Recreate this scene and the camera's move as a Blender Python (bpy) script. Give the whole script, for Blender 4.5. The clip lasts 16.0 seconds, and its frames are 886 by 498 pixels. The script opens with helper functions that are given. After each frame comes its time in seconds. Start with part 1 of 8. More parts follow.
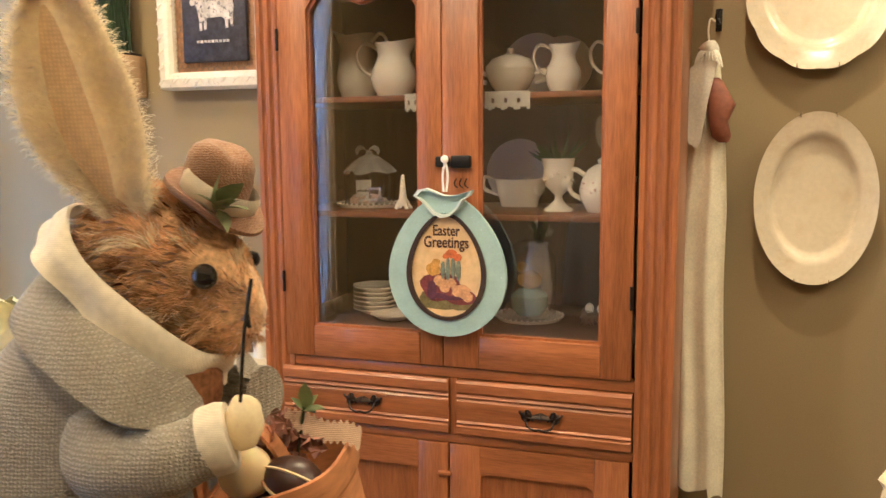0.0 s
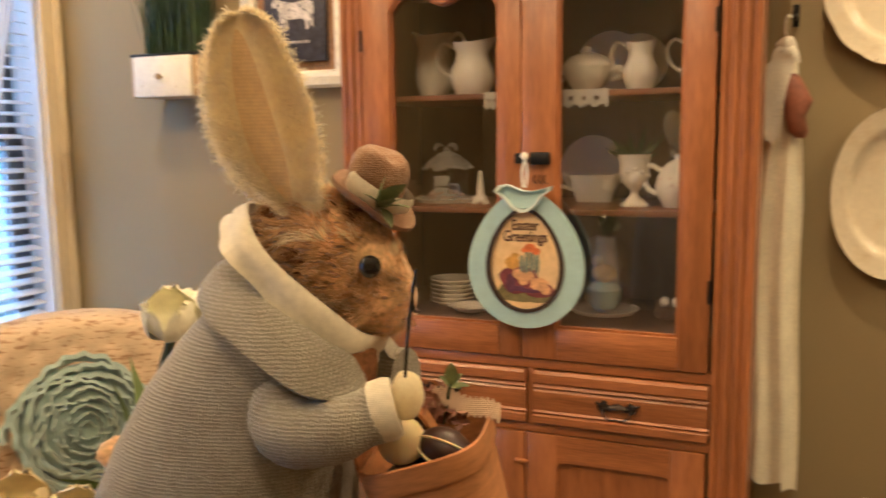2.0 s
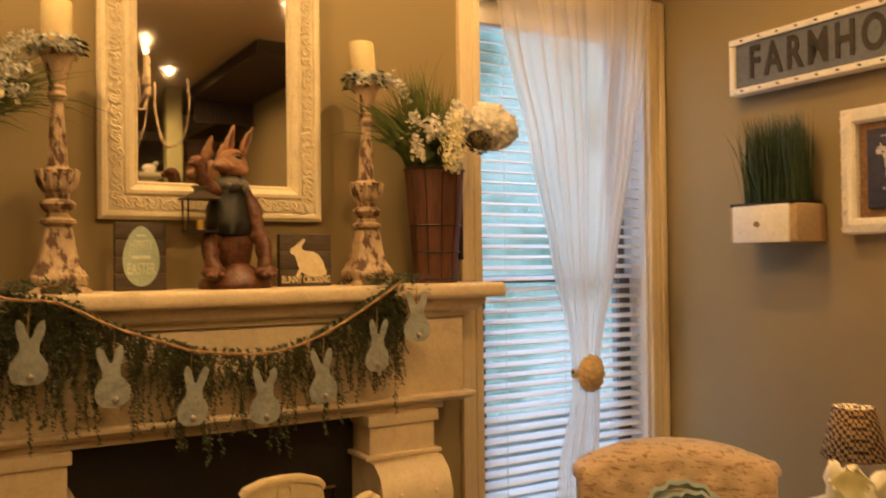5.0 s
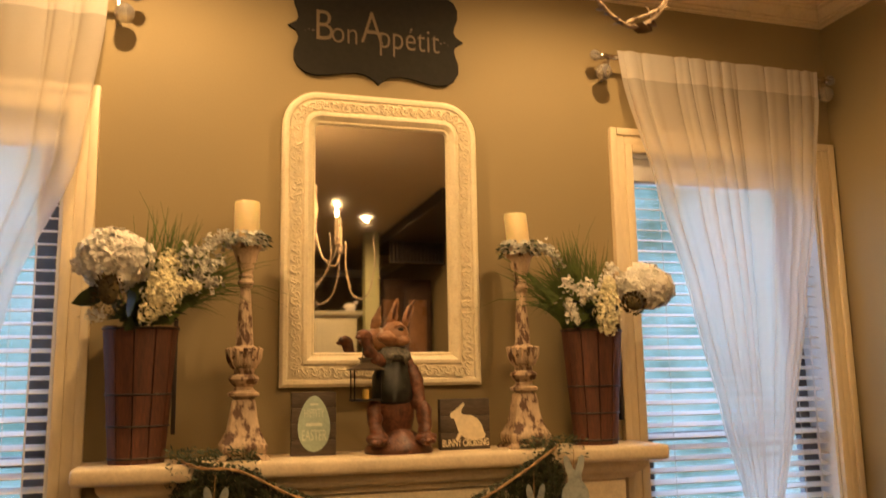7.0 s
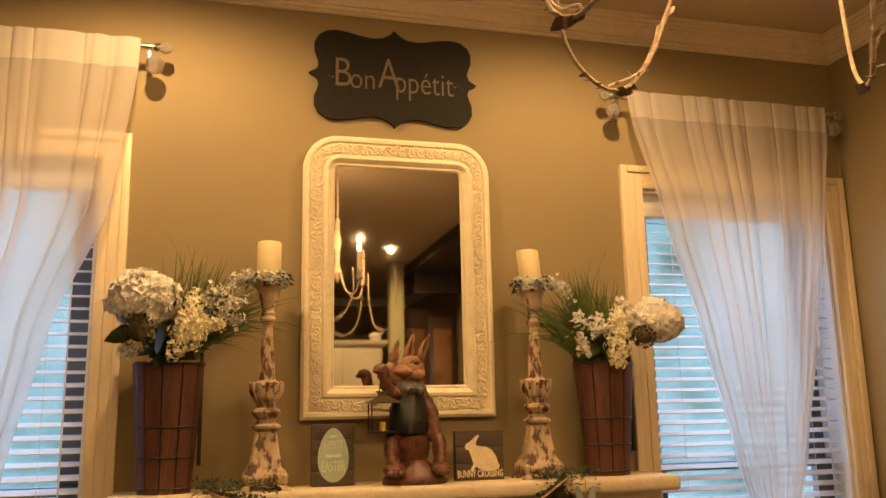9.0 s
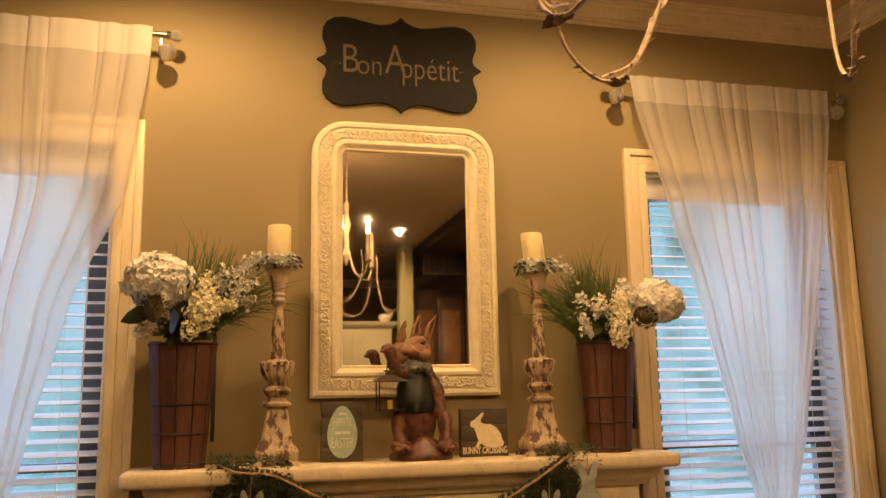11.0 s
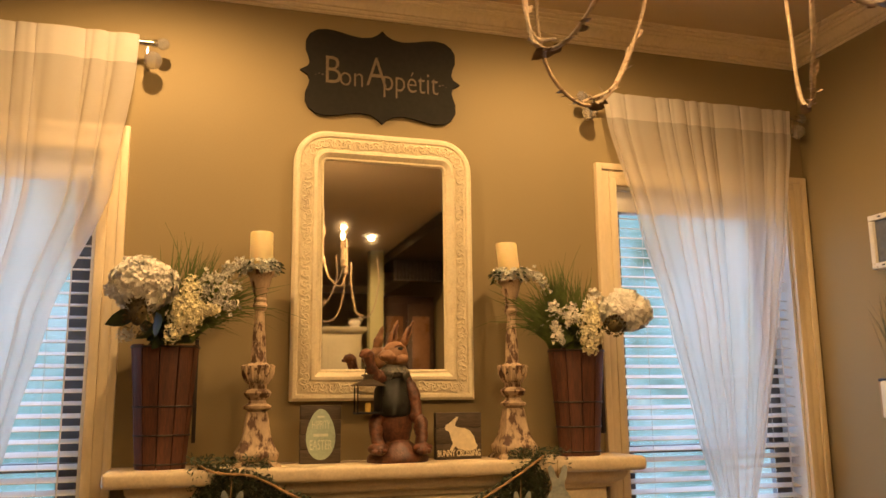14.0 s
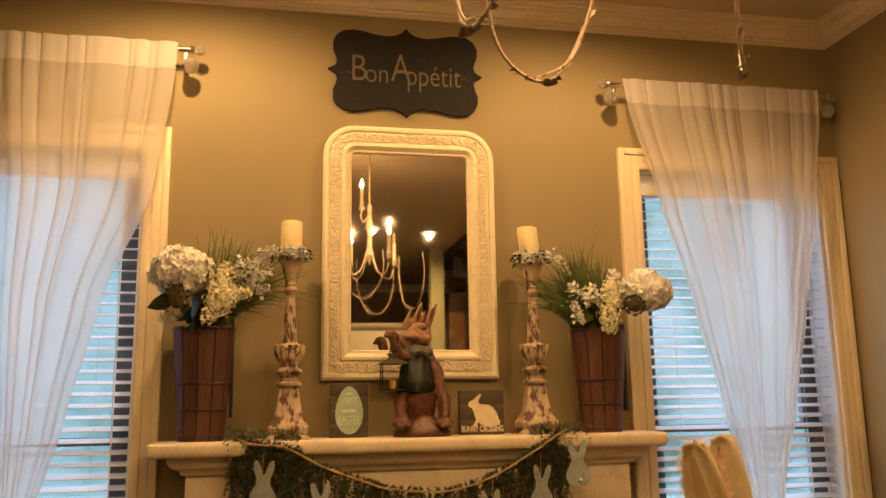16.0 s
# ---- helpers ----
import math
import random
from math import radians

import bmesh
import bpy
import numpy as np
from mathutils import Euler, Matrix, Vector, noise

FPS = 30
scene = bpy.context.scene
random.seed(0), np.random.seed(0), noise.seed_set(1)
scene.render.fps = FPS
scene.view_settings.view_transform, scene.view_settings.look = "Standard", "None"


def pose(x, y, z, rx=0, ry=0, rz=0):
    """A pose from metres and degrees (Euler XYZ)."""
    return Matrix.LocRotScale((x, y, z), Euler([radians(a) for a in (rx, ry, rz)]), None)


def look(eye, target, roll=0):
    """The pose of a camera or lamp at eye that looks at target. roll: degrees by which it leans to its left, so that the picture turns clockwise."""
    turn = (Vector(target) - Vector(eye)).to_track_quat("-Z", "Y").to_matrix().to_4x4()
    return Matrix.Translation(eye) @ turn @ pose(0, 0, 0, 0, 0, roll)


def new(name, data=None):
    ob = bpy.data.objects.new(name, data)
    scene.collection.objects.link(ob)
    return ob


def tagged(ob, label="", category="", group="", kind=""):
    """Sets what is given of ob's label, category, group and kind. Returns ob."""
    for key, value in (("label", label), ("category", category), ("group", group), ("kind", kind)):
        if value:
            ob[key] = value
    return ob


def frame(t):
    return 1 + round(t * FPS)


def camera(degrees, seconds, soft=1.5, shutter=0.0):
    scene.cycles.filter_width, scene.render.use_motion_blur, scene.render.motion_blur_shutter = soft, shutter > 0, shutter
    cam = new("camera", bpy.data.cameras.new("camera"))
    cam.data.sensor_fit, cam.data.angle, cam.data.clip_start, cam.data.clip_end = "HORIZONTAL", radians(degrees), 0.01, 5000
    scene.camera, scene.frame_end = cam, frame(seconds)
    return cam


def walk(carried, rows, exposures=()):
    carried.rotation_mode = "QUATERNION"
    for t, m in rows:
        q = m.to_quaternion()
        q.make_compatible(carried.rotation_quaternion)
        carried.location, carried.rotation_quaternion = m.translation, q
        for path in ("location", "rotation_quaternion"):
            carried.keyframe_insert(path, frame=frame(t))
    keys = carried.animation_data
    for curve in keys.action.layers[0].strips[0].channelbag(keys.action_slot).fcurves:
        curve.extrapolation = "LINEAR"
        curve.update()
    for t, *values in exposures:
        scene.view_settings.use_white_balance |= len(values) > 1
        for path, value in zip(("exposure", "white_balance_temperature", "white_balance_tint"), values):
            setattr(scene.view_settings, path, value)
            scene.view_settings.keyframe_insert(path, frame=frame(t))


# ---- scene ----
# ---------- camera ----------
cam = camera(56.2, 16.0, shutter=0.6)
PATH = [
    (0, (-2.187, -2.478, 1.4), (-0.308, -1.841, 1.15), -0.4),
    (0.5, (-2.201, -2.458, 1.404), (-0.324, -1.812, 1.158), -0.2),
    (1, (-2.224, -2.439, 1.403), (-0.341, -1.818, 1.142), 0.0),
    (1.5, (-2.255, -2.429, 1.407), (-0.373, -1.812, 1.131), 0.1),
    (2, (-2.265, -2.442, 1.408), (-0.432, -1.686, 1.145), -0.7),
    (2.4, (-2.249, -2.479, 1.422), (-0.512, -1.516, 1.186), -1.9),
    (2.5, (-2.271, -2.501, 1.425), (-0.556, -1.494, 1.208), -1.5),
    (3, (-2.293, -2.559, 1.435), (-0.701, -1.359, 1.275), -1.1),
    (3.5, (-2.336, -2.572, 1.443), (-0.927, -1.157, 1.333), -1.4),
    (4, (-2.374, -2.555, 1.453), (-1.158, -0.969, 1.38), -0.9),
    (4.5, (-2.438, -2.506, 1.469), (-1.342, -0.832, 1.439), -0.8),
    (5, (-2.487, -2.460, 1.5), (-1.46, -0.744, 1.531), -0.7),
    (5.2, (-2.479, -2.471, 1.516), (-1.493, -0.733, 1.569), -0.7),
    (7.3, (-2.398, -2.651, 1.651), (-1.844, -0.763, 2.008), -1.0),
    (7.5, (-2.4, -2.664, 1.658), (-1.853, -0.778, 2.036), -1.0),
    (8, (-2.384, -2.699, 1.657), (-1.86, -0.815, 2.073), -1.2),
    (8.5, (-2.39, -2.725, 1.656), (-1.872, -0.837, 2.065), -1.3),
    (9, (-2.385, -2.744, 1.65), (-1.872, -0.849, 2.034), -1.1),
    (11.5, (-2.389, -2.814, 1.637), (-1.9, -0.905, 1.977), -1.1),
    (12, (-2.404, -2.813, 1.63), (-1.907, -0.905, 1.969), -1.0),
    (12.5, (-2.439, -2.816, 1.637), (-1.922, -0.912, 1.965), -0.8),
    (13, (-2.474, -2.831, 1.638), (-1.926, -0.937, 1.97), -0.2),
    (13.5, (-2.478, -2.848, 1.63), (-1.903, -0.964, 1.977), -0.2),
    (14, (-2.444, -2.882, 1.636), (-1.878, -0.997, 1.99), -0.6),
    (14.5, (-2.381, -2.946, 1.635), (-1.879, -1.044, 1.999), -0.3),
    (15, (-2.338, -3.007, 1.639), (-1.896, -1.09, 1.995), -0.2),
    (15.5, (-2.31, -3.037, 1.612), (-1.902, -1.112, 1.967), -0.5),
    (16, (-2.277, -3.045, 1.546), (-1.895, -1.115, 1.91), -0.9),
]
EXPOSURES = [(0, 1.12, 4500, 3), (1.5, 1.08, 4540, 3), (2.2, 0.60, 5550, 7), (3.0, -0.10, 8200, 13), (3.8, -0.18, 8300, 13), (5, -0.04, 7250, 13), (7.3, -0.14, 6600, 14), (12, -0.14, 6500, 14), (13.5, -0.12, 6700, 14), (15, -0.12, 6850, 14), (16, -0.12, 6750, 14)]
walk(cam, [(t, look(eye, target, roll)) for t, eye, target, roll in PATH], EXPOSURES)

# ---------- world and lights ----------
CEIL = 3.138           # ceiling height
WALL_X = 0.05          # face of the cabinet wall; the fireplace wall's face is y = 0
world = bpy.data.worlds.new("overcast_evening")
scene.world = world
world.use_nodes = True
wt = world.node_tree
sky = wt.nodes.new("ShaderNodeTexSky")
sky.sky_type, sky.sun_disc = "NISHITA", False
sky.sun_elevation, sky.sun_rotation = radians(35), radians(-20)
wt.links.new(sky.outputs[0], wt.nodes["Background"].inputs[0])
wt.nodes["Background"].inputs[1].default_value = 0.14

sun = new("sun", bpy.data.lights.new("sun", "SUN"))
sun.data.energy, sun.data.angle, sun.data.color = 0.8, radians(15), (1.0, 0.96, 0.9)
sun.matrix_world = look((-2.5, 6, 6), (-1.8, 0, 1))

WARM = (1.0, 0.62, 0.27)
CANDLE = 9.0          # watts of each chandelier bulb


def can_or_fill_light(x, y, watts):
    lamp = new("can_or_fill_lamp", bpy.data.lights.new("can_or_fill_lamp", "SPOT"))
    lamp.data.energy, lamp.data.color, lamp.data.shadow_soft_size = watts, WARM, 0.02
    lamp.data.spot_size, lamp.data.spot_blend = radians(172), 0.6
    lamp.location = (x, y, CEIL - 0.026)
    return lamp


def window_light(x, z, w, h):
    lamp = new("window_daylight", bpy.data.lights.new("window_daylight", "AREA"))
    lamp.data.energy, lamp.data.color, lamp.data.shape = 20, (0.42, 0.60, 1.0), "RECTANGLE"
    lamp.data.size, lamp.data.size_y = w, h
    lamp.matrix_world = look((x, 0.16, z), (x, -1, z))
    return lamp


# The first two wash the wall; the other three are added unseen fill.
CANS_AND_FILLS = [(-2.60, -0.60, 63), (-1.20, -0.68, 54), (-2.85, -2.95, 40), (-0.62, -2.50, 66), (-4.0, -1.9, 20)]
for cx, cy, cw in CANS_AND_FILLS:
    can_or_fill_light(cx, cy, cw)
# The third kitchen lamp is added fill; no fixture is known there.
KITCHEN_CANS_AND_FILL = [(-0.90, -4.62, 40), (-1.46, -4.45, 40), (-2.9, -5.6, 18)]
for cx, cy, cw in KITCHEN_CANS_AND_FILL:
    can_or_fill_light(cx, cy, cw)
window_light(-0.47, 1.35, 0.76, 2.0)
window_light(-3.16, 1.35, 0.76, 2.0)

# ---------- materials ----------
def mat(name, color, rough=0.6, metal=0.0, vary=0.12, scale=6.0, fine=60.0, bump=0.15, second=None, stretch=(1, 1, 1),
        spec=0.5, trans=0.0, emit=0.0, coat=0.0, sheen=0.0, alpha=1.0, rough_vary=0.1, edge=None, dist=0.002, mixlo=0.45, mixhi=0.7):
    """A surface with broad variation, fine grain and relief. second: the colour of stains; stretch: the grain's direction."""
    m = bpy.data.materials.new(name)
    m.use_nodes = True
    t = m.node_tree
    n, ln = t.nodes, t.links
    b = n["Principled BSDF"]
    tc, mp = n.new("ShaderNodeTexCoord"), n.new("ShaderNodeMapping")
    mp.inputs["Scale"].default_value = stretch
    ln.new(tc.outputs["Object"], mp.inputs[0])
    big, small = n.new("ShaderNodeTexNoise"), n.new("ShaderNodeTexNoise")
    for tex, s in ((big, scale), (small, fine)):
        tex.inputs["Scale"].default_value = s
        tex.inputs["Detail"].default_value = 5
        ln.new(mp.outputs[0], tex.inputs["Vector"])
    dark = tuple(c * (1 - vary * 1.6) for c in color)
    light = tuple(min(1, c * (1 + vary)) for c in color)
    ramp = n.new("ShaderNodeMix")
    ramp.data_type = "RGBA"
    ramp.inputs[6].default_value, ramp.inputs[7].default_value = (*dark, 1), (*light, 1)
    both = n.new("ShaderNodeMath")
    both.operation = "MULTIPLY_ADD"
    ln.new(small.outputs[0], both.inputs[0])
    both.inputs[1].default_value = 0.5
    half = n.new("ShaderNodeMath")
    half.operation = "MULTIPLY"
    half.inputs[1].default_value = 0.5
    ln.new(big.outputs[0], half.inputs[0])
    ln.new(half.outputs[0], both.inputs[2])
    st = n.new("ShaderNodeMapRange")
    st.inputs[1].default_value, st.inputs[2].default_value = 0.35, 0.65
    ln.new(both.outputs[0], st.inputs[0])
    ln.new(st.outputs[0], ramp.inputs[0])
    col = ramp.outputs[2]
    if second:
        mus = n.new("ShaderNodeTexNoise")
        mus.inputs["Scale"].default_value, mus.inputs["Detail"].default_value, mus.inputs["Roughness"].default_value = scale * 2.3, 8, 0.65
        ln.new(mp.outputs[0], mus.inputs["Vector"])
        cut = n.new("ShaderNodeMapRange")
        cut.inputs[1].default_value, cut.inputs[2].default_value = mixlo, mixhi
        ln.new(mus.outputs[0], cut.inputs[0])
        mx = n.new("ShaderNodeMix")
        mx.data_type = "RGBA"
        mx.inputs[7].default_value = (*second, 1)
        ln.new(cut.outputs[0], mx.inputs[0])
        ln.new(col, mx.inputs[6])
        col = mx.outputs[2]
    ln.new(col, b.inputs["Base Color"])
    rr = n.new("ShaderNodeMapRange")
    rr.inputs[3].default_value, rr.inputs[4].default_value = max(0.02, rough - rough_vary), min(1, rough + rough_vary)
    ln.new(big.outputs[0], rr.inputs[0])
    ln.new(rr.outputs[0], b.inputs["Roughness"])
    b.inputs["Metallic"].default_value = metal
    b.inputs["Specular IOR Level"].default_value = spec
    b.inputs["Transmission Weight"].default_value = trans
    b.inputs["Coat Weight"].default_value = coat
    b.inputs["Coat Roughness"].default_value = 0.15
    b.inputs["Sheen Weight"].default_value = sheen
    b.inputs["Alpha"].default_value = alpha
    if emit:
        b.inputs["Emission Color"].default_value = (*color, 1)
        b.inputs["Emission Strength"].default_value = emit
    if bump:
        bp = n.new("ShaderNodeBump")
        bp.inputs["Strength"].default_value, bp.inputs["Distance"].default_value = bump, dist
        ln.new(both.outputs[0], bp.inputs["Height"])
        ln.new(bp.outputs[0], b.inputs["Normal"])
    return m


def glow(name, color, strength):
    m = bpy.data.materials.new(name)
    m.use_nodes = True
    n = m.node_tree.nodes
    n.remove(n["Principled BSDF"])
    e = n.new("ShaderNodeEmission")
    e.inputs[0].default_value, e.inputs[1].default_value = (*color, 1), strength
    m.node_tree.links.new(e.outputs[0], n["Material Output"].inputs[0])
    return m


def pane_glass(name, tint=(1, 1, 1), rough=0.0):
    """Thin clear glass: what lies behind shows through, with a glossy film that grows towards grazing angles."""
    m = bpy.data.materials.new(name)
    m.use_nodes = True
    t = m.node_tree
    n, ln = t.nodes, t.links
    n.remove(n["Principled BSDF"])
    tr, gl, fr, mx = n.new("ShaderNodeBsdfTransparent"), n.new("ShaderNodeBsdfGlossy"), n.new("ShaderNodeLayerWeight"), n.new("ShaderNodeMixShader")
    tr.inputs[0].default_value = (*tint, 1)
    gl.inputs["Roughness"].default_value = rough
    pw, ad = n.new("ShaderNodeMath"), n.new("ShaderNodeMath")
    pw.operation, ad.operation = "POWER", "MULTIPLY_ADD"
    pw.inputs[1].default_value, ad.inputs[1].default_value, ad.inputs[2].default_value = 4.0, 0.86, 0.14
    ln.new(fr.outputs["Facing"], pw.inputs[0])
    ln.new(pw.outputs[0], ad.inputs[0])
    ln.new(ad.outputs[0], mx.inputs[0])
    ln.new(tr.outputs[0], mx.inputs[1])
    ln.new(gl.outputs[0], mx.inputs[2])
    ln.new(mx.outputs[0], n["Material Output"].inputs[0])
    return m


def sheer(name, color, see=0.45, weave=900.0):
    """Thin woven cloth that lets light through."""
    m = bpy.data.materials.new(name)
    m.use_nodes = True
    t = m.node_tree
    n, ln = t.nodes, t.links
    n.remove(n["Principled BSDF"])
    df, tl, tr = n.new("ShaderNodeBsdfDiffuse"), n.new("ShaderNodeBsdfTranslucent"), n.new("ShaderNodeBsdfTransparent")
    m1, m2 = n.new("ShaderNodeMixShader"), n.new("ShaderNodeMixShader")
    tc, no = n.new("ShaderNodeTexCoord"), n.new("ShaderNodeTexNoise")
    no.inputs["Scale"].default_value = weave
    ln.new(tc.outputs["Object"], no.inputs["Vector"])
    mr = n.new("ShaderNodeMapRange")
    mr.inputs[3].default_value, mr.inputs[4].default_value = see - 0.12, see + 0.12
    ln.new(no.outputs[0], mr.inputs[0])
    df.inputs[0].default_value = tl.inputs[0].default_value = (*color, 1)
    m1.inputs[0].default_value = 0.5
    ln.new(df.outputs[0], m1.inputs[1])
    ln.new(tl.outputs[0], m1.inputs[2])
    ln.new(mr.outputs[0], m2.inputs[0])
    ln.new(m1.outputs[0], m2.inputs[1])
    ln.new(tr.outputs[0], m2.inputs[2])
    ln.new(m2.outputs[0], n["Material Output"].inputs[0])
    return m


def cloth(name, color, pitch=260.0, bump=0.6, second=None, rough=0.9, dist=0.001, lo=0.62, warp=0.6):
    """Woven cloth: crossed ribs of thread."""
    m = mat(name, color, rough=rough, vary=0.10, scale=12, fine=180, bump=0.0, second=second, sheen=0.3, spec=0.2)
    t = m.node_tree
    n, ln = t.nodes, t.links
    b = n["Principled BSDF"]
    tc = n.new("ShaderNodeTexCoord")
    add = []
    for kind, sc in (("X", pitch), ("Z", pitch)):
        w = n.new("ShaderNodeTexWave")
        w.bands_direction = kind
        w.inputs["Scale"].default_value, w.inputs["Distortion"].default_value = sc / 6.28, warp
        w.inputs["Detail"].default_value, w.inputs["Detail Scale"].default_value = 1, 3
        ln.new(tc.outputs["Object"], w.inputs["Vector"])
        add.append(w)
    mu = n.new("ShaderNodeMath")
    mu.operation = "MULTIPLY"
    ln.new(add[0].outputs["Fac"], mu.inputs[0])
    ln.new(add[1].outputs["Fac"], mu.inputs[1])
    bp = n.new("ShaderNodeBump")
    bp.inputs["Strength"].default_value, bp.inputs["Distance"].default_value = bump, dist
    ln.new(mu.outputs[0], bp.inputs["Height"])
    ln.new(bp.outputs[0], b.inputs["Normal"])
    src = [l for l in ln if l.to_socket == b.inputs["Base Color"]][0].from_socket
    mx = n.new("ShaderNodeMix")
    mx.data_type, mx.blend_type = "RGBA", "MULTIPLY"
    mr = n.new("ShaderNodeMapRange")
    mr.inputs[3].default_value, mr.inputs[4].default_value = lo, 1.0
    ln.new(mu.outputs[0], mr.inputs[0])
    mx.inputs[0].default_value = 1.0
    ln.new(src, mx.inputs[6])
    ln.new(mr.outputs[0], mx.inputs[7])
    ln.new(mx.outputs[2], b.inputs["Base Color"])
    return m


WALL = mat("wall_paint_tan", (0.292, 0.225, 0.112), 0.75, vary=0.04, scale=2.5, fine=240, bump=0.12, dist=0.0008)
CEILING = mat("ceiling_paint_tan", (0.56, 0.44, 0.27), 0.8, vary=0.04, scale=2, fine=240, bump=0.1, dist=0.0008)
TRIM = mat("trim_paint_cream", (0.73, 0.61, 0.40), 0.45, vary=0.05, scale=7, fine=90, bump=0.04, second=(0.48, 0.36, 0.20), mixlo=0.58, mixhi=0.98, stretch=(1, 1, 0.3))
MANTEL = mat("mantel_cast_stone", (0.74, 0.62, 0.42), 0.6, vary=0.08, scale=9, fine=120, bump=0.22, second=(0.52, 0.40, 0.24), mixlo=0.5, mixhi=0.95)
SOOT = mat("firebox_black", (0.018, 0.015, 0.013), 0.4, vary=0.2, scale=12, bump=0.2)
FLOOR = mat("floor_dark_wood", (0.10, 0.055, 0.03), 0.35, vary=0.25, scale=3, fine=40, bump=0.15, stretch=(1, 8, 1))

# ---------- building helpers ----------
def thing(name, place=(0, 0, 0), turn=0.0, label="", category="", group="", kind=""):
    ob = new(name)
    ob.empty_display_size = 0.05
    ob.matrix_world = pose(*place, 0, 0, turn)
    return tagged(ob, label, category, group, kind)


def part(name, bm, material, parent=None, label="", smooth=True, angle=40):
    me = bpy.data.meshes.new(name)
    bmesh.ops.recalc_face_normals(bm, faces=bm.faces[:])
    if smooth:
        lim = radians(angle)
        for f in bm.faces:
            f.smooth = True
        for e in bm.edges:
            e.smooth = len(e.link_faces) == 2 and e.calc_face_angle(0) < lim
    bm.to_mesh(me)
    bm.free()
    for m in material if isinstance(material, (list, tuple)) else [material]:
        me.materials.append(m)
    ob = new(name, me)
    if parent:
        ob.parent = parent
    if label:
        ob["label"] = label
    if name in CLUMPS:
        ob["kind"] = "stuff"
    return ob


CLUMPS = {"carving", "beading", "berries", "stem", "foliage", "sprig", "lilac", "hydrangea", "grass_tuft", "grass", "loose_grass", "chicken_wire", "twigs", "shells", "blossoms",
          "raffia", "rosette", "writing_bars", "chips", "flourish", "ribs", "carved_leaves", "fern"}


def B():
    return bmesh.new()


def box(bm, x0, x1, y0, y1, z0, z1, bevel=0.0, seg=2, mi=0):
    m = Matrix.LocRotScale(((x0 + x1) / 2, (y0 + y1) / 2, (z0 + z1) / 2), None, (x1 - x0, y1 - y0, z1 - z0))
    vs = bmesh.ops.create_cube(bm, size=1, matrix=m)["verts"]
    if bevel:
        es = list({e for v in vs for e in v.link_edges})
        r = bmesh.ops.bevel(bm, geom=es, offset=bevel, segments=seg, profile=0.5, affect="EDGES")
        vs = r["verts"]
    for f in {f for v in vs for f in v.link_faces}:
        f.material_index = mi
    return bm


def prism(bm, outline, y0, y1, mi=0, plane="xz"):
    """A flat outline given thickness between y0 and y1 (or along x for plane yz)."""
    def pt(a, b, c):
        return (a, c, b) if plane == "xz" else (c, a, b) if plane == "yz" else (a, b, c)
    a = [bm.verts.new(pt(u, v, y0)) for u, v in outline]
    b = [bm.verts.new(pt(u, v, y1)) for u, v in outline]
    k = len(outline)
    fs = [bm.faces.new(a), bm.faces.new(b[::-1])]
    for i in range(k):
        fs.append(bm.faces.new((a[i], b[i], b[(i + 1) % k], a[(i + 1) % k])))
    for f in fs:
        f.material_index = mi
    return bm


def ring_prism(bm, outer, inner, y0, y1, mi=0, plane="xz"):
    """A frame between two outlines of equal count."""
    def pt(a, b, c):
        return (a, c, b) if plane == "xz" else (c, a, b) if plane == "yz" else (a, b, c)
    k = len(outer)
    rows = [[bm.verts.new(pt(u, v, y)) for u, v in o] for o, y in ((outer, y0), (outer, y1), (inner, y1), (inner, y0))]
    for r in range(4):
        p, q = rows[r], rows[(r + 1) % 4]
        for i in range(k):
            f = bm.faces.new((p[i], p[(i + 1) % k], q[(i + 1) % k], q[i]))
            f.material_index = mi
    return bm


def lathe(bm, profile, seg=24, center=(0, 0), mi=0, squash=1.0, wobble=0.0, cap=True):
    """Turned round z from (radius, height) pairs."""
    rows = []
    for r, z in profile:
        rows.append([bm.verts.new((center[0] + r * (1 + wobble * math.sin(3 * a + z * 40)) * math.cos(a), center[1] + squash * r * math.sin(a), z))
                     for a in (2 * math.pi * i / seg for i in range(seg))])
    for p, q in zip(rows, rows[1:]):
        for i in range(seg):
            bm.faces.new((p[i], p[(i + 1) % seg], q[(i + 1) % seg], q[i])).material_index = mi
    if cap:
        for row in (rows[0], rows[-1]):
            bm.faces.new(row).material_index = mi
    return bm


def tube(bm, pts, radii, seg=8, mi=0, flat=1.0, cap=True):
    """A round rod along points; flat squeezes it across."""
    pts = [Vector(p) for p in pts]
    radii = radii if isinstance(radii, (list, tuple)) else [radii] * len(pts)
    up, rows = None, []
    for i, p in enumerate(pts):
        d = (pts[min(i + 1, len(pts) - 1)] - pts[max(i - 1, 0)]).normalized()
        if up is None:
            up = d.orthogonal().normalized()
        up = (up - d * up.dot(d)).normalized()
        side = d.cross(up)
        rows.append([bm.verts.new(p + radii[i] * (math.cos(a) * up + flat * math.sin(a) * side)) for a in (2 * math.pi * j / seg for j in range(seg))])
    for p, q in zip(rows, rows[1:]):
        for i in range(seg):
            bm.faces.new((p[i], p[(i + 1) % seg], q[(i + 1) % seg], q[i])).material_index = mi
    if cap:
        bm.faces.new(rows[0]).material_index = mi
        bm.faces.new(rows[-1]).material_index = mi
    return bm


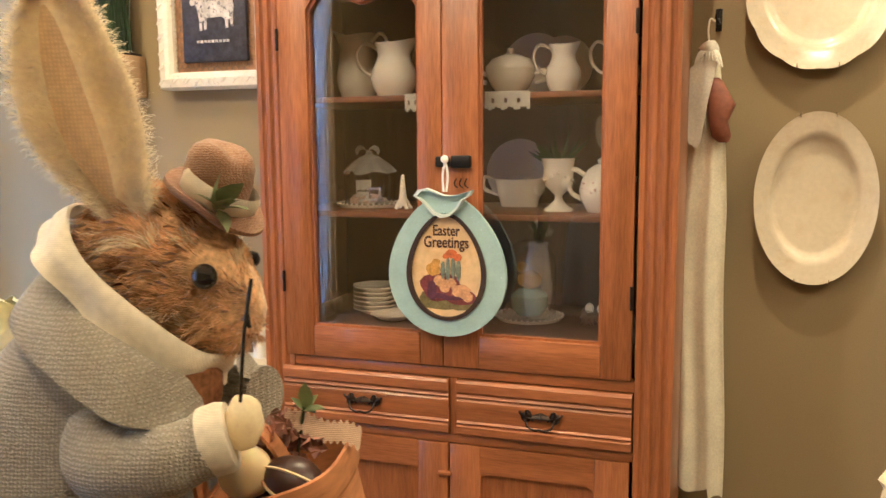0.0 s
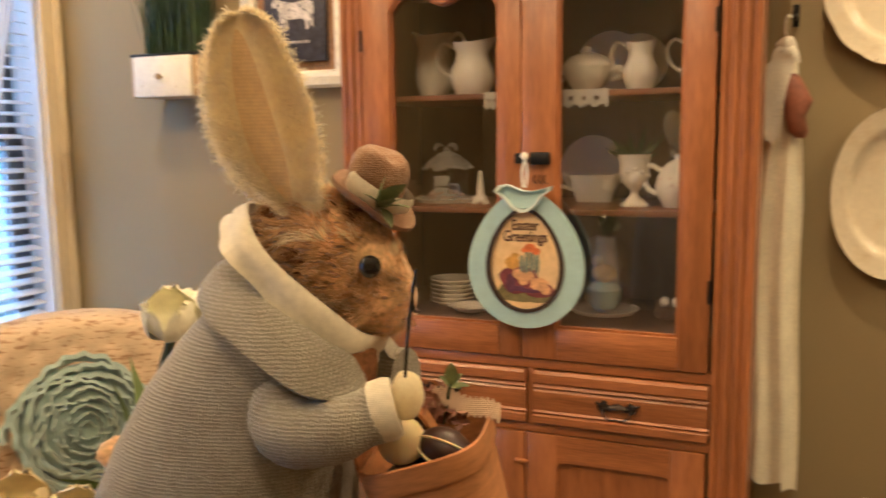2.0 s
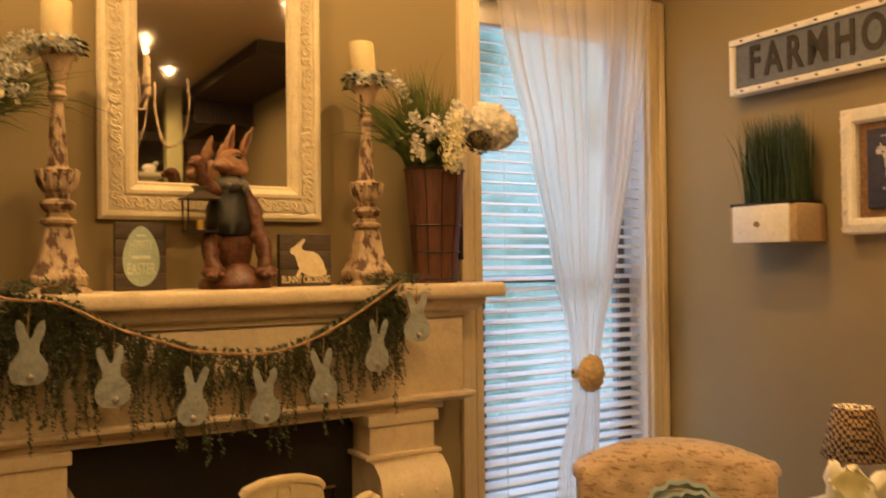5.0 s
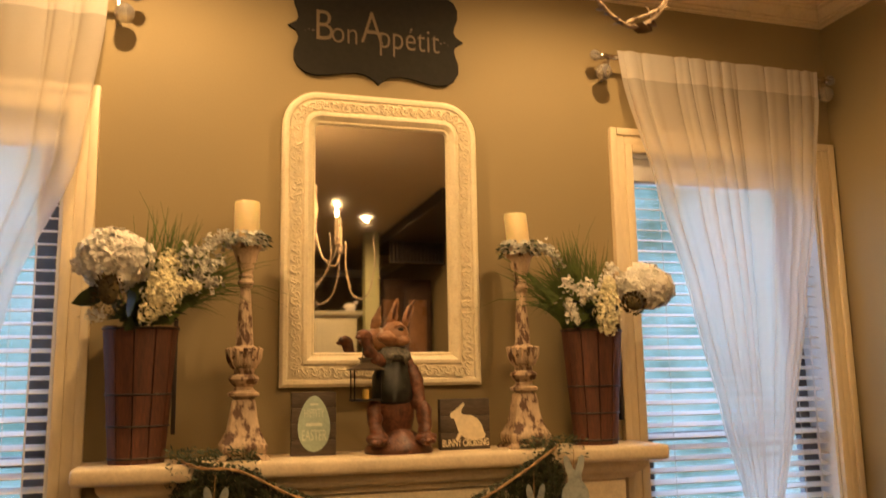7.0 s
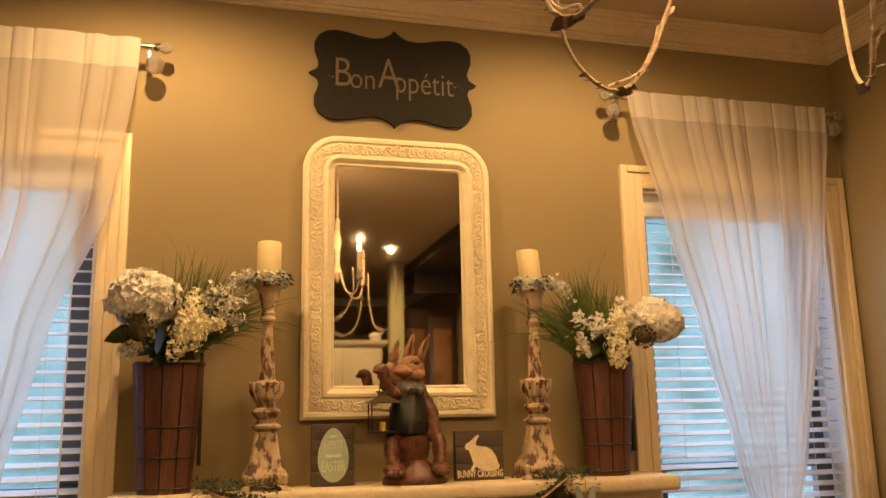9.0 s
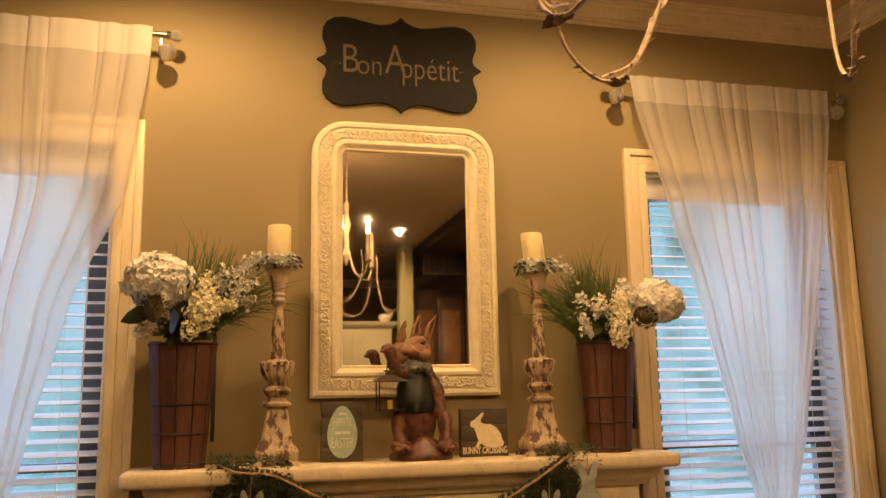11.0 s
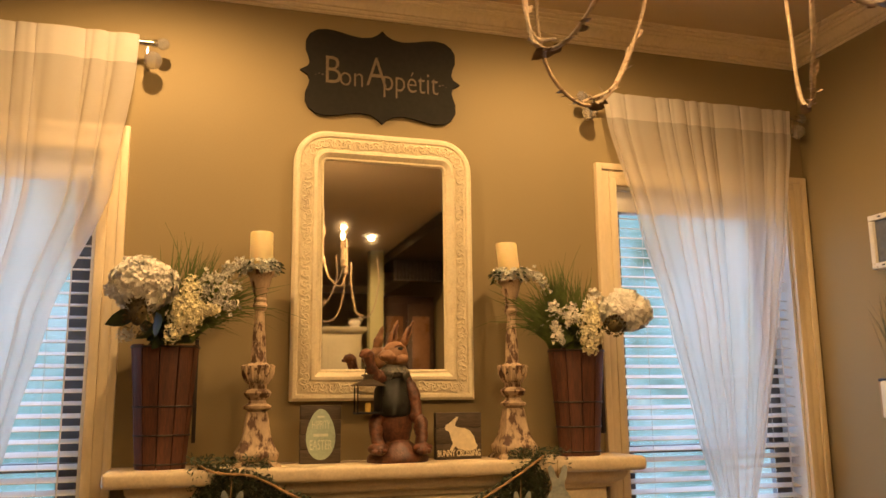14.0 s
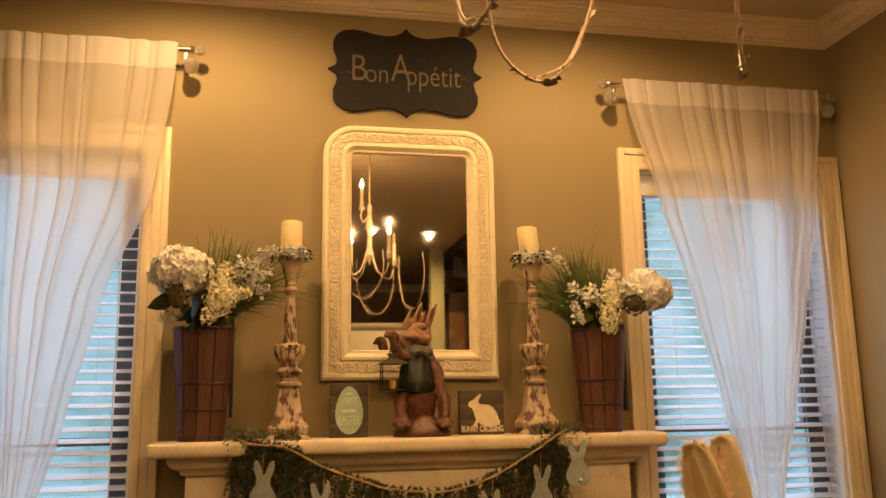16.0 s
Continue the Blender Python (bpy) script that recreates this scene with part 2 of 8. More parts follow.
def curve_pts(ctrl, n=8):
    """A smooth line through the control points."""
    c = [Vector(p) for p in ctrl]
    c = [2 * c[0] - c[1]] + c + [2 * c[-1] - c[-2]]
    out = []
    for i in range(1, len(c) - 2):
        for k in range(n):
            t = k / n
            a, b, d, e = c[i - 1], c[i], c[i + 1], c[i + 2]
            out.append(0.5 * ((2 * b) + (d - a) * t + (2 * a - 5 * b + 4 * d - e) * t * t + (3 * b - a - 3 * d + e) * t ** 3))
    return out + [c[-2]]


def ball(bm, center, r, sub=2, scale=(1, 1, 1), mi=0, rough=0.0, rng=None, turn=None):
    m = Matrix.LocRotScale(center, turn, scale)
    vs = bmesh.ops.create_icosphere(bm, subdivisions=sub, radius=r, matrix=m)["verts"]
    for v in vs:
        if rough:
            v.co += (v.co - Vector(center)) * rough * noise.noise(v.co * (1.5 / r))
    for f in {f for v in vs for f in v.link_faces}:
        f.material_index = mi
    return bm


def loft(bm, rows, mi=0, cap=True, closed=True):
    vr = [[bm.verts.new(p) for p in row] for row in rows]
    k = len(vr[0])
    for p, q in zip(vr, vr[1:]):
        for i in range(k if closed else k - 1):
            bm.faces.new((p[i], p[(i + 1) % k], q[(i + 1) % k], q[i])).material_index = mi
    if cap and closed:
        bm.faces.new(vr[0]).material_index = mi
        bm.faces.new(vr[-1]).material_index = mi
    return vr


def lettering(text, size, depth=0.002, squeeze=1.0, bold=0.0, space=1.0):
    """A mesh of raised letters in the built-in font, centred, in the xz plane facing -y."""
    cu = bpy.data.curves.new("letters", "FONT")
    cu.body, cu.size, cu.extrude, cu.align_x, cu.align_y = text, size, depth / 2, "CENTER", "CENTER"
    cu.resolution_u, cu.offset, cu.space_character = 4, bold, space
    tmp = new("letters_tmp", cu)
    me = bpy.data.meshes.new_from_object(tmp.evaluated_get(bpy.context.evaluated_depsgraph_get()))
    bpy.data.objects.remove(tmp)
    bpy.data.curves.remove(cu)
    bm = bmesh.new()
    bm.from_mesh(me)
    bpy.data.meshes.remove(me)
    bmesh.ops.transform(bm, matrix=pose(0, 0, 0, 90, 0, 0) @ Matrix.Diagonal((squeeze, 1, 1, 1)), verts=bm.verts[:])
    return bm


def shift(bm, m):
    bmesh.ops.transform(bm, matrix=m, verts=bm.verts[:])
    return bm


def band(bm, path, prof, mi=0, closed=False):
    """A moulding: the profile (out, up) carried along a path of (point, outward direction)."""
    rows = [[Vector(p) + Vector(o) * a + Vector((0, 0, 1)) * b for a, b in prof] for p, o in path]
    vr = [[bm.verts.new(p) for p in row] for row in rows]
    k = len(prof)
    for p, q in zip(vr, vr[1:] + ([vr[0]] if closed else [])):
        for i in range(k):
            bm.faces.new((p[i], p[(i + 1) % k], q[(i + 1) % k], q[i])).material_index = mi
    if not closed:
        bm.faces.new(vr[0])
        bm.faces.new(vr[-1])
    return bm

# ---------- the room ----------
X0, Y0 = -5.4, -8.2          # far sides of the open-plan room
WIN = [(-3.565, -2.765), (-0.865, -0.048)]   # window openings along the fireplace wall
WZ0, WZ1 = 0.38, 2.46

bm = B()
xs = [X0 - 0.15, WIN[0][0], WIN[0][1], WIN[1][0], WIN[1][1], WALL_X]
for i in range(5):
    if i in (1, 3):
        box(bm, xs[i], xs[i + 1], 0, 0.18, 0, WZ0)
        box(bm, xs[i], xs[i + 1], 0, 0.18, WZ1, CEIL)
    else:
        box(bm, xs[i], xs[i + 1], 0, 0.18, 0, CEIL)
bmesh.ops.remove_doubles(bm, verts=bm.verts[:], dist=1e-5)
tagged(part("wall_fireplace", bm, WALL, smooth=False), "tan painted wall with two windows", "wall", kind="structure")
tagged(part("wall_cabinet", box(B(), WALL_X, WALL_X + 0.15, Y0, 0.18, 0, CEIL), WALL, smooth=False), "tan painted wall behind the china cabinet", "wall", kind="structure")
tagged(part("wall_back", box(B(), X0, WALL_X, Y0 - 0.15, Y0, 0, CEIL), WALL, smooth=False), "tan painted wall at the far end", "wall", kind="structure")
tagged(part("wall_side", box(B(), X0 - 0.15, X0, Y0, 0, 0, CEIL), WALL, smooth=False), "tan painted side wall", "wall", kind="structure")
tagged(part("ceiling", box(B(), X0, WALL_X, Y0, 0, CEIL, CEIL + 0.1), CEILING, smooth=False), "tan painted ceiling", "ceiling", kind="structure")
floor = tagged(part("floor", box(B(), X0, WALL_X, Y0, 0, -0.08, -0.006), FLOOR, smooth=False), "dark wooden plank floor", "floor", kind="structure")

# crown moulding
prof = [(0, -0.092), (0.008, -0.092), (0.011, -0.087), (0.008, -0.082), (0.016, -0.080), (0.019, -0.073), (0.016, -0.067), (0.024, -0.065), (0.028, -0.056), (0.038, -0.044), (0.050, -0.036),
        (0.050, -0.030), (0.057, -0.032), (0.061, -0.026), (0.059, -0.020), (0.070, -0.018), (0.074, -0.012), (0.071, -0.007), (0.084, -0.008), (0.090, -0.004), (0.090, 0.0), (0, 0)]
corners = [((X0, 0, CEIL), (1, -1, 0)), ((WALL_X, 0, CEIL), (-1, -1, 0)), ((WALL_X, Y0, CEIL), (-1, 1, 0)), ((X0, Y0, CEIL), (1, 1, 0))]
tagged(part("crown_moulding", band(B(), corners, prof, closed=True), TRIM, angle=25), "cream stepped crown moulding", "moulding", kind="structure")
bprof = [(0, 0), (0.016, 0), (0.016, 0.09), (0.01, 0.115), (0, 0.12)]
tagged(part("baseboard", band(B(), [((p[0], p[1], -0.006), o) for p, o in corners], bprof, closed=True), TRIM), "cream painted baseboard", "baseboard", kind="structure")


def casing(name, x0, x1):
    """Window trim: stepped boards round the opening, jambs, sashes and panes."""
    th = tagged(new(name), "cream cased window with white slatted blind", "window", kind="structure")
    steps = [(0.088, 0.062, 0.026), (0.062, 0.03, 0.018), (0.03, 0.0, 0.022)]
    for w0, w1, d in steps:
        o = [(x0 - w0, WZ0 - 0.02), (x1 + w0, WZ0 - 0.02), (x1 + w0, WZ1 + w0), (x0 - w0, WZ1 + w0)]
        for a, b, c, e in ((x0 - w0, x0 - w1, WZ0, WZ1 + w0), (x1 + w1, x1 + w0, WZ0, WZ1 + w0), (x0 - w1, x1 + w1, WZ1 + w1, WZ1 + w0)):
            part("casing_board", box(B(), a, b, -d, 0.0, c, e, 0.003), TRIM, th)
    part("window_sill", box(B(), x0 - 0.10, x1 + 0.10, -0.05, 0.0, WZ0 - 0.03, WZ0, 0.006), TRIM, th)
    part("apron_board", box(B(), x0 - 0.07, x1 + 0.07, -0.018, 0.0, WZ0 - 0.11, WZ0 - 0.03, 0.003), TRIM, th)
    for a, b in ((x0, x0 + 0.012), (x1 - 0.012, x1)):
        part("jamb", box(B(), a, b, 0.0, 0.16, WZ0, WZ1), SASH, th)
    part("head_jamb", box(B(), x0 + 0.012, x1 - 0.012, 0.0, 0.16, WZ1 - 0.012, WZ1), SASH, th)
    mid = 1.43
    for z0, z1, y in ((WZ0, mid + 0.014, 0.095), (mid - 0.014, WZ1 - 0.012, 0.125)):
        sash = part("sash", ring_prism(B(), [(x0 + 0.012, z0), (x1 - 0.012, z0), (x1 - 0.012, z1), (x0 + 0.012, z1)],
                                       [(x0 + 0.085, z0 + 0.028), (x1 - 0.085, z0 + 0.028), (x1 - 0.085, z1 - 0.028), (x0 + 0.085, z1 - 0.028)], y, y + 0.028), BACKLIT_SASH, th, "sash coloured dark as if backlit", smooth=False)
        pn = part("pane", box(B(), x0 + 0.08, x1 - 0.08, y + 0.012, y + 0.016, z0 + 0.024, z1 - 0.024), PANE, sash, smooth=False)
        pn.visible_shadow = False
    return th


SASH = mat("sash_paint_white", (0.75, 0.74, 0.70), 0.4, vary=0.04, bump=0.05)
# Backlit shade put into the sash colour and its widened stiles.
BACKLIT_SASH = mat("sash_backlit_shade", (0.13, 0.125, 0.12), 0.5, vary=0.08, bump=0.05)
PANE = pane_glass("window_glass")
casing("window_1", *WIN[0])
casing("window_2", *WIN[1])

# daylight and foliage seen through the panes
def outdoors():
    m = bpy.data.materials.new("outdoor_distance")
    m.use_nodes = True
    t = m.node_tree
    n, ln = t.nodes, t.links
    n.remove(n["Principled BSDF"])
    tc, no, cr, e = n.new("ShaderNodeTexCoord"), n.new("ShaderNodeTexNoise"), n.new("ShaderNodeValToRGB"), n.new("ShaderNodeEmission")
    no.inputs["Scale"].default_value, no.inputs["Detail"].default_value = 0.9, 7
    ln.new(tc.outputs["Object"], no.inputs["Vector"])
    ln.new(no.outputs[0], cr.inputs[0])
    r = cr.color_ramp
    r.elements[0].position, r.elements[0].color = 0.34, (0.10, 0.26, 0.22, 1)
    r.elements[1].position, r.elements[1].color = 0.60, (0.50, 0.82, 0.98, 1)
    mid = r.elements.new(0.46)
    mid.color = (0.30, 0.66, 0.76, 1)
    ln.new(cr.outputs[0], e.inputs[0])
    e.inputs[1].default_value = 1.05
    ln.new(e.outputs[0], n["Material Output"].inputs[0])
    return m


tagged(part("backdrop", box(B(), -14, 10, 6.0, 6.02, -3, 9), outdoors(), smooth=False), "pale daylight and blurred greenery outside", "backdrop", kind="structure")
tagged(part("ground", box(B(), -40, 40, 0.2, 60, -0.5, -0.4), mat("patio_concrete", (0.50, 0.54, 0.54), 0.9), smooth=False), "pale concrete patio outside the windows", "ground", kind="structure")

# ---------- fireplace ----------
MC = -1.80
fire = thing("fireplace_mantel", (MC, 0, 0), label="cream cast stone fireplace mantel with scroll corbels", category="fireplace")
part("shelf", box(B(), -0.885, 0.885, -0.24, -0.004, 1.384, 1.432, 0.014, 3), MANTEL, fire, "thick rounded mantel shelf")
bm = B()
mould = [(0, 0), (0.012, 0), (0.018, 0.014), (0.04, 0.024), (0.052, 0.04), (0.056, 0.058), (0, 0.058)]
path = [((-0.77, -0.004, 1.326), (-1, 0, 0)), ((-0.77, -0.15, 1.326), (-1, -1, 0)), ((0.77, -0.15, 1.326), (1, -1, 0)), ((0.77, -0.004, 1.326), (1, 0, 0))]
part("bed_moulding", band(bm, path, mould), MANTEL, fire, angle=30)
part("frieze", box(B(), -0.77, 0.77, -0.148, -0.004, 1.078, 1.34, 0.004), MANTEL, fire)
small = [(0, 0), (0.008, 0), (0.022, 0.01), (0.03, 0.016), (0.03, 0.026), (0, 0.03)]
part("lower_moulding", band(B(), [((p[0], p[1], 1.052), o) for p, o in path], small), MANTEL, fire, angle=30)
part("lintel", box(B(), -0.70, 0.70, -0.135, -0.004, 1.028, 1.056, 0.003), MANTEL, fire)
for s in (-1, 1):
    leg = part("leg", box(B(), *sorted((s * 0.425, s * 0.655)), -0.15, -0.004, 0.90, 1.03, 0.004), MANTEL, fire)
    part("leg_cap", box(B(), *sorted((s * 0.415, s * 0.665)), -0.162, -0.004, 0.995, 1.03, 0.004), MANTEL, leg)
    part("collar", box(B(), *sorted((s * 0.405, s * 0.675)), -0.165, -0.004, 0.893, 0.908, 0.005), MANTEL, leg)
    side = [(-0.004, 0.0), (-0.10, 0.0), (-0.115, 0.10), (-0.10, 0.30), (-0.112, 0.42), (-0.15, 0.52), (-0.215, 0.62), (-0.252, 0.72), (-0.255, 0.79), (-0.232, 0.855), (-0.19, 0.89), (-0.004, 0.895)]
    part("corbel", prism(B(), side, *sorted((s * 0.42, s * 0.66)), plane="yz"), MANTEL, leg, angle=35)
    for k in (0.48, 0.60):
        bm = B()
        lathe(bm, [(0.004, 0), (0.009, 0.004), (0.004, 0.008)], 10)
        shift(bm, pose(s * k, -0.248, 0.80, 90, 0, 0))
        part("rosette_stud", bm, MANTEL, leg)
surround = thing("firebox", (MC, 0, 0), label="black slate firebox surround with brass edge", category="fireplace")
part("surround", ring_prism(B(), [(-0.43, 0.0), (0.43, 0.0), (0.43, 1.03), (-0.43, 1.03)], [(-0.36, 0.0), (0.36, 0.0), (0.36, 0.80), (-0.36, 0.80)], -0.03, -0.004), SOOT, surround, smooth=False)
part("hearth_back", box(B(), -0.36, 0.36, -0.012, -0.006, 0.0, 0.80), SOOT, surround)
part("brass_edge", box(B(), -0.36, 0.36, -0.036, -0.03, 0.796, 0.803), mat("brass_dull", (0.35, 0.25, 0.12), 0.4, metal=0.8), surround)

# ---------- gilt-white mirror ----------
def rounded(x0, x1, z0, z1, r, k=8):
    """An outline with two rounded upper corners, from the lower left, clockwise seen from -y."""
    out = [(x0, z0)]
    out += [(x0 + r - r * math.cos(a), z1 - r + r * math.sin(a)) for a in (math.pi / 2 * i / k for i in range(k + 1))]
    out += [(x1 - r + r * math.sin(a), z1 - r + r * math.cos(a)) for a in (math.pi / 2 * i / k for i in range(k + 1))]
    return out + [(x1, z0)]


CREAM = mat("carved_cream_paint", (0.80, 0.70, 0.48), 0.5, vary=0.06, scale=20, fine=160, bump=0.15, second=(0.55, 0.42, 0.22), mixlo=0.55, mixhi=0.9)
mir = thing("wall_mirror", (-1.803, -0.004, 1.63), label="cream carved mirror frame with rounded top corners", category="mirror")
W, Hm = 0.328, 0.955


def at(o, i):
    """Frame outline at o metres inside the outer edge."""
    return rounded(-W + i, W - i, i, Hm - i, max(0.012, 0.118 - i * 0.95))


frame_prof = [(0.0, 0.0), (0.0, -0.022), (0.010, -0.030), (0.020, -0.030), (0.026, -0.024), (0.066, -0.026), (0.072, -0.034), (0.082, -0.036), (0.090, -0.030),
              (0.098, -0.022), (0.104, -0.022), (0.107, -0.016), (0.107, 0.0)]
bm = B()
rows = [[(x, y, z) for x, z in at(0, i)] for i, y in frame_prof]
vr = [[bm.verts.new(p) for p in row] for row in rows]
k = len(vr[0])
for p, q in zip(vr, vr[1:] + [vr[0]]):
    for i in range(k):
        bm.faces.new((p[i], p[(i + 1) % k], q[(i + 1) % k], q[i]))
mframe = part("frame", bm, CREAM, mir, angle=35)
GLASSMIRROR = mat("mirror_silver", (0.86, 0.85, 0.82), 0.02, metal=1.0, vary=0.0, bump=0, rough_vary=0.01)
part("glass", prism(B(), at(0, 0.105), -0.012, -0.010), GLASSMIRROR, mir, smooth=False)

# ---------- china cabinet (local x to the right along the wall, -y into the room) ----------
PINE = mat("orange_pine", (0.36, 0.132, 0.038), 0.38, vary=0.22, scale=5, fine=34, bump=0.12, stretch=(9, 9, 0.7), second=(0.22, 0.06, 0.015), mixlo=0.56, mixhi=0.85, coat=0.25)
PINE_H = mat("orange_pine_rail", (0.37, 0.136, 0.039), 0.38, vary=0.22, scale=5, fine=34, bump=0.12, stretch=(0.7, 9, 9), second=(0.22, 0.06, 0.015), mixlo=0.56, mixhi=0.85, coat=0.25)
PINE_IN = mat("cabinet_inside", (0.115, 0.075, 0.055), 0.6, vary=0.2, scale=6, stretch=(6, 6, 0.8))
CAB_GLASS = pane_glass("cabinet_glass")
BRONZE = mat("dark_bronze", (0.045, 0.033, 0.026), 0.42, metal=0.85, vary=0.3, scale=40)
IRON = mat("black_iron", (0.012, 0.011, 0.011), 0.45, metal=0.4, vary=0.3)
CHINA = mat("ironstone_china", (0.88, 0.82, 0.70), 0.10, vary=0.03, scale=14, bump=0.0, coat=0.4, second=(0.70, 0.60, 0.44), mixlo=0.6, mixhi=0.95)
CAB = pose(0.03, -1.9025, 0, 0, 0, -90)
DEP = 0.45


def on_wall(x, y, z=0.0):
    """A pose in the cabinet wall's own frame, in metres along the wall, out of it (minus) and up."""
    return CAB @ pose(x, y, z)


cab = tagged(new("china_cabinet"), "orange pine china cabinet with two glazed doors and drawers", "cabinet")
cab.matrix_world = CAB
HW = 0.487
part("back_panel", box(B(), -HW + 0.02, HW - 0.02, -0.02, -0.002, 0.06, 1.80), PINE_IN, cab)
for s in (-1, 1):
    part("side_panel", box(B(), *sorted((s * (HW - 0.02), s * HW)), -DEP + 0.02, -0.002, 0.0, 1.80, 0.002), PINE, cab)
    # fluted corner post
    outer, inner = s * HW, s * 0.408
    bm = B()
    a, b = sorted((outer, inner))
    n = 36
    line = []
    for i in range(n + 1):
        u = i / n
        d = 0.0
        for c, w in ((0.22, 0.07), (0.5, 0.07), (0.78, 0.07)):
            if abs(u - c) < w:
                d = 0.006 * math.sqrt(1 - ((u - c) / w) ** 2)
        line.append((a + (b - a) * u, -DEP - 0.004 + d))
    prism(bm, line + [(b, -DEP + 0.03), (a, -DEP + 0.03)], 0.10, 1.80, plane="xy")
    part("fluted_post", bm, PINE, cab, angle=60)
part("top_rail", box(B(), -0.408, 0.408, -DEP, -DEP + 0.03, 1.776, 1.80), PINE_H, cab)
part("waist_rail", box(B(), -0.408, 0.408, -DEP, -DEP + 0.03, 0.868, 0.892, 0.002), PINE_H, cab)
part("drawer_rail", box(B(), -0.408, 0.408, -DEP, -DEP + 0.03, 0.712, 0.732, 0.002), PINE_H, cab)
part("drawer_divider", box(B(), -0.008, 0.008, -DEP, -DEP + 0.03, 0.732, 0.868), PINE, cab)
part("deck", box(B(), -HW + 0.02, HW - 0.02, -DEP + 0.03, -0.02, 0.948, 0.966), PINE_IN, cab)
part("carcass_top", box(B(), -HW, HW, -DEP, -0.002, 1.80, 1.815), PINE_H, cab)
cor = [(0, 0), (0.006, 0), (0.012, 0.012), (0.014, 0.03), (0.032, 0.048), (0.045, 0.056), (0.045, 0.066), (0.055, 0.07), (0.055, 0.082), (0, 0.085)]
part("cornice", band(B(), [((-HW, -0.002, 1.815), (-1, 0, 0)), ((-HW, -DEP, 1.815), (-1, -1, 0)), ((HW, -DEP, 1.815), (1, -1, 0)), ((HW, -0.002, 1.815), (1, 0, 0))], cor), PINE_H, cab, angle=25)
part("plinth", box(B(), -HW, HW, -DEP - 0.012, -DEP + 0.03, 0.0, 0.10, 0.004), PINE_H, cab)
part("lid_board", box(B(), -HW, HW, -DEP, -0.002, 1.892, 1.899), PINE_H, cab)
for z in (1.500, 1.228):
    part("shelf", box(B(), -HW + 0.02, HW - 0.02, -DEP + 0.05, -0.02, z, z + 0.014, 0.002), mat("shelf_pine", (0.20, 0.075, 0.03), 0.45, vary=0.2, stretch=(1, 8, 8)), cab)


def bow_top(x0, x1, z0, z1, n=28):
    """A glazed opening whose head rises in two shoulders with a tongue between them."""
    pts = [(x0, z0), (x0, z1 - 0.035)]
    for i in range(1, n):
        u = i / n
        z = z1 - 0.024 * math.exp(-((u - 0.5) / 0.16) ** 2)
        edge = min(u, 1 - u)
        if edge < 0.13:
            z -= 0.035 * (1 - math.sin(math.pi / 2 * edge / 0.13))
        pts.append((x0 + (x1 - x0) * u, z))
    return pts + [(x1, z1 - 0.035), (x1, z0)]


def glazed_door(x0, x1, g0, g1, hinge):
    """One glazed door: stiles and rails round a bowed pane."""
    y0, y1 = -DEP - 0.008, -DEP + 0.014
    zb, zt = 0.894, 1.774
    op = bow_top(g0, g1, 0.968, 1.745)
    door = part("door", box(B(), x0, g0, y0, y1, zb, zt, 0.003), PINE, cab, "glazed pine door")
    part("stile", box(B(), g1, x1, y0, y1, zb, zt, 0.003), PINE, door)
    part("bottom_rail", box(B(), g0, g1, y0, y1, zb, 0.968, 0.003), PINE_H, door)
    part("head_rail", prism(B(), op[1:-1] + [(g1, zt), (g0, zt)], y0, y1), PINE_H, door, smooth=False)
    m = len(op)
    cx, cz = (g0 + g1) / 2, 1.35
    inn = [(cx + (x - cx) * 0.955, cz + (z - cz) * 0.985) for x, z in op]
    part("bead", ring_prism(B(), op, inn, y0 + 0.008, y0 + 0.02), PINE, door, angle=30)
    pane = part("pane", prism(B(), [(x, z) for x, z in op], y1 - 0.004, y1 - 0.002), CAB_GLASS, door, smooth=False)
    pane.visible_shadow = False
    for z in (1.05, 1.62):
        part("hinge", tube(B(), [(hinge, y0 - 0.003, z), (hinge, y0 - 0.003, z + 0.05)], 0.004), BRONZE, door)
    return door


glazed_door(-0.4285 + 0.002, -0.026 + 0.003, -0.352, -0.078, -0.427)
rdoor = glazed_door(-0.0215, 0.400, 0.062, 0.335, 0.399)
part("latch_box", box(B(), 0.002, 0.048, -DEP - 0.024, -DEP - 0.008, 1.348, 1.376, 0.004), IRON, rdoor, "black iron latch")
part("latch_keeper", box(B(), -0.034, -0.002, -DEP - 0.022, -DEP - 0.010, 1.350, 1.374, 0.004), IRON, cab)
bm = B()
for k in range(3):
    tube(bm, curve_pts([(0.012 + k * 0.012, -DEP - 0.01, 1.325), (0.008 + k * 0.012, -DEP - 0.012, 1.312), (0.016 + k * 0.012, -DEP - 0.012, 1.304)], 4), 0.0016, 5)
part("key_plate", bm, IRON, rdoor)


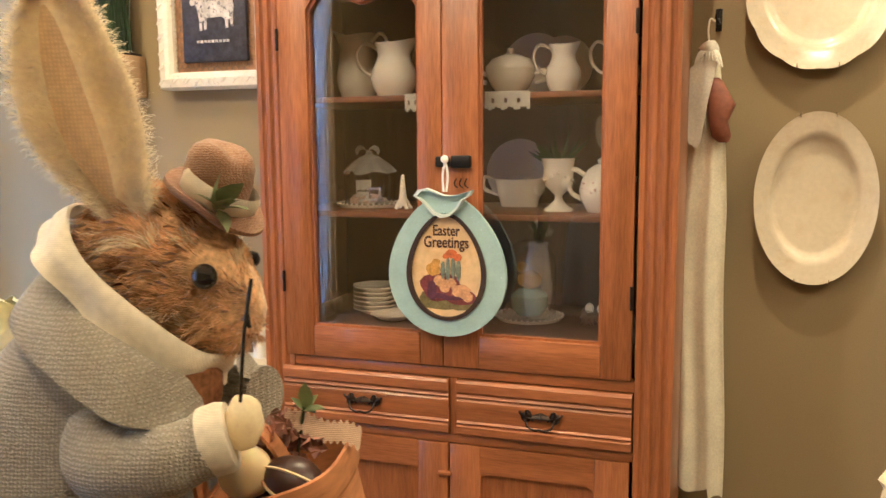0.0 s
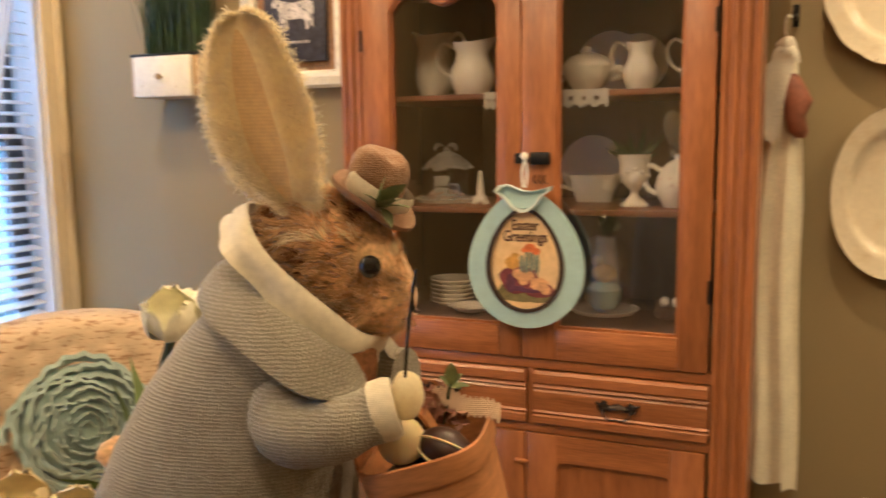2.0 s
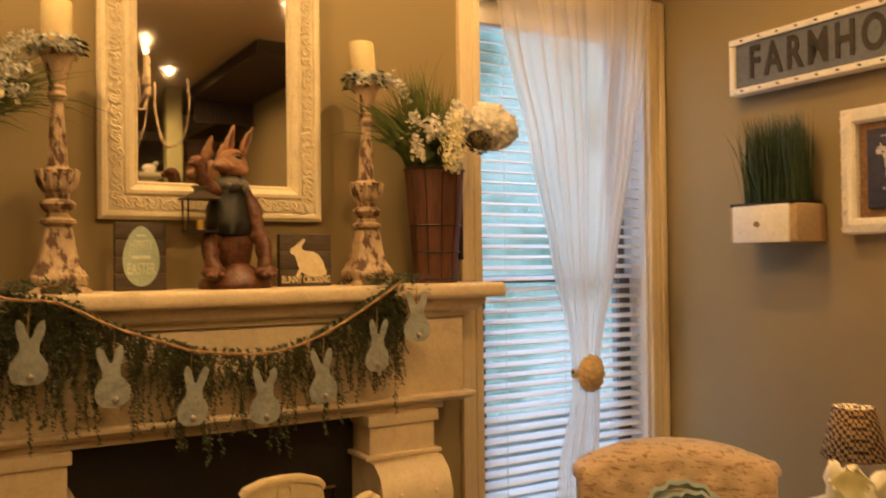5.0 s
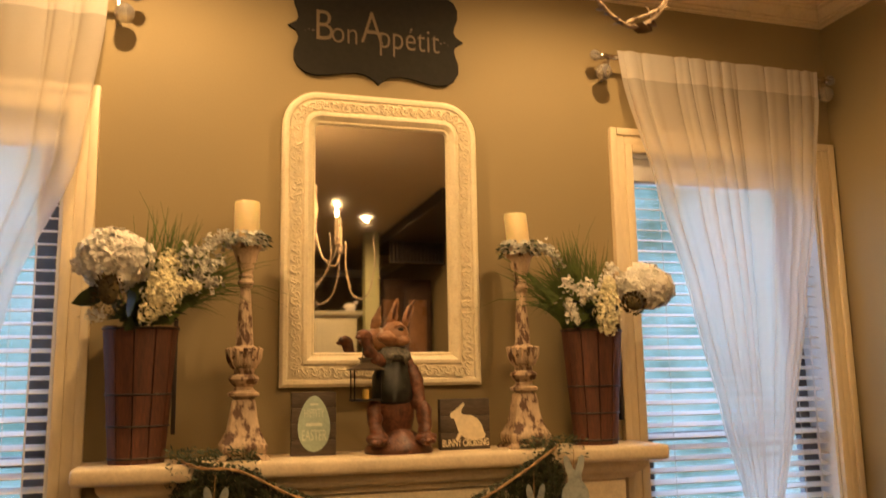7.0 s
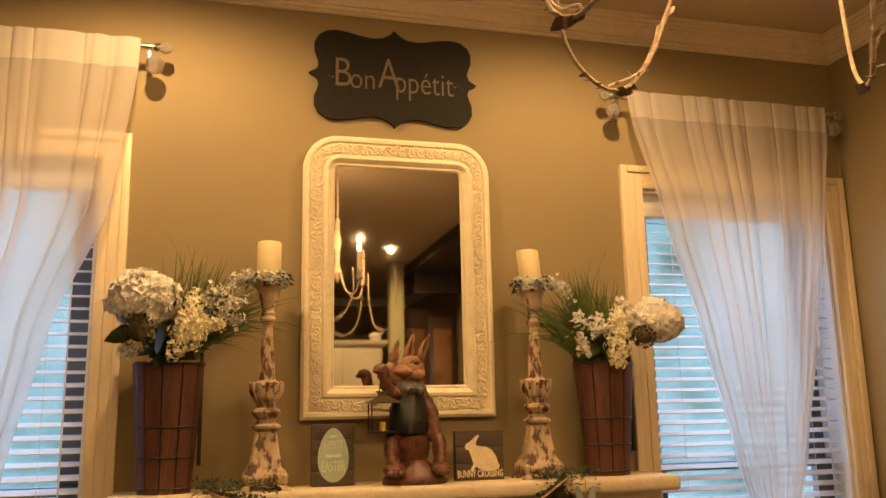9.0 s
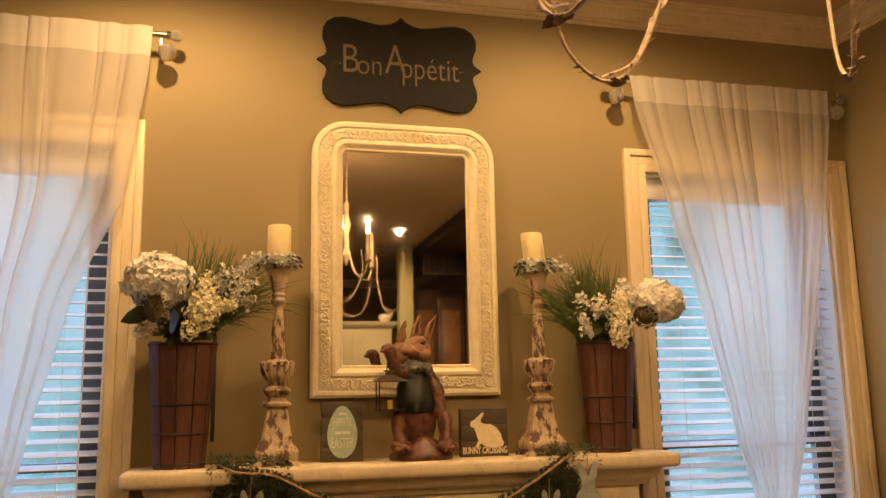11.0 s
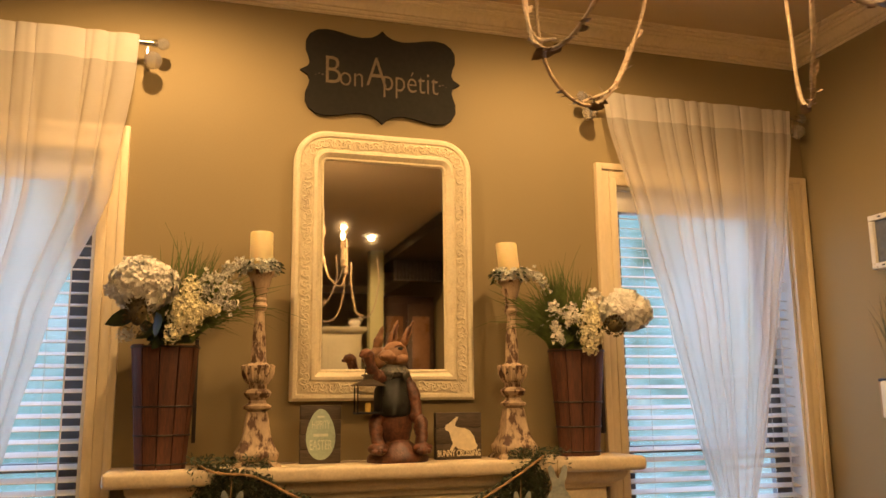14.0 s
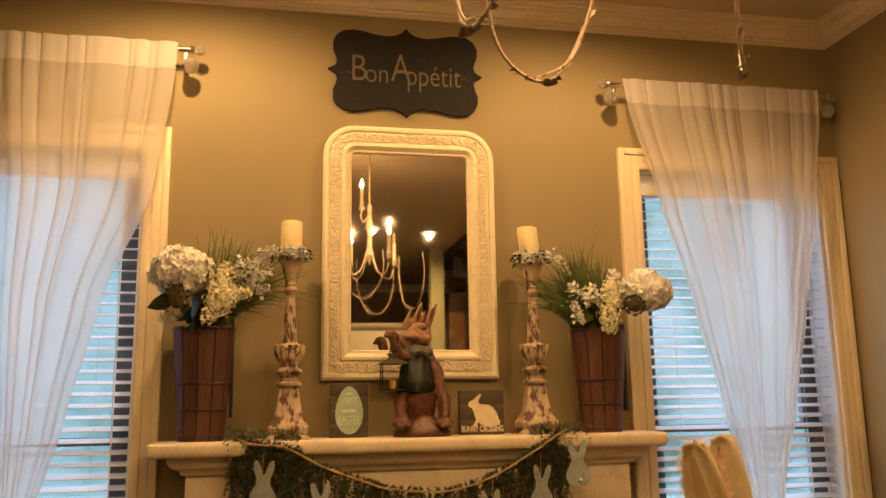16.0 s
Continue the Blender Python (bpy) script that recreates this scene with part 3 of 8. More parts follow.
def drawer(x0, x1):
    y0 = -DEP - 0.012
    side = [(y0 + 0.02, 0.735), (y0 + 0.004, 0.735), (y0, 0.740), (y0, 0.756), (y0 + 0.005, 0.760), (y0 + 0.001, 0.765), (y0 + 0.005, 0.770), (y0 + 0.003, 0.776),
            (y0 + 0.003, 0.815), (y0 + 0.006, 0.820), (y0 + 0.001, 0.826), (y0 + 0.006, 0.832), (y0, 0.838), (y0, 0.858), (y0 + 0.004, 0.865), (y0 + 0.02, 0.865)]
    d = part("drawer", prism(B(), side, x0, x1, plane="yz"), PINE_H, cab, "ribbed pine drawer front", angle=25)
    c = (x0 + x1) / 2
    bm = B()
    for sx in (-1, 1):
        ball(bm, (c + sx * 0.032, y0 - 0.002, 0.797), 0.012, 2, (1.1, 0.3, 1.0), rough=0.2)
        for q in range(4):
            tube(bm, curve_pts([(c + sx * 0.032, y0 - 0.003, 0.797), (c + sx * (0.032 + 0.014 * math.cos(q * 1.6)), y0 - 0.005, 0.799 + 0.014 * math.sin(q * 1.6 + 0.4)),
                                (c + sx * (0.032 + 0.017 * math.cos(q * 1.6 + 0.5)), y0 - 0.003, 0.799 + 0.012 * math.sin(q * 1.6 + 0.9))], 3), 0.0026, 5)
        tube(bm, [(c, y0 - 0.003, 0.800), (c + sx * 0.02, y0 - 0.003, 0.797)], [0.009, 0.004], 6, flat=0.4)
    plate = part("pull_plate", bm, BRONZE, d, "dark bronze scrolled pull")
    bm = B()
    tube(bm, curve_pts([(c - 0.032, y0 - 0.008, 0.795), (c - 0.028, y0 - 0.016, 0.780), (c - 0.012, y0 - 0.018, 0.772), (c, y0 - 0.018, 0.774),
                        (c + 0.012, y0 - 0.018, 0.772), (c + 0.028, y0 - 0.016, 0.780), (c + 0.032, y0 - 0.008, 0.795)], 5), 0.0024, 7)
    part("bail", bm, BRONZE, d)


drawer(-0.436, -0.010)
drawer(0.010, 0.404)


def panel_door(x0, x1):
    y0, y1 = -DEP - 0.004, -DEP + 0.016
    zb, zt = 0.105, 0.710
    d = part("lower_door", box(B(), x0, x0 + 0.075, y0, y1, zb, zt, 0.003), PINE, cab, "pine door with arched panel")
    part("stile", box(B(), x1 - 0.075, x1, y0, y1, zb, zt, 0.003), PINE, d)
    part("bottom_rail", box(B(), x0 + 0.075, x1 - 0.075, y0, y1, zb, zb + 0.08, 0.003), PINE_H, d)
    g0, g1 = x0 + 0.075, x1 - 0.075
    arch = [(g0, 0.625)] + [(g0 + 0.02 * (1 - math.cos(a)), 0.625 + 0.02 * math.sin(a)) for a in (0.4, 0.8, 1.2, 1.57)]
    arch += [(2 * (g0 + g1) / 2 - x, z) for x, z in arch[::-1]]
    part("head_rail", prism(B(), arch + [(g1, zt), (g0, zt)], y0, y1), PINE_H, d, smooth=False)
    part("panel", box(B(), g0, g1, y0 + 0.010, y1, zb + 0.08, 0.66), PINE, d)


panel_door(-0.424, -0.014)
panel_door(-0.010, 0.400)
part("turn_button", box(B(), -0.036, -0.004, -DEP - 0.016, -DEP - 0.004, 0.634, 0.645, 0.004), PINE_H, cab, "wooden turn button")
bm = lathe(B(), [(0.004, 0), (0.006, 0.006), (0.010, 0.012), (0.008, 0.018), (0.002, 0.02)], 14)
part("knob", shift(bm, pose(0.005, -DEP - 0.004, 0.46, 90, 0, 0)), CHINA, cab, "white porcelain knob")


# ---------- china on the shelves ----------
def china(name, label, x, y, z, category="china", group="china in the cabinet"):
    ob = tagged(new(name), label, category, group)
    ob.matrix_world = on_wall(x, y, z)
    return ob


def jug(x, y, z, h, r, turn, label, waist=0.8):
    ob = china("pitcher", label, x, y, z, "pitcher")
    ob.matrix_world = on_wall(x, y, z) @ pose(0, 0, 0, 0, 0, turn)
    pr = [(r * 0.62, 0), (r * 0.7, 0.004), (r * 0.92, h * 0.2), (r, h * 0.36), (r * 0.95, h * 0.52), (r * waist, h * 0.68), (r * waist * 0.9, h * 0.8), (r * waist * 1.05, h * 0.93), (r * waist * 1.12, h)]
    bm = lathe(B(), pr, 28, cap=False)
    for v in bm.verts:
        if v.co.z > h * 0.75:
            k = (v.co.z - h * 0.75) / (h * 0.25)
            if v.co.x > 0:
                f = max(0, v.co.x / r) ** 3
                v.co.x += 0.42 * r * k * f
                v.co.z += 0.14 * h * k * f
            else:
                v.co.z += 0.05 * h * k * (v.co.x / r) ** 2
    bm.faces.new([v for v in bm.verts if v.co.z < 1e-6])
    part("body", bm, CHINA, ob, angle=60)
    hp = [(-r * waist * 0.95, 0, h * 0.92), (-r * 1.35, 0, h * 1.03), (-r * 1.72, 0, h * 0.86), (-r * 1.62, 0, h * 0.62), (-r * 1.25, 0, h * 0.45), (-r * 0.93, 0, h * 0.40)]
    part("handle", tube(B(), curve_pts(hp, 6), r * 0.11, 8, flat=0.7), CHINA, ob)
    return ob


S1, S2, S0 = 1.514, 1.242, 0.966
jug(-0.205, -0.28, S1, 0.132, 0.057, 0, "white ironstone pitcher on the upper shelf", 0.78)
jug(-0.345, -0.19, S1, 0.165, 0.055, 170, "large white ironstone pitcher at the back of the shelf", 0.85)
jug(0.215, -0.28, S1, 0.11, 0.040, 0, "white paneled ironstone pitcher", 0.72)
jug(0.345, -0.25, S1, 0.115, 0.042, 0, "tall white ironstone jug", 0.72)


def tureen(x, y, z):
    ob = china("tureen", "white lidded tureen with side handles", x, y, z, "tureen")
    part("bowl", lathe(B(), [(0.03, 0), (0.032, 0.006), (0.045, 0.02), (0.058, 0.045), (0.060, 0.062), (0.055, 0.062), (0.0, 0.05)], 28, cap=False), CHINA, ob)
    lid = part("lid", lathe(B(), [(0.061, 0.062), (0.060, 0.068), (0.045, 0.086), (0.02, 0.096), (0.004, 0.098), (0.006, 0.104), (0.010, 0.110), (0.0, 0.115)], 28, cap=False), CHINA, ob)
    for s in (-1, 1):
        part("handle", tube(B(), curve_pts([(s * 0.055, 0, 0.050), (s * 0.080, 0, 0.058), (s * 0.088, 0, 0.040), (s * 0.060, 0, 0.032)], 5), 0.006, 7), CHINA, ob)


tureen(0.085, -0.26, S1)


def plate_upright(x, y, z, r):
    ob = china("plate", "white round plate leaning on the back", x, y, z, "plate")
    bm = lathe(B(), [(0.0, 0.0), (r * 0.55, 0.0), (r * 0.62, 0.006), (r, 0.014), (r, 0.017), (r * 0.60, 0.010), (0.0, 0.005)], 36, cap=False)
    part("dish", shift(bm, pose(0, 0, r, 78, 0, 0)), CHINA, ob)


plate_upright(0.06, -0.06, S2, 0.085)
plate_upright(0.10, -0.05, S1, 0.085)
plate_upright(0.17, -0.045, S1, 0.08)


def goblet(x, y, z):
    ob = china("goblet", "white footed ceramic urn with fern leaves", x, y, z, "urn")
    pr = [(0.034, 0), (0.034, 0.006), (0.024, 0.012), (0.010, 0.026), (0.009, 0.036), (0.018, 0.046), (0.032, 0.060), (0.036, 0.085), (0.034, 0.10), (0.040, 0.118), (0.043, 0.124), (0.038, 0.122), (0.03, 0.10), (0, 0.09)]
    part("cup", lathe(B(), pr, 28, cap=False, wobble=0.03), CHINA, ob, angle=60)
    bm = B()
    for k in range(5):
        ball(bm, (0.036 * math.cos(k * 0.5 - 2.4), 0.036 * math.sin(k * 0.5 - 2.4), 0.09 - 0.008 * abs(k - 2)), 0.007, 1, (1, 1, 0.8))
    part("relief", bm, CHINA, ob)
    rng = random.Random(4)
    bm = B()
    for k in range(26):
        a, tip = rng.uniform(-0.7, 0.7) + math.pi / 2 * rng.choice((1, 3)), rng.uniform(0.04, 0.09)
        d = Vector((rng.uniform(-1, 1), rng.uniform(-0.5, 0.5), rng.uniform(0.4, 1))).normalized()
        p0 = Vector((d.x * 0.02, d.y * 0.02, 0.11))
        p1 = p0 + d * tip
        w = Vector((-d.z, 0.2, d.x)).normalized() * 0.004
        vs = [bm.verts.new(p) for p in (p0 - w * 0.4, p0 + w * 0.4, (p0 + p1) / 2 + w, p1, (p0 + p1) / 2 - w)]
        bm.faces.new(vs)
    part("fern", bm, LEAF_DARK, ob, "dark green fern")


LEAF_DARK = mat("leaf_dark_green", (0.035, 0.075, 0.025), 0.55, vary=0.3, scale=30, bump=0.1)
goblet(0.205, -0.27, S2)


def teapot(x, y, z):
    ob = china("teapot", "white china teapot with pale pink flowers", x, y, z, "teapot")
    part("body", lathe(B(), [(0.03, 0), (0.033, 0.005), (0.046, 0.03), (0.050, 0.05), (0.044, 0.075), (0.034, 0.09), (0.0, 0.092)], 28, cap=False), CHINA, ob)
    part("lid", lathe(B(), [(0.036, 0.09), (0.030, 0.098), (0.016, 0.108), (0.006, 0.112), (0.009, 0.12), (0.0, 0.126)], 24, cap=False), CHINA, ob)
    part("handle", tube(B(), curve_pts([(-0.036, 0, 0.085), (-0.062, 0, 0.098), (-0.078, 0, 0.078), (-0.068, 0, 0.045), (-0.045, 0, 0.03)], 5), 0.006, 8), CHINA, ob)
    part("spout", tube(B(), curve_pts([(0.044, 0, 0.04), (0.066, 0, 0.055), (0.074, 0, 0.085)], 5), [0.012] * 6 + [0.009] * 5, 8), CHINA, ob)
    bm, rng = B(), random.Random(2)
    for k in range(14):
        a = -math.pi / 2 + rng.uniform(-0.9, 0.9)
        ball(bm, (0.0495 * math.cos(a), 0.0495 * math.sin(a), rng.uniform(0.042, 0.072)), rng.uniform(0.002, 0.004), 1, (1, 1, 0.8))
    part("flower_transfer", bm, mat("faded_pink", (0.5, 0.28, 0.24), 0.4), ob, "pale pink flower sprigs")


teapot(0.305, -0.28, S2)


def gravy_boat(x, y, z):
    ob = china("gravy_boat", "white ironstone gravy boat", x, y, z, "gravy boat")
    bm = B()
    rows = []
    for z_, sx, sy, dx in ((0, 0.046, 0.022, 0.004), (0.012, 0.050, 0.026, 0.004), (0.03, 0.060, 0.032, 0.008), (0.055, 0.072, 0.036, 0.016), (0.07, 0.086, 0.036, 0.026), (0.066, 0.080, 0.031, 0.026), (0.03, 0.04, 0.02, 0.004)):
        rows.append([(dx + sx * math.cos(a), sy * math.sin(a), z_ + (0.034 * max(0, math.cos(a)) ** 3 * (z_ / 0.07))) for a in (2 * math.pi * i / 24 for i in range(24))])
    loft(bm, rows)
    part("bowl", bm, CHINA, ob, angle=60)
    part("handle", tube(B(), curve_pts([(-0.05, 0, 0.06), (-0.085, 0, 0.075), (-0.088, 0, 0.045), (-0.05, 0, 0.03)], 5), 0.005, 7), CHINA, ob)


gravy_boat(0.080, -0.16, S2)
CLEAR = pane_glass("clear_dome_glass", (0.97, 0.98, 0.98))


def cloche(x, y, z, h, r, name, label):
    ob = china(name, label, x, y, z, "cloche")
    part("tray", lathe(B(), [(r * 0.9, 0), (r * 1.12, 0.002), (r * 1.18, 0.010), (r * 1.12, 0.010), (r * 0.9, 0.006), (0, 0.006)], 32, cap=False), CHINA, ob, "beaded white tray")
    bm = B()
    for k in range(36):
        a = 2 * math.pi * k / 36
        ball(bm, (r * 1.17 * math.cos(a), r * 1.17 * math.sin(a), 0.011), 0.0036, 1)
    part("beading", bm, CHINA, ob)
    d = part("dome", lathe(B(), [(r * 0.92, 0.008), (r * 0.92, h * 0.6), (r * 0.86, h * 0.78), (r * 0.6, h * 0.93), (r * 0.2, h), (0.0, h)], 32, cap=False), CLEAR, ob, "clear glass dome")
    d.visible_shadow = False
    return ob


cl = cloche(-0.285, -0.26, S2, 0.128, 0.070, "glass_cloche", "glass cloche with organza bow on a beaded tray")
ORGANZA = sheer("organza", (0.82, 0.80, 0.76), 0.45)
bm = B()
loft(bm, [[((0.010 + 0.052 * u) * (1 + 0.16 * u * math.sin(7 * t)) * math.cos(t), (0.010 + 0.048 * u) * (1 + 0.16 * u * math.sin(7 * t + 1)) * math.sin(t), 0.134 - 0.016 * u - 0.030 * u * u + 0.004 * u * math.sin(5 * t)) for t in (2 * math.pi * q / 56 for q in range(56))] for u in (0, 0.2, 0.4, 0.6, 0.8, 1.0)], cap=False)
for sx in (-1, 1):
    loft(bm, [[(sx * 0.026 * (1 - math.cos(t)) * 0.6, -0.010 + v * 0.016, 0.136 + 0.016 * math.sin(t) + 0.010 * sx * v) for v in (-0.5, 0, 0.5)] for t in (math.pi * q / 10 for q in range(11))], closed=False, cap=False)
ball(bm, (0, 0, 0.136), 0.010, 2, (1, 0.8, 0.9))
part("bow", bm, ORGANZA, cl, "sheer white organza bow")
TAG = mat("paper_tag", (0.72, 0.70, 0.66), 0.7, vary=0.05)
bm = box(B(), -0.026, 0.014, -0.028, -0.022, 0.014, 0.070, 0.001)
part("label_card", bm, TAG, cl)
bm = B()
for i in range(5):
    box(bm, -0.022 + i * 0.007, -0.018 + i * 0.007, -0.0295, -0.0285, 0.040, 0.044 + 0.003 * (i % 2))
part("writing_bars", bm, IRON, cl, "unreadable script")
part("silver_frame", ring_prism(B(), [(0.018, 0.02), (0.050, 0.02), (0.050, 0.052), (0.018, 0.052)], [(0.023, 0.025), (0.045, 0.025), (0.045, 0.047), (0.023, 0.047)], -0.048, -0.042), mat("silver", (0.8, 0.78, 0.74), 0.25, metal=1), cl, smooth=False)
bm, rng = B(), random.Random(7)
for k in range(26):
    ball(bm, (rng.uniform(-0.042, 0.042), rng.uniform(-0.042, 0.03), 0.014 + rng.uniform(0, 0.016)), rng.uniform(0.007, 0.012), 1, (1.2, 1, 0.7), rough=0.3)
part("shells", bm, mat("shell_pink", (0.68, 0.50, 0.40), 0.5, vary=0.15, scale=30), cl, "pale pink shells")

cone = china("tower_figurine", "small white tapering tower figurine", -0.178, -0.30, S2, "figurine")
bm = lathe(B(), [(0.013, 0.008), (0.011, 0.020), (0.0085, 0.040), (0.006, 0.065), (0.004, 0.082), (0.002, 0.085)], 12)
for k in range(4):
    a = math.pi / 4 + k * math.pi / 2
    tube(bm, curve_pts([(0.021 * math.cos(a), 0.021 * math.sin(a), 0.0), (0.016 * math.cos(a), 0.016 * math.sin(a), 0.008), (0.009 * math.cos(a), 0.009 * math.sin(a), 0.022)], 4), 0.005, 6)
part("tower", bm, CHINA, cone)
cup = china("small_pitcher", "small clear glass creamer", -0.375, -0.30, S2, "pitcher")
gb = part("body", lathe(B(), [(0.014, 0), (0.02, 0.02), (0.018, 0.045), (0.024, 0.06)], 20, cap=False), CLEAR, cup)
part("handle", tube(B(), curve_pts([(0.02, 0, 0.05), (0.036, 0, 0.05), (0.034, 0, 0.025), (0.02, 0, 0.018)], 4), 0.003, 6), CLEAR, cup)

for k in range(6):
    ob = china("plate", "white dinner plate in a stack", -0.275, -0.25, S0 + 0.0115 * k, "plate", "stack of plates")
    r = 0.062
    part("dish", lathe(B(), [(0, 0), (r * 0.6, 0), (r * 0.68, 0.003), (r, 0.013), (r, 0.016), (r * 0.66, 0.008), (0, 0.005)], 32, cap=False), CHINA, ob)
bw = china("bowl", "shallow white bowl beside the plates", -0.195, -0.33, S0, "bowl")
part("dish", lathe(B(), [(0.0, 0.0), (0.025, 0.0), (0.045, 0.008), (0.058, 0.018), (0.056, 0.018), (0.04, 0.010), (0, 0.004)], 32, cap=False), CHINA, bw)
gbw = china("glass_bowl", "clear glass bowl on the bottom shelf", -0.355, -0.27, S0, "bowl")
part("dish", lathe(B(), [(0.0, 0.0), (0.03, 0.0), (0.045, 0.02), (0.05, 0.05), (0.048, 0.05)], 28, cap=False), CLEAR, gbw)
dm = cloche(0.125, -0.22, S0, 0.20, 0.072, "glass_cloche", "tall glass cloche over a teal jar and yellow chick")
TEAL = mat("teal_jar_glaze", (0.30, 0.44, 0.42), 0.25, vary=0.1)
part("jar", lathe(B(), [(0.03, 0.012), (0.044, 0.03), (0.046, 0.06), (0.03, 0.075), (0, 0.078)], 28, cap=False), TEAL, dm, "pale teal jar")
bm = B()
ball(bm, (0.0, 0, 0.10), 0.026, 3, (1.2, 1, 0.9), rough=0.1)
ball(bm, (-0.018, 0, 0.13), 0.015, 2, rough=0.1)
part("chick_ornament", bm, mat("yellow_fluff", (0.55, 0.33, 0.06), 0.9, vary=0.2, scale=60), dm, "yellow fluffy ornament")
nest = china("nest", "brown twig nest with white eggs", 0.30, -0.26, S0, "nest")
bm, rng = B(), random.Random(9)
for k in range(60):
    a = rng.uniform(0, 6.28)
    r = rng.uniform(0.03, 0.045)
    tube(bm, curve_pts([(r * math.cos(a + d), r * math.sin(a + d), 0.004 + rng.uniform(0, 0.04)) for d in (0, 0.5, 1.0)], 3), 0.0013, 4)
part("twigs", bm, mat("nest_twig", (0.16, 0.10, 0.06), 0.8), nest)
for k in range(2):
    part("egg", ball(B(), (0.01 - 0.028 * k, -0.01, 0.045), 0.011, 2, (1, 1, 1.25)), CHINA, nest, "small white egg")
wt_ = china("wine_glass", "clear stemmed glass on the bottom shelf", 0.035, -0.30, S0, "glass")
part("bowl", lathe(B(), [(0.02, 0), (0.003, 0.004), (0.003, 0.03), (0.02, 0.05), (0.022, 0.075)], 20, cap=False), CLEAR, wt_)

# lace doilies hanging over the shelf edge
LACE = sheer("lace_white", (0.82, 0.78, 0.70), 0.12, 300)
for x0, x1, nm in ((-0.13, -0.075, 0), (0.062, 0.165, 1)):
    ob = china("lace_runner", "white cut-work lace edging hung over the shelf", (x0 + x1) / 2, -0.40, S1 + 0.001, "lace", "lace edgings")
    bm = B()
    n = 14
    for i in range(n):
        a, b = x0 + (x1 - x0) * i / n - (x0 + x1) / 2, x0 + (x1 - x0) * (i + 1) / n - (x0 + x1) / 2
        if i % 4 == 2:
            box(bm, a, b, -0.004, -0.002, -0.014, 0.0)
            box(bm, a, b, -0.004, -0.002, -0.036 - 0.004 * math.sin(i * 1.5), -0.024)
        else:
            box(bm, a, b, -0.004, -0.002, -0.036 - 0.004 * math.sin(i * 1.5), 0.0)
    box(bm, x0 - (x0 + x1) / 2, x1 - (x0 + x1) / 2, -0.004, 0.05, 0.0, 0.0015)
    bmesh.ops.remove_doubles(bm, verts=bm.verts[:], dist=1e-4)
    part("lace", bm, LACE, ob, smooth=False)

# ---------- egg-shaped greeting sign on the latch ----------
sign = tagged(new("egg_sign"), "pale blue egg-shaped sign hung from the cabinet latch", "sign")
sign.matrix_world = on_wall(-0.004, -DEP - 0.026, 0.972)
AQUA = mat("speckled_aqua_paint", (0.40, 0.56, 0.56), 0.5, vary=0.06, scale=40, fine=300, bump=0.1, second=(0.72, 0.80, 0.78), mixlo=0.66, mixhi=0.72)


def egg(cx, cz, w, h, n=48):
    """An egg outline, narrow end up, its lowest point at cz."""
    out = []
    for i in range(n):
        a = 2 * math.pi * i / n
        s = math.sin(a)
        out.append((cx + w * math.cos(a) * (1 - 0.16 * s - 0.05 * s * s), cz + h * (0.5 + 0.5 * s)))
    return out


part("board", ring_prism(B(), egg(0, 0, 0.136, 0.318), egg(0, 0.044, 0.082, 0.228), -0.012, 0.0), AQUA, sign, angle=60)
PARCH = mat("parchment_print", (0.78, 0.56, 0.28), 0.6, vary=0.1, scale=14, fine=60, bump=0.0, second=(0.62, 0.38, 0.14), mixlo=0.5, mixhi=0.9)
DARKWOOD = mat("dark_stain", (0.04, 0.022, 0.012), 0.5, vary=0.2)
part("dark_rim", ring_prism(B(), egg(0, 0.037, 0.092, 0.242), egg(0, 0.045, 0.081, 0.226), -0.016, -0.006), DARKWOOD, sign, angle=60)
pic = part("picture", prism(B(), egg(0, 0.044, 0.083, 0.228), -0.009, -0.002), PARCH, sign, "parchment picture of an egg basket")
INK = mat("dark_brown_ink", (0.06, 0.02, 0.012), 0.6)
for txt, z, sz in (("Easter", 0.238, 0.034), ("Greetings", 0.212, 0.036)):
    part("letters", shift(lettering(txt, sz, 0.001, 0.74, 0.0006), pose(0, -0.0098, z)), INK, pic, smooth=False)


def blot(name, pts_, col, seed, parent=pic):
    """A painted patch of the picture, a thin raised layer."""
    rng = random.Random(seed)
    bm = B()
    for i_, (x, z, rx, rz) in enumerate(pts_):
        o = [(x + rx * math.cos(a) * rng.uniform(0.88, 1.1), z + rz * math.sin(a) * rng.uniform(0.88, 1.1)) for a in (2 * math.pi * i / 18 for i in range(18))]
        prism(bm, o, -0.0096 - 0.0003 * seed - 0.00005 * i_, -0.0085 - 0.00005 * i_)
    part(name, bm, mat("paint_" + name, col, 0.6, vary=0.25, scale=60, fine=200, bump=0), parent)


blot("grass_patch", [(-0.012, 0.076, 0.060, 0.016), (0.032, 0.074, 0.034, 0.013), (-0.045, 0.086, 0.018, 0.016)], (0.20, 0.17, 0.06), 1)
blot("basket_patch", [(-0.012, 0.112, 0.050, 0.034), (0.034, 0.090, 0.034, 0.018)], (0.20, 0.045, 0.05), 2)
blot("weave_patch", [(-0.034, 0.104, 0.012, 0.022), (-0.018, 0.092, 0.020, 0.006), (0.012, 0.088, 0.024, 0.005)], (0.10, 0.03, 0.06), 8)
blot("egg_patch", [(-0.016, 0.126, 0.014, 0.013), (0.010, 0.122, 0.013, 0.011), (-0.004, 0.110, 0.012, 0.010), (0.034, 0.104, 0.022, 0.016), (0.050, 0.092, 0.012, 0.012)], (0.66, 0.36, 0.16), 3)
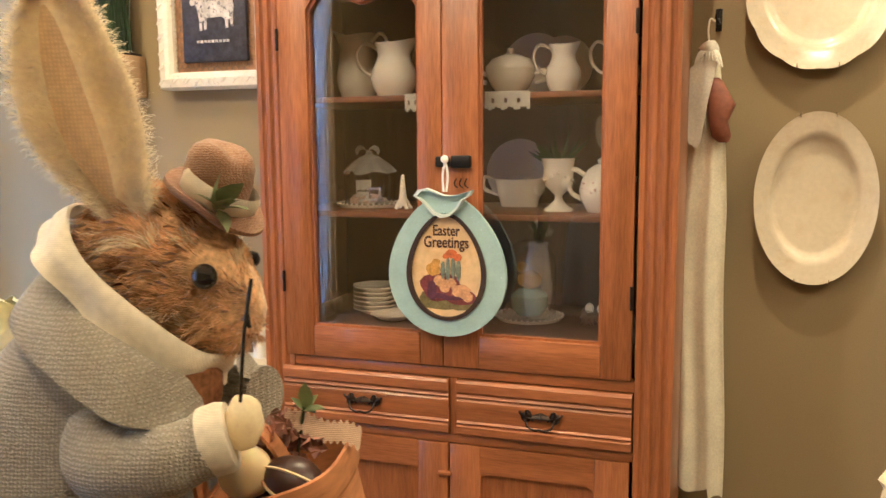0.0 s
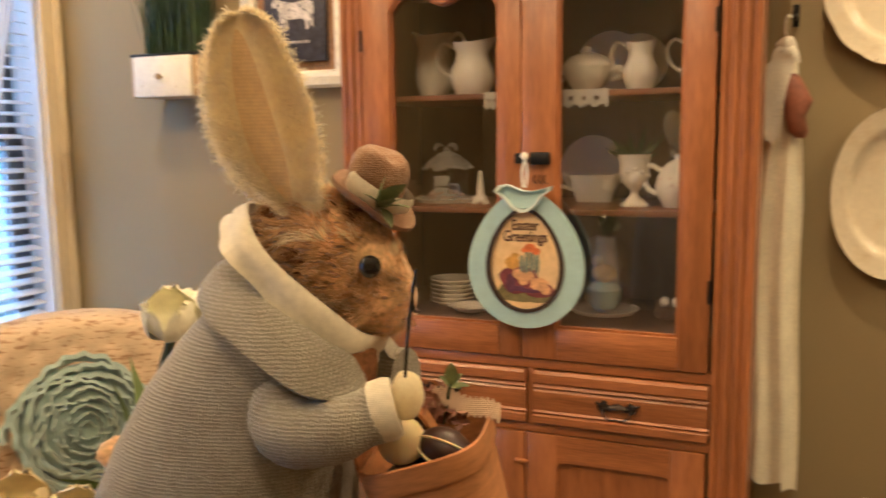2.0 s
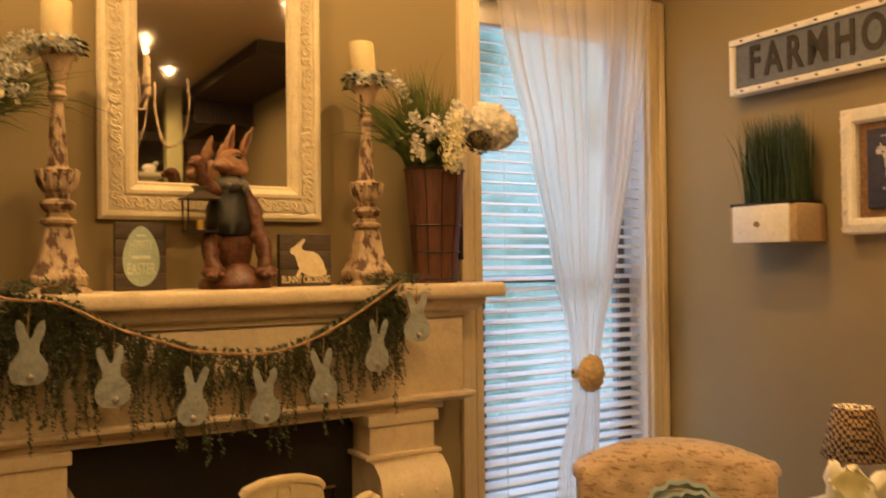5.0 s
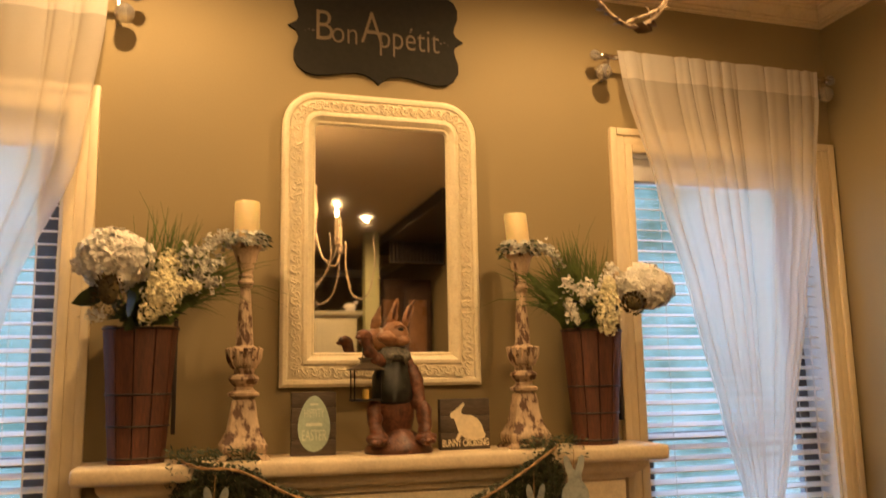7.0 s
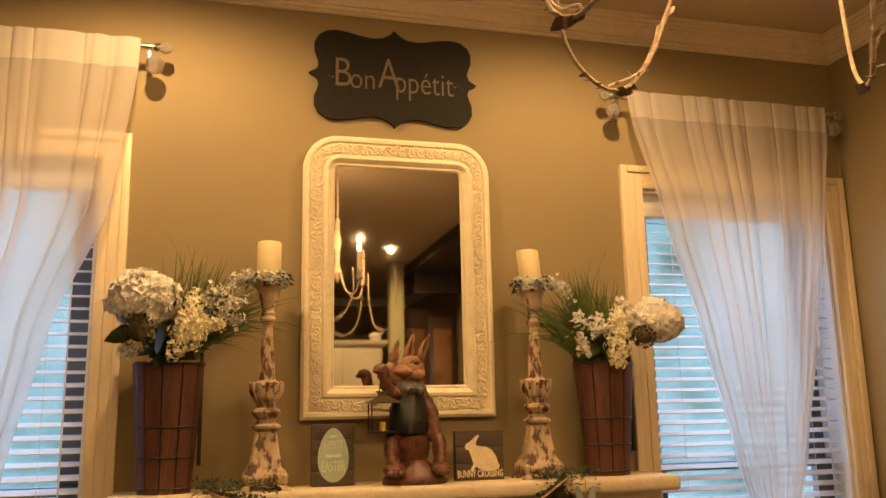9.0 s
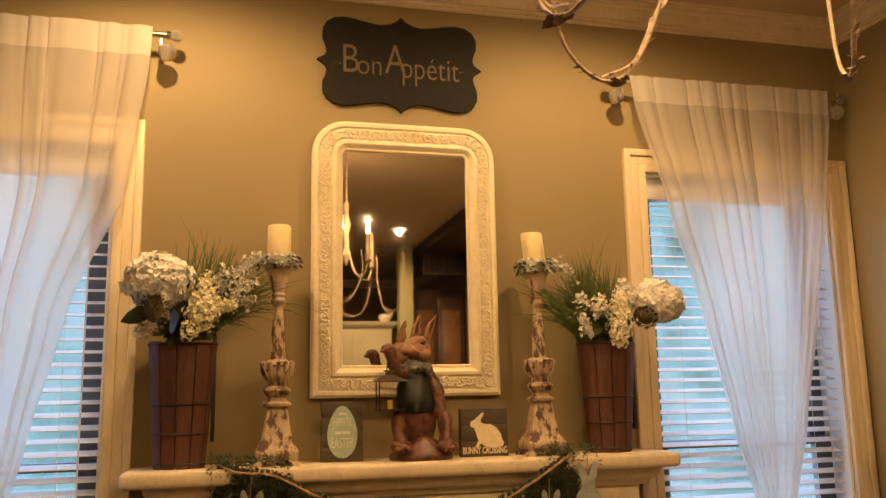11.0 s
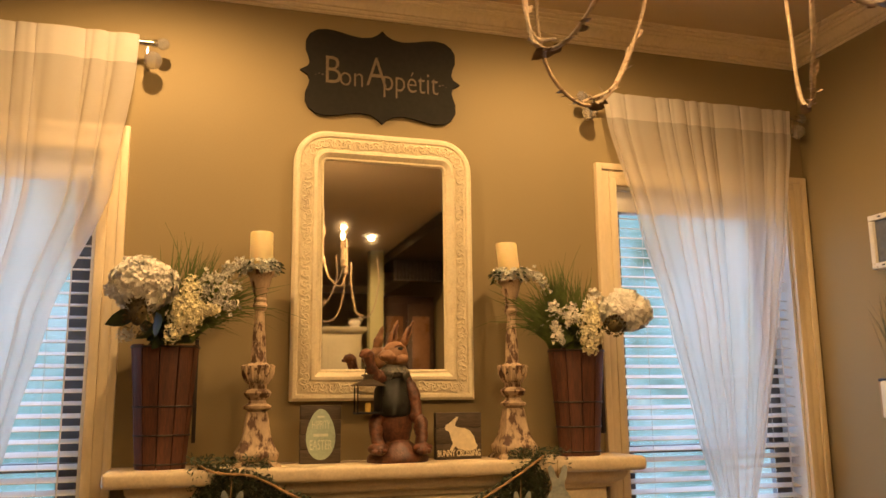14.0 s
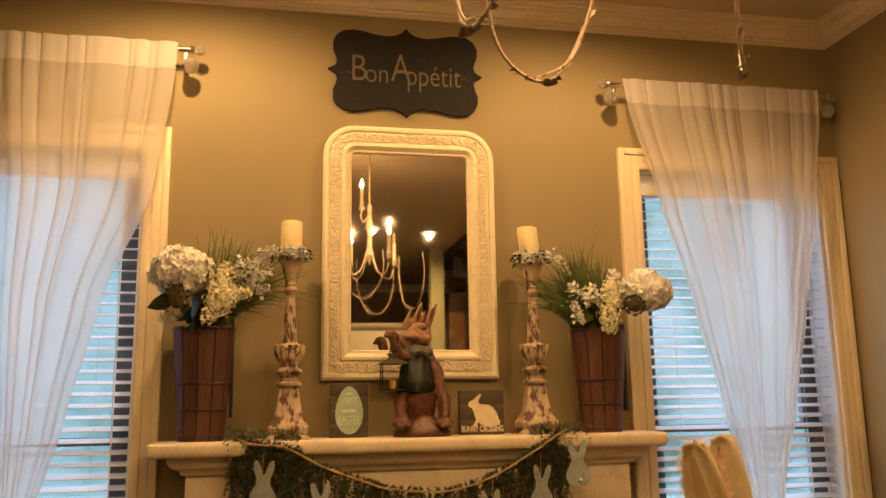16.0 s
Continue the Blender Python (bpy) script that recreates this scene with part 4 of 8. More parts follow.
blot("chick_patch", [(-0.030, 0.152, 0.017, 0.016), (-0.024, 0.168, 0.009, 0.008)], (0.62, 0.33, 0.05), 4)
blot("leaf_patch", [(0.004, 0.152, 0.005, 0.026), (0.016, 0.156, 0.005, 0.026), (0.028, 0.150, 0.006, 0.022), (-0.008, 0.150, 0.005, 0.02)], (0.22, 0.26, 0.20), 6)
blot("flower_patch", [(0.012, 0.188, 0.013, 0.010), (0.026, 0.180, 0.010, 0.008), (0.000, 0.182, 0.008, 0.006)], (0.62, 0.16, 0.03), 7)
# bird cut-out at the sign's top
up = [(-0.070, 0.316), (-0.058, 0.330), (-0.040, 0.333), (-0.020, 0.326), (0.0, 0.318), (0.020, 0.318), (0.040, 0.322), (0.066, 0.330), (0.060, 0.318), (0.044, 0.308), (0.032, 0.288), (0.014, 0.272), (-0.006, 0.268), (-0.026, 0.276), (-0.042, 0.294), (-0.054, 0.306)]
cxb, czb = sum(p[0] for p in up) / len(up), sum(p[1] for p in up) / len(up)
inb = [(cxb + (x - cxb) * 0.88, czb + (z - czb) * 0.82) for x, z in up]
part("bird_rim", ring_prism(B(), up, inb, -0.028, -0.012), mat("pale_cut_edge", (0.62, 0.70, 0.68), 0.6, vary=0.06), sign, "pale blue bird cut-out", angle=30)
part("bird_body", prism(B(), inb, -0.016, -0.013), AQUA, sign)
WHITE_TW = mat("white_ribbon", (0.75, 0.74, 0.70), 0.7)
bm = B()
for s in (-1, 1):
    tube(bm, curve_pts([(0.0, -0.012, 0.392), (s * 0.006, -0.014, 0.36), (s * 0.003, -0.016, 0.325)], 5), 0.0028, 6)
part("hanging_ribbon", bm, WHITE_TW, sign)
part("porcelain_ring", shift(lathe(B(), [(0.003, 0), (0.008, 0.003), (0.009, 0.008), (0.004, 0.012)], 18), pose(-0.001, -0.006, 0.396, 90, 0, 0)), CHINA, sign)

# ---------- cotton-and-berry garland on top of the cabinet ----------
gar = tagged(new("berry_garland"), "cream berry garland on the cabinet's top", "garland")
gar.matrix_world = on_wall(0, 0, 1.90)
rng = random.Random(21)
bm, bt = B(), B()
for k in range(430):
    x = rng.uniform(-0.38, 0.45)
    y = -0.42 + rng.uniform(-0.06, 0.05)
    d = Vector((rng.uniform(-1, 1), rng.uniform(-1, 0.6), rng.uniform(-0.35, 1.0)))
    p = Vector((x, y, 0.02)) + d * 0.055
    if p.z < 0.012 and p.y > -DEP - 0.065:
        p.z = 0.012 + rng.uniform(0, 0.02)
    ball(bm, p, rng.uniform(0.004, 0.008), 1, rough=0.2)
    if k % 2 == 0:
        tube(bt, [(x, y, 0.004), p], 0.0011, 4)
part("berries", bm, mat("cream_berries", (0.62, 0.50, 0.30), 0.7, vary=0.25, scale=50), gar)
part("stem", bt, mat("garland_stems", (0.13, 0.085, 0.04), 0.8), gar)
slate = tagged(new("shelf_sign"), "narrow dark wooden sign leaning on the cornice", "sign")
slate.matrix_world = on_wall(0.0, -DEP - 0.062, 1.792)
part("board", box(B(), -0.205, 0.205, -0.012, 0.0, 0.0, 0.105, 0.003), mat("charcoal_board", (0.022, 0.018, 0.015), 0.7, vary=0.3, scale=20, second=(0.08, 0.06, 0.045), mixlo=0.6, mixhi=0.9), slate)
bm = B()
for i in range(11):
    box(bm, -0.17 + i * 0.031, -0.150 + i * 0.031, -0.014, -0.012, 0.045 + 0.01 * (i % 3), 0.095)
part("writing_bars", bm, mat("faded_chalk", (0.16, 0.13, 0.10), 0.8), slate, "faded unreadable lettering")
part("ledge_hook", box(B(), -0.03, 0.03, 0.0, 0.11, 0.107, 0.111), IRON, slate)

# ---------- pictures, signs and plates on the cabinet wall ----------
WHITEDIST = mat("distressed_white", (0.80, 0.76, 0.66), 0.6, vary=0.06, scale=18, fine=90, bump=0.25, second=(0.42, 0.30, 0.17), mixlo=0.62, mixhi=0.72)


def wall_thing(name, y, z, label, category, group=""):
    ob = tagged(new(name), label, category, group)
    ob.matrix_world = pose(WALL_X - 0.002, y, z, 0, 0, -90)
    return ob


cow = wall_thing("framed_print", -1.022, 1.572, "white distressed frame with a cow print on chicken wire", "picture")
FW, FH = 0.193, 0.40


def mitred(ob, w, h, t, prof, material, name="frame"):
    """A frame swept with a profile of (inward, out) round a rectangle standing on z = 0."""
    bm = B()
    rows = [[(-w + i, -y, i), (w - i, -y, i), (w - i, -y, h - i), (-w + i, -y, h - i)] for i, y in prof]
    vr = [[bm.verts.new(p) for p in r] for r in rows]
    for p, q in zip(vr, vr[1:] + [vr[0]]):
        for k in range(4):
            bm.faces.new((p[k], p[(k + 1) % 4], q[(k + 1) % 4], q[k]))
    return part(name, bm, material, ob, angle=30)


mitred(cow, FW, FH, 0, [(0, 0), (0, 0.055), (0.006, 0.068), (0.03, 0.074), (0.042, 0.070), (0.05, 0.058), (0.05, 0.03), (0.05, 0)], WHITEDIST)
bm, rng = B(), random.Random(3)
for side in range(4):
    for k in range(9):
        u = (k + 0.5) / 9
        x, z = [(-FW + 0.022, u * FH), (FW - 0.022, u * FH), ((2 * u - 1) * FW, 0.022), ((2 * u - 1) * FW, FH - 0.022)][side]
        a = rng.uniform(0, 3)
        tube(bm, curve_pts([(x + 0.014 * math.cos(a + q), -0.074, z + 0.010 * math.sin(a + q * 1.7)) for q in (0, 1.2, 2.4, 3.4)], 3), 0.0022, 5)
part("carving", bm, WHITEDIST, cow)
part("backing", box(B(), -FW + 0.045, FW - 0.045, -0.036, -0.010, 0.045, FH - 0.045), mat("burlap_brown", (0.36, 0.21, 0.11), 0.9, vary=0.15, scale=60), cow)
bm = B()
hx = 0.012
for r in range(15):
    for c in range(13):
        x = -0.145 + c * hx * 1.73 + (hx * 0.866 if r % 2 else 0)
        z = 0.055 + r * hx * 1.5
        if x > 0.14 or z > 0.35:
            continue
        if abs(x - 0.0) < 0.10 and 0.09 < z < 0.315:
            continue
        p = [Vector((x + hx * math.cos(math.radians(30 + 60 * k)), -0.042, z + hx * math.sin(math.radians(30 + 60 * k)))) for k in range(4)]
        for a, b in zip(p, p[1:]):
            tube(bm, [a, b], 0.0009, 4, cap=False)
part("chicken_wire", bm, mat("wire_dull", (0.22, 0.17, 0.12), 0.5, metal=0.7), cow)
NAVY = mat("navy_print", (0.035, 0.034, 0.055), 0.65, vary=0.35, scale=10, fine=80, bump=0.1, second=(0.08, 0.07, 0.09), mixlo=0.5, mixhi=0.9)
pr = part("print", box(B(), -0.108, 0.112, -0.056, -0.040, 0.078, 0.326, 0.004), NAVY, cow, "navy print of a white cow")
COWW = mat("worn_white_ink", (0.60, 0.56, 0.54), 0.7, vary=0.25, scale=40, second=(0.12, 0.11, 0.14), mixlo=0.55, mixhi=0.6)
body = [(-0.070, 0.268), (-0.078, 0.256), (-0.074, 0.244), (-0.060, 0.246), (-0.052, 0.232), (-0.046, 0.196), (-0.046, 0.170), (-0.038, 0.170), (-0.036, 0.198), (-0.030, 0.200), (-0.030, 0.172), (-0.022, 0.172), (-0.020, 0.206),
        (0.030, 0.208), (0.042, 0.200), (0.044, 0.174), (0.052, 0.174), (0.054, 0.198), (0.060, 0.202), (0.062, 0.178), (0.069, 0.178), (0.070, 0.215), (0.074, 0.235), (0.070, 0.256), (0.050, 0.262), (0.0, 0.256), (-0.035, 0.262), (-0.056, 0.270), (-0.062, 0.280)]
part("cow_shape", prism(B(), body, -0.0575, -0.056), COWW, pr, smooth=False)
bm = B()
for i in range(9):
    box(bm, -0.058 + i * 0.013, -0.049 + i * 0.013, -0.0575, -0.056, 0.134, 0.142)
    box(bm, -0.060 + i * 0.012, -0.052 + i * 0.012, -0.0575, -0.056, 0.298, 0.303)
part("writing_bars", bm, COWW, pr, smooth=False)

farm = wall_thing("farmhouse_sign", -0.395, 2.094, "long white-edged blue metal sign lettered FARMHOUSE", "sign")
L = 0.92
SLATE = mat("blue_grey_metal", (0.13, 0.145, 0.17), 0.6, vary=0.15, scale=14, second=(0.20, 0.17, 0.13), mixlo=0.55, mixhi=0.9)
part("plate", box(B(), 0.004, L - 0.004, -0.052, -0.004, 0.004, 0.200), SLATE, farm)
bm = B()
for a, b, c, d in ((0, L, 0, 0.022), (0, L, 0.182, 0.204), (0, 0.022, 0.022, 0.182), (L - 0.022, L, 0.022, 0.182)):
    box(bm, a, b, -0.064, -0.004, c, d, 0.003)
part("edge", bm, WHITEDIST, farm)
bm = B()
for k in range(12):
    for z in (0.011, 0.193):
        box(bm, 0.05 + k * 0.075, 0.062 + k * 0.075, -0.0655, -0.064, z - 0.003, z + 0.003)
part("chips", bm, DARKWOOD, farm)
part("letters", shift(lettering("FARMHOUSE", 0.160, 0.004, 0.66, 0.004, 1.32), pose(0.450, -0.054, 0.102)), mat("black_letter", (0.035, 0.028, 0.022), 0.6, vary=0.3), farm, smooth=False)

# drawer planter with grass
pl = wall_thing("drawer_planter", -0.60, 1.552, "white distressed drawer planter with tall green grass", "planter")
part("box", box(B(), -0.135, 0.135, -0.158, -0.002, 0.0, 0.128, 0.004), mat("tan_box_side", (0.42, 0.30, 0.17), 0.7, vary=0.12), pl)
f = part("drawer_front", box(B(), -0.114, 0.114, -0.172, -0.158, 0.0, 0.128, 0.006), WHITEDIST, pl)
part("knob", shift(lathe(B(), [(0.004, 0), (0.005, 0.008), (0.010, 0.014), (0.009, 0.02), (0.0, 0.022)], 14), pose(0, -0.172, 0.062, 90, 0, 0)), mat("brass_knob", (0.35, 0.24, 0.11), 0.4, metal=0.7), f)
part("tray", box(B(), -0.128, 0.128, -0.165, -0.01, 0.126, 0.137, 0.003), IRON, pl)
GRASS = mat("plastic_grass", (0.030, 0.062, 0.022), 0.5, vary=0.35, scale=20, bump=0)


def blades(rng, n, x0, x1, y0, y1, z, hmin, hmax, lean, w=0.0022):
    bm = B()
    for k in range(n):
        p = Vector((rng.uniform(x0, x1), rng.uniform(y0, y1), z))
        h = rng.uniform(hmin, hmax)
        d = Vector((rng.gauss(0, lean), rng.gauss(0, lean) - lean * 0.3, 1))
        c = Vector((rng.gauss(0, lean), rng.gauss(0, lean), 0)) * 0.8
        q = [p + d * h * t + c * h * t * t for t in (0, 0.4, 0.75, 1)]
        s = Vector((rng.uniform(-1, 1), rng.uniform(-1, 1), 0)).normalized() * w
        a = [bm.verts.new(v + s * k2) for v, k2 in zip(q, (1, 0.9, 0.6, 0.1))]
        b = [bm.verts.new(v - s * k2) for v, k2 in zip(q, (1, 0.9, 0.6, 0.1))]
        for i in range(3):
            bm.faces.new((a[i], a[i + 1], b[i + 1], b[i]))
    return bm


rng = random.Random(11)
bm = blades(rng, 620, -0.10, 0.11, -0.125, -0.03, 0.13, 0.22, 0.32, 0.045)
part("grass", bm, GRASS, pl, "tall dark green grass")
bm = blades(rng, 60, -0.11, -0.02, -0.14, -0.06, 0.13, 0.20, 0.30, 0.16, 0.0016)
part("loose_grass", bm, GRASS, pl)

# plates
def platter(y, z, hw, hh, label, scallop=0.0):
    ob = wall_thing("wall_platter", y, z, label, "platter", "platters on the wall")
    bm = B()
    rows = []
    for f, d in ((0.0, 0.011), (0.62, 0.011), (0.68, 0.014), (0.71, 0.022), (0.74, 0.029), (0.80, 0.031), (0.97, 0.038), (1.0, 0.040), (1.0, 0.036), (0.78, 0.024), (0.6, 0.006), (0.0, 0.006)):
        row = []
        for i in range(72):
            a = 2 * math.pi * i / 72
            k = f * (1 + (scallop * abs(math.sin(a * 6)) if f > 0.9 else 0))
            row.append((hw * k * math.cos(a), -d, hh * k * math.sin(a)))
        rows.append(row)
    loft(bm, rows[1:-1])
    part("dish", bm, CHINA_OLD, ob, angle=50)
    bm = B()
    for sx, sz in ((-0.35, 1), (0.35, 1), (-0.35, -1), (0.35, -1)):
        x, zz = sx * hw * 0.8, sz * hh * math.sqrt(1 - (sx * 0.8) ** 2)
        tube(bm, curve_pts([(x, -0.003, zz * 1.0), (x, -0.03, zz * 1.025), (x, -0.042, zz * 1.012), (x, -0.040, zz * 0.975)], 4), 0.0014, 5)
    part("wire_clip", bm, mat("clip_brass", (0.35, 0.25, 0.13), 0.4, metal=0.9), ob)


CHINA_OLD = mat("crazed_ironstone", (0.74, 0.66, 0.50), 0.22, vary=0.05, scale=9, fine=80, bump=0.05, coat=0.4, second=(0.60, 0.48, 0.29), mixlo=0.52, mixhi=0.85)
platter(-2.688, 1.262, 0.140, 0.211, "oval cream ironstone platter hung by wire clips")
platter(-2.680, 1.765, 0.165, 0.191, "scalloped cream platter hung by wire clips", 0.025)

# apron, lace and pouch on a hook
ap = wall_thing("hanging_apron", -2.432, 0.50, "long cream cotton apron with lace on a wall hook", "apron")
COTTON = cloth("cream_cotton", (0.90, 0.85, 0.66), 1600, 0.15, lo=0.92)
bm = B()
rows = []
for j in range(41):
    v = j / 40
    z = 1.10 - v * 1.09
    wl, wr = -(0.026 + 0.044 * min(1, v * 3) + 0.018 * v), 0.026 + 0.020 * min(1, v * 3) + 0.020 * v
    row = []
    for i in range(33):
        u = i / 32
        y = -0.075 + 0.012 * math.sin(u * 15 + 0.6 * math.sin(v * 4)) * (0.4 + 0.6 * v) + 0.007 * math.sin(u * 6 + v * 2)
        row.append((wl + (wr - wl) * u + 0.004 * math.sin(v * 9), y, z + (0.012 * math.sin(u * 9) - 0.03 * (u > 0.75)) * v))
    rows.append(row)
loft(bm, rows, closed=False, cap=False)
apc = part("skirt", bm, COTTON, ap, angle=80)
solid = apc.modifiers.new("thickness", "SOLIDIFY")
solid.thickness = 0.002
LACEC = cloth("cream_lace", (0.84, 0.80, 0.68), 700, 0.3, lo=0.85)
bm = B()
lp = [(-0.045, 1.075), (0.002, 1.115), (0.022, 1.09), (0.004, 1.01), (-0.006, 0.945), (-0.012, 0.90), (-0.024, 0.885), (-0.045, 0.905), (-0.066, 0.94), (-0.058, 1.0)]
prism(bm, lp, -0.112, -0.108)
part("lace_collar", bm, LACEC, ap, "cream eyelet lace")
bm = B()
ball(bm, (0.0, -0.10, 1.125), 0.020, 2, (1.1, 0.8, 1.0), rough=0.4)
for k in range(9):
    a = -0.8 + k * 0.2
    tube(bm, curve_pts([(0, -0.10, 1.125), (0.03 * math.sin(a), -0.115, 1.11), (0.045 * math.sin(a), -0.118, 1.085 + 0.01 * math.cos(3 * a))], 3), [0.006, 0.006, 0.006, 0.005, 0.004, 0.003, 0.002], 5, flat=0.4)
part("bow", bm, LACEC, ap, "cream gathered bow")
part("hanger", tube(B(), curve_pts([(0.0, -0.09, 1.14), (-0.003, -0.09, 1.17), (0.001, -0.085, 1.195), (0.012, -0.08, 1.19)], 5), 0.0026, 6), CHINA, ap, "white hanger hook")
LEATHER = mat("rust_leather", (0.27, 0.10, 0.055), 0.55, vary=0.2, scale=25, bump=0.2)
bm = B()
rows = []
for z, x0, x1, d in ((0.900, 0.030, 0.052, 0.006), (0.915, 0.012, 0.058, 0.016), (0.95, 0.004, 0.050, 0.022), (0.975, 0.002, 0.060, 0.024), (0.99, 0.0, 0.066, 0.022), (1.02, -0.002, 0.050, 0.022), (1.045, 0.0, 0.036, 0.014), (1.055, 0.006, 0.026, 0.005)):
    rows.append([((x0 + x1) / 2 + (x1 - x0) / 2 * math.cos(a), -0.095 + d * math.sin(a), z) for a in (2 * math.pi * i / 16 for i in range(16))])
loft(bm, rows)
part("pouch", bm, LEATHER, ap, "rust brown leather pouch", angle=60)
hk = wall_thing("wall_hook", -2.452, 1.655, "black iron wall hook", "hook")
part("hook", tube(B(), curve_pts([(0.0, -0.002, 0.05), (0.0, -0.03, 0.045), (0.002, -0.07, 0.03), (-0.006, -0.085, 0.045), (0.004, -0.09, 0.062)], 5), 0.003, 6), IRON, hk)
part("plate", box(B(), -0.008, 0.008, -0.006, -0.002, 0.02, 0.075, 0.002), IRON, hk)

# ---------- side table with lamp and planter beside the cabinet ----------
st = thing("side_table", (-0.20, -1.10, 0), label="small cream painted side table beside the cabinet", category="side table")
PAINTC = mat("cream_furniture_paint", (0.74, 0.66, 0.48), 0.5, vary=0.07, scale=12, bump=0.1, second=(0.52, 0.40, 0.22), mixlo=0.6, mixhi=0.85)
part("tabletop", box(B(), -0.19, 0.19, -0.25, 0.25, 0.745, 0.77, 0.006), PAINTC, st)
part("apron", box(B(), -0.165, 0.165, -0.22, 0.22, 0.66, 0.745, 0.003), PAINTC, st)
for sx in (-1, 1):
    for sy in (-1, 1):
        part("leg", shift(lathe(B(), [(0.012, 0), (0.017, 0.04), (0.013, 0.1), (0.02, 0.5), (0.024, 0.60), (0.024, 0.70)], 12), pose(sx * 0.145, sy * 0.2, -0.006)), PAINTC, st)
tl = thing("table_lamp", (-0.25, -1.01, 0.77), label="small lit table lamp with a black checked shade", category="lamp")
part("base", lathe(B(), [(0.045, 0), (0.045, 0.01), (0.02, 0.02), (0.026, 0.05), (0.014, 0.08), (0.008, 0.13), (0.008, 0.16)], 20), PAINTC, tl)


def gingham():
    m = mat("gingham_shade", (0.10, 0.09, 0.09), 0.9, bump=0)
    t = m.node_tree
    n, ln = t.nodes, t.links
    tc, ck = n.new("ShaderNodeTexCoord"), n.new("ShaderNodeTexChecker")
    ck.inputs["Scale"].default_value = 95
    ck.inputs[1].default_value, ck.inputs[2].default_value = (0.04, 0.04, 0.05, 1), (0.42, 0.33, 0.22, 1)
    ln.new(tc.outputs["Object"], ck.inputs[0])
    b = n["Principled BSDF"]
    ln.new(ck.outputs[0], b.inputs["Base Color"])
    tl_, mx = n.new("ShaderNodeBsdfTranslucent"), n.new("ShaderNodeMixShader")
    ln.new(ck.outputs[0], tl_.inputs[0])
    mx.inputs[0].default_value = 0.5
    ln.new(b.outputs[0], mx.inputs[1])
    ln.new(tl_.outputs[0], mx.inputs[2])
    ln.new(mx.outputs[0], n["Material Output"].inputs[0])
    return m


part("shade", lathe(B(), [(0.090, 0.155), (0.056, 0.300), (0.054, 0.300), (0.088, 0.155)], 32, cap=False), gingham(), tl, "black and tan checked shade")
BULB = glow("bulb_glow", (1.0, 0.72, 0.38), 14)
part("bulb", ball(B(), (0, 0, 0.215), 0.018, 2, (1, 1, 1.2)), BULB, tl)
lamp = new("table_lamp_light", bpy.data.lights.new("table_lamp_light", "POINT"))
lamp.data.energy, lamp.data.color, lamp.data.shadow_soft_size = 1.2, WARM, 0.02
lamp.location = (-0.25, -1.01, 1.02)
wp = thing("flower_pot", (-0.05, -1.18, 0.77), label="slim white metal pot with small green plant", category="plant pot")
part("pot", lathe(B(), [(0.028, 0), (0.038, 0.155), (0.040, 0.16), (0.036, 0.16), (0.0, 0.14)], 24, cap=False), mat("white_metal_pot", (0.78, 0.77, 0.74), 0.4, vary=0.04), wp)
rng = random.Random(5)
bm = B()
for k in range(70):
    p = Vector((rng.gauss(0, 0.014), rng.gauss(0, 0.014), 0.15))
    d = Vector((rng.gauss(0, 0.35), rng.gauss(0, 0.35), 1)).normalized()
    tip = p + d * rng.uniform(0.03, 0.09)
    s = d.orthogonal().normalized() * 0.005
    vs = [bm.verts.new(q) for q in (p, (p + tip) / 2 + s, tip, (p + tip) / 2 - s)]
    bm.faces.new(vs)
part("foliage", bm, LEAF_DARK, wp, "small green leaves")

# ---------- blinds and curtains ----------
SLAT = mat("blind_slat_white", (0.74, 0.72, 0.68), 0.45, vary=0.03, bump=0.03)
slat_me = {}


def blind(x0, x1):
    ob = thing("window_blind", ((x0 + x1) / 2, 0.052, WZ1 - 0.012), label="white slatted wooden blind half closed", category="blind", group="window blinds")
    w = (x1 - x0) / 2 - 0.016
    part("headrail", box(B(), -w, w, -0.03, 0.03, -0.085, 0.0, 0.003), SLAT, ob)
    key = round(w, 4)
    tilt = radians(15)
    for k in range(49):
        z = -0.105 - 0.0395 * k
        if WZ1 + z < WZ0 + 0.04:
            break
        if key not in slat_me:
            bm = box(B(), -w, w, -0.0245, 0.0245, -0.0014, 0.0014, 0.0008, 1)
            o = part("slat", bm, SLAT, ob)
            slat_me[key] = o.data
        else:
            o = new("slat", slat_me[key])
            o.parent = ob
        o.matrix_basis = Matrix.Translation((0, 0, z)) @ Matrix.Rotation(tilt + random.Random(k).uniform(-0.03, 0.03), 4, "X")
    for sx in (-0.7, 0.0, 0.7):
        part("ladder_cord", tube(B(), [(sx * w, -0.021, -0.08), (sx * w, -0.021, -1.95)], 0.0011, 4), SLAT, ob)
    part("tilt_wand", tube(B(), [(w * 0.86, -0.035, -0.08), (w * 0.86, -0.035, -1.2)], 0.003, 6), SLAT, ob)
    part("bottom_rail", box(B(), -w, w, -0.024, 0.024, -2.02, -2.005, 0.002), SLAT, ob)
    part("cord_tassel", lathe(B(), [(0.002, -1.28), (0.006, -1.27), (0.004, -1.24), (0.0015, -1.235)], 10, center=(w * 0.86, -0.035)), SLAT, ob)


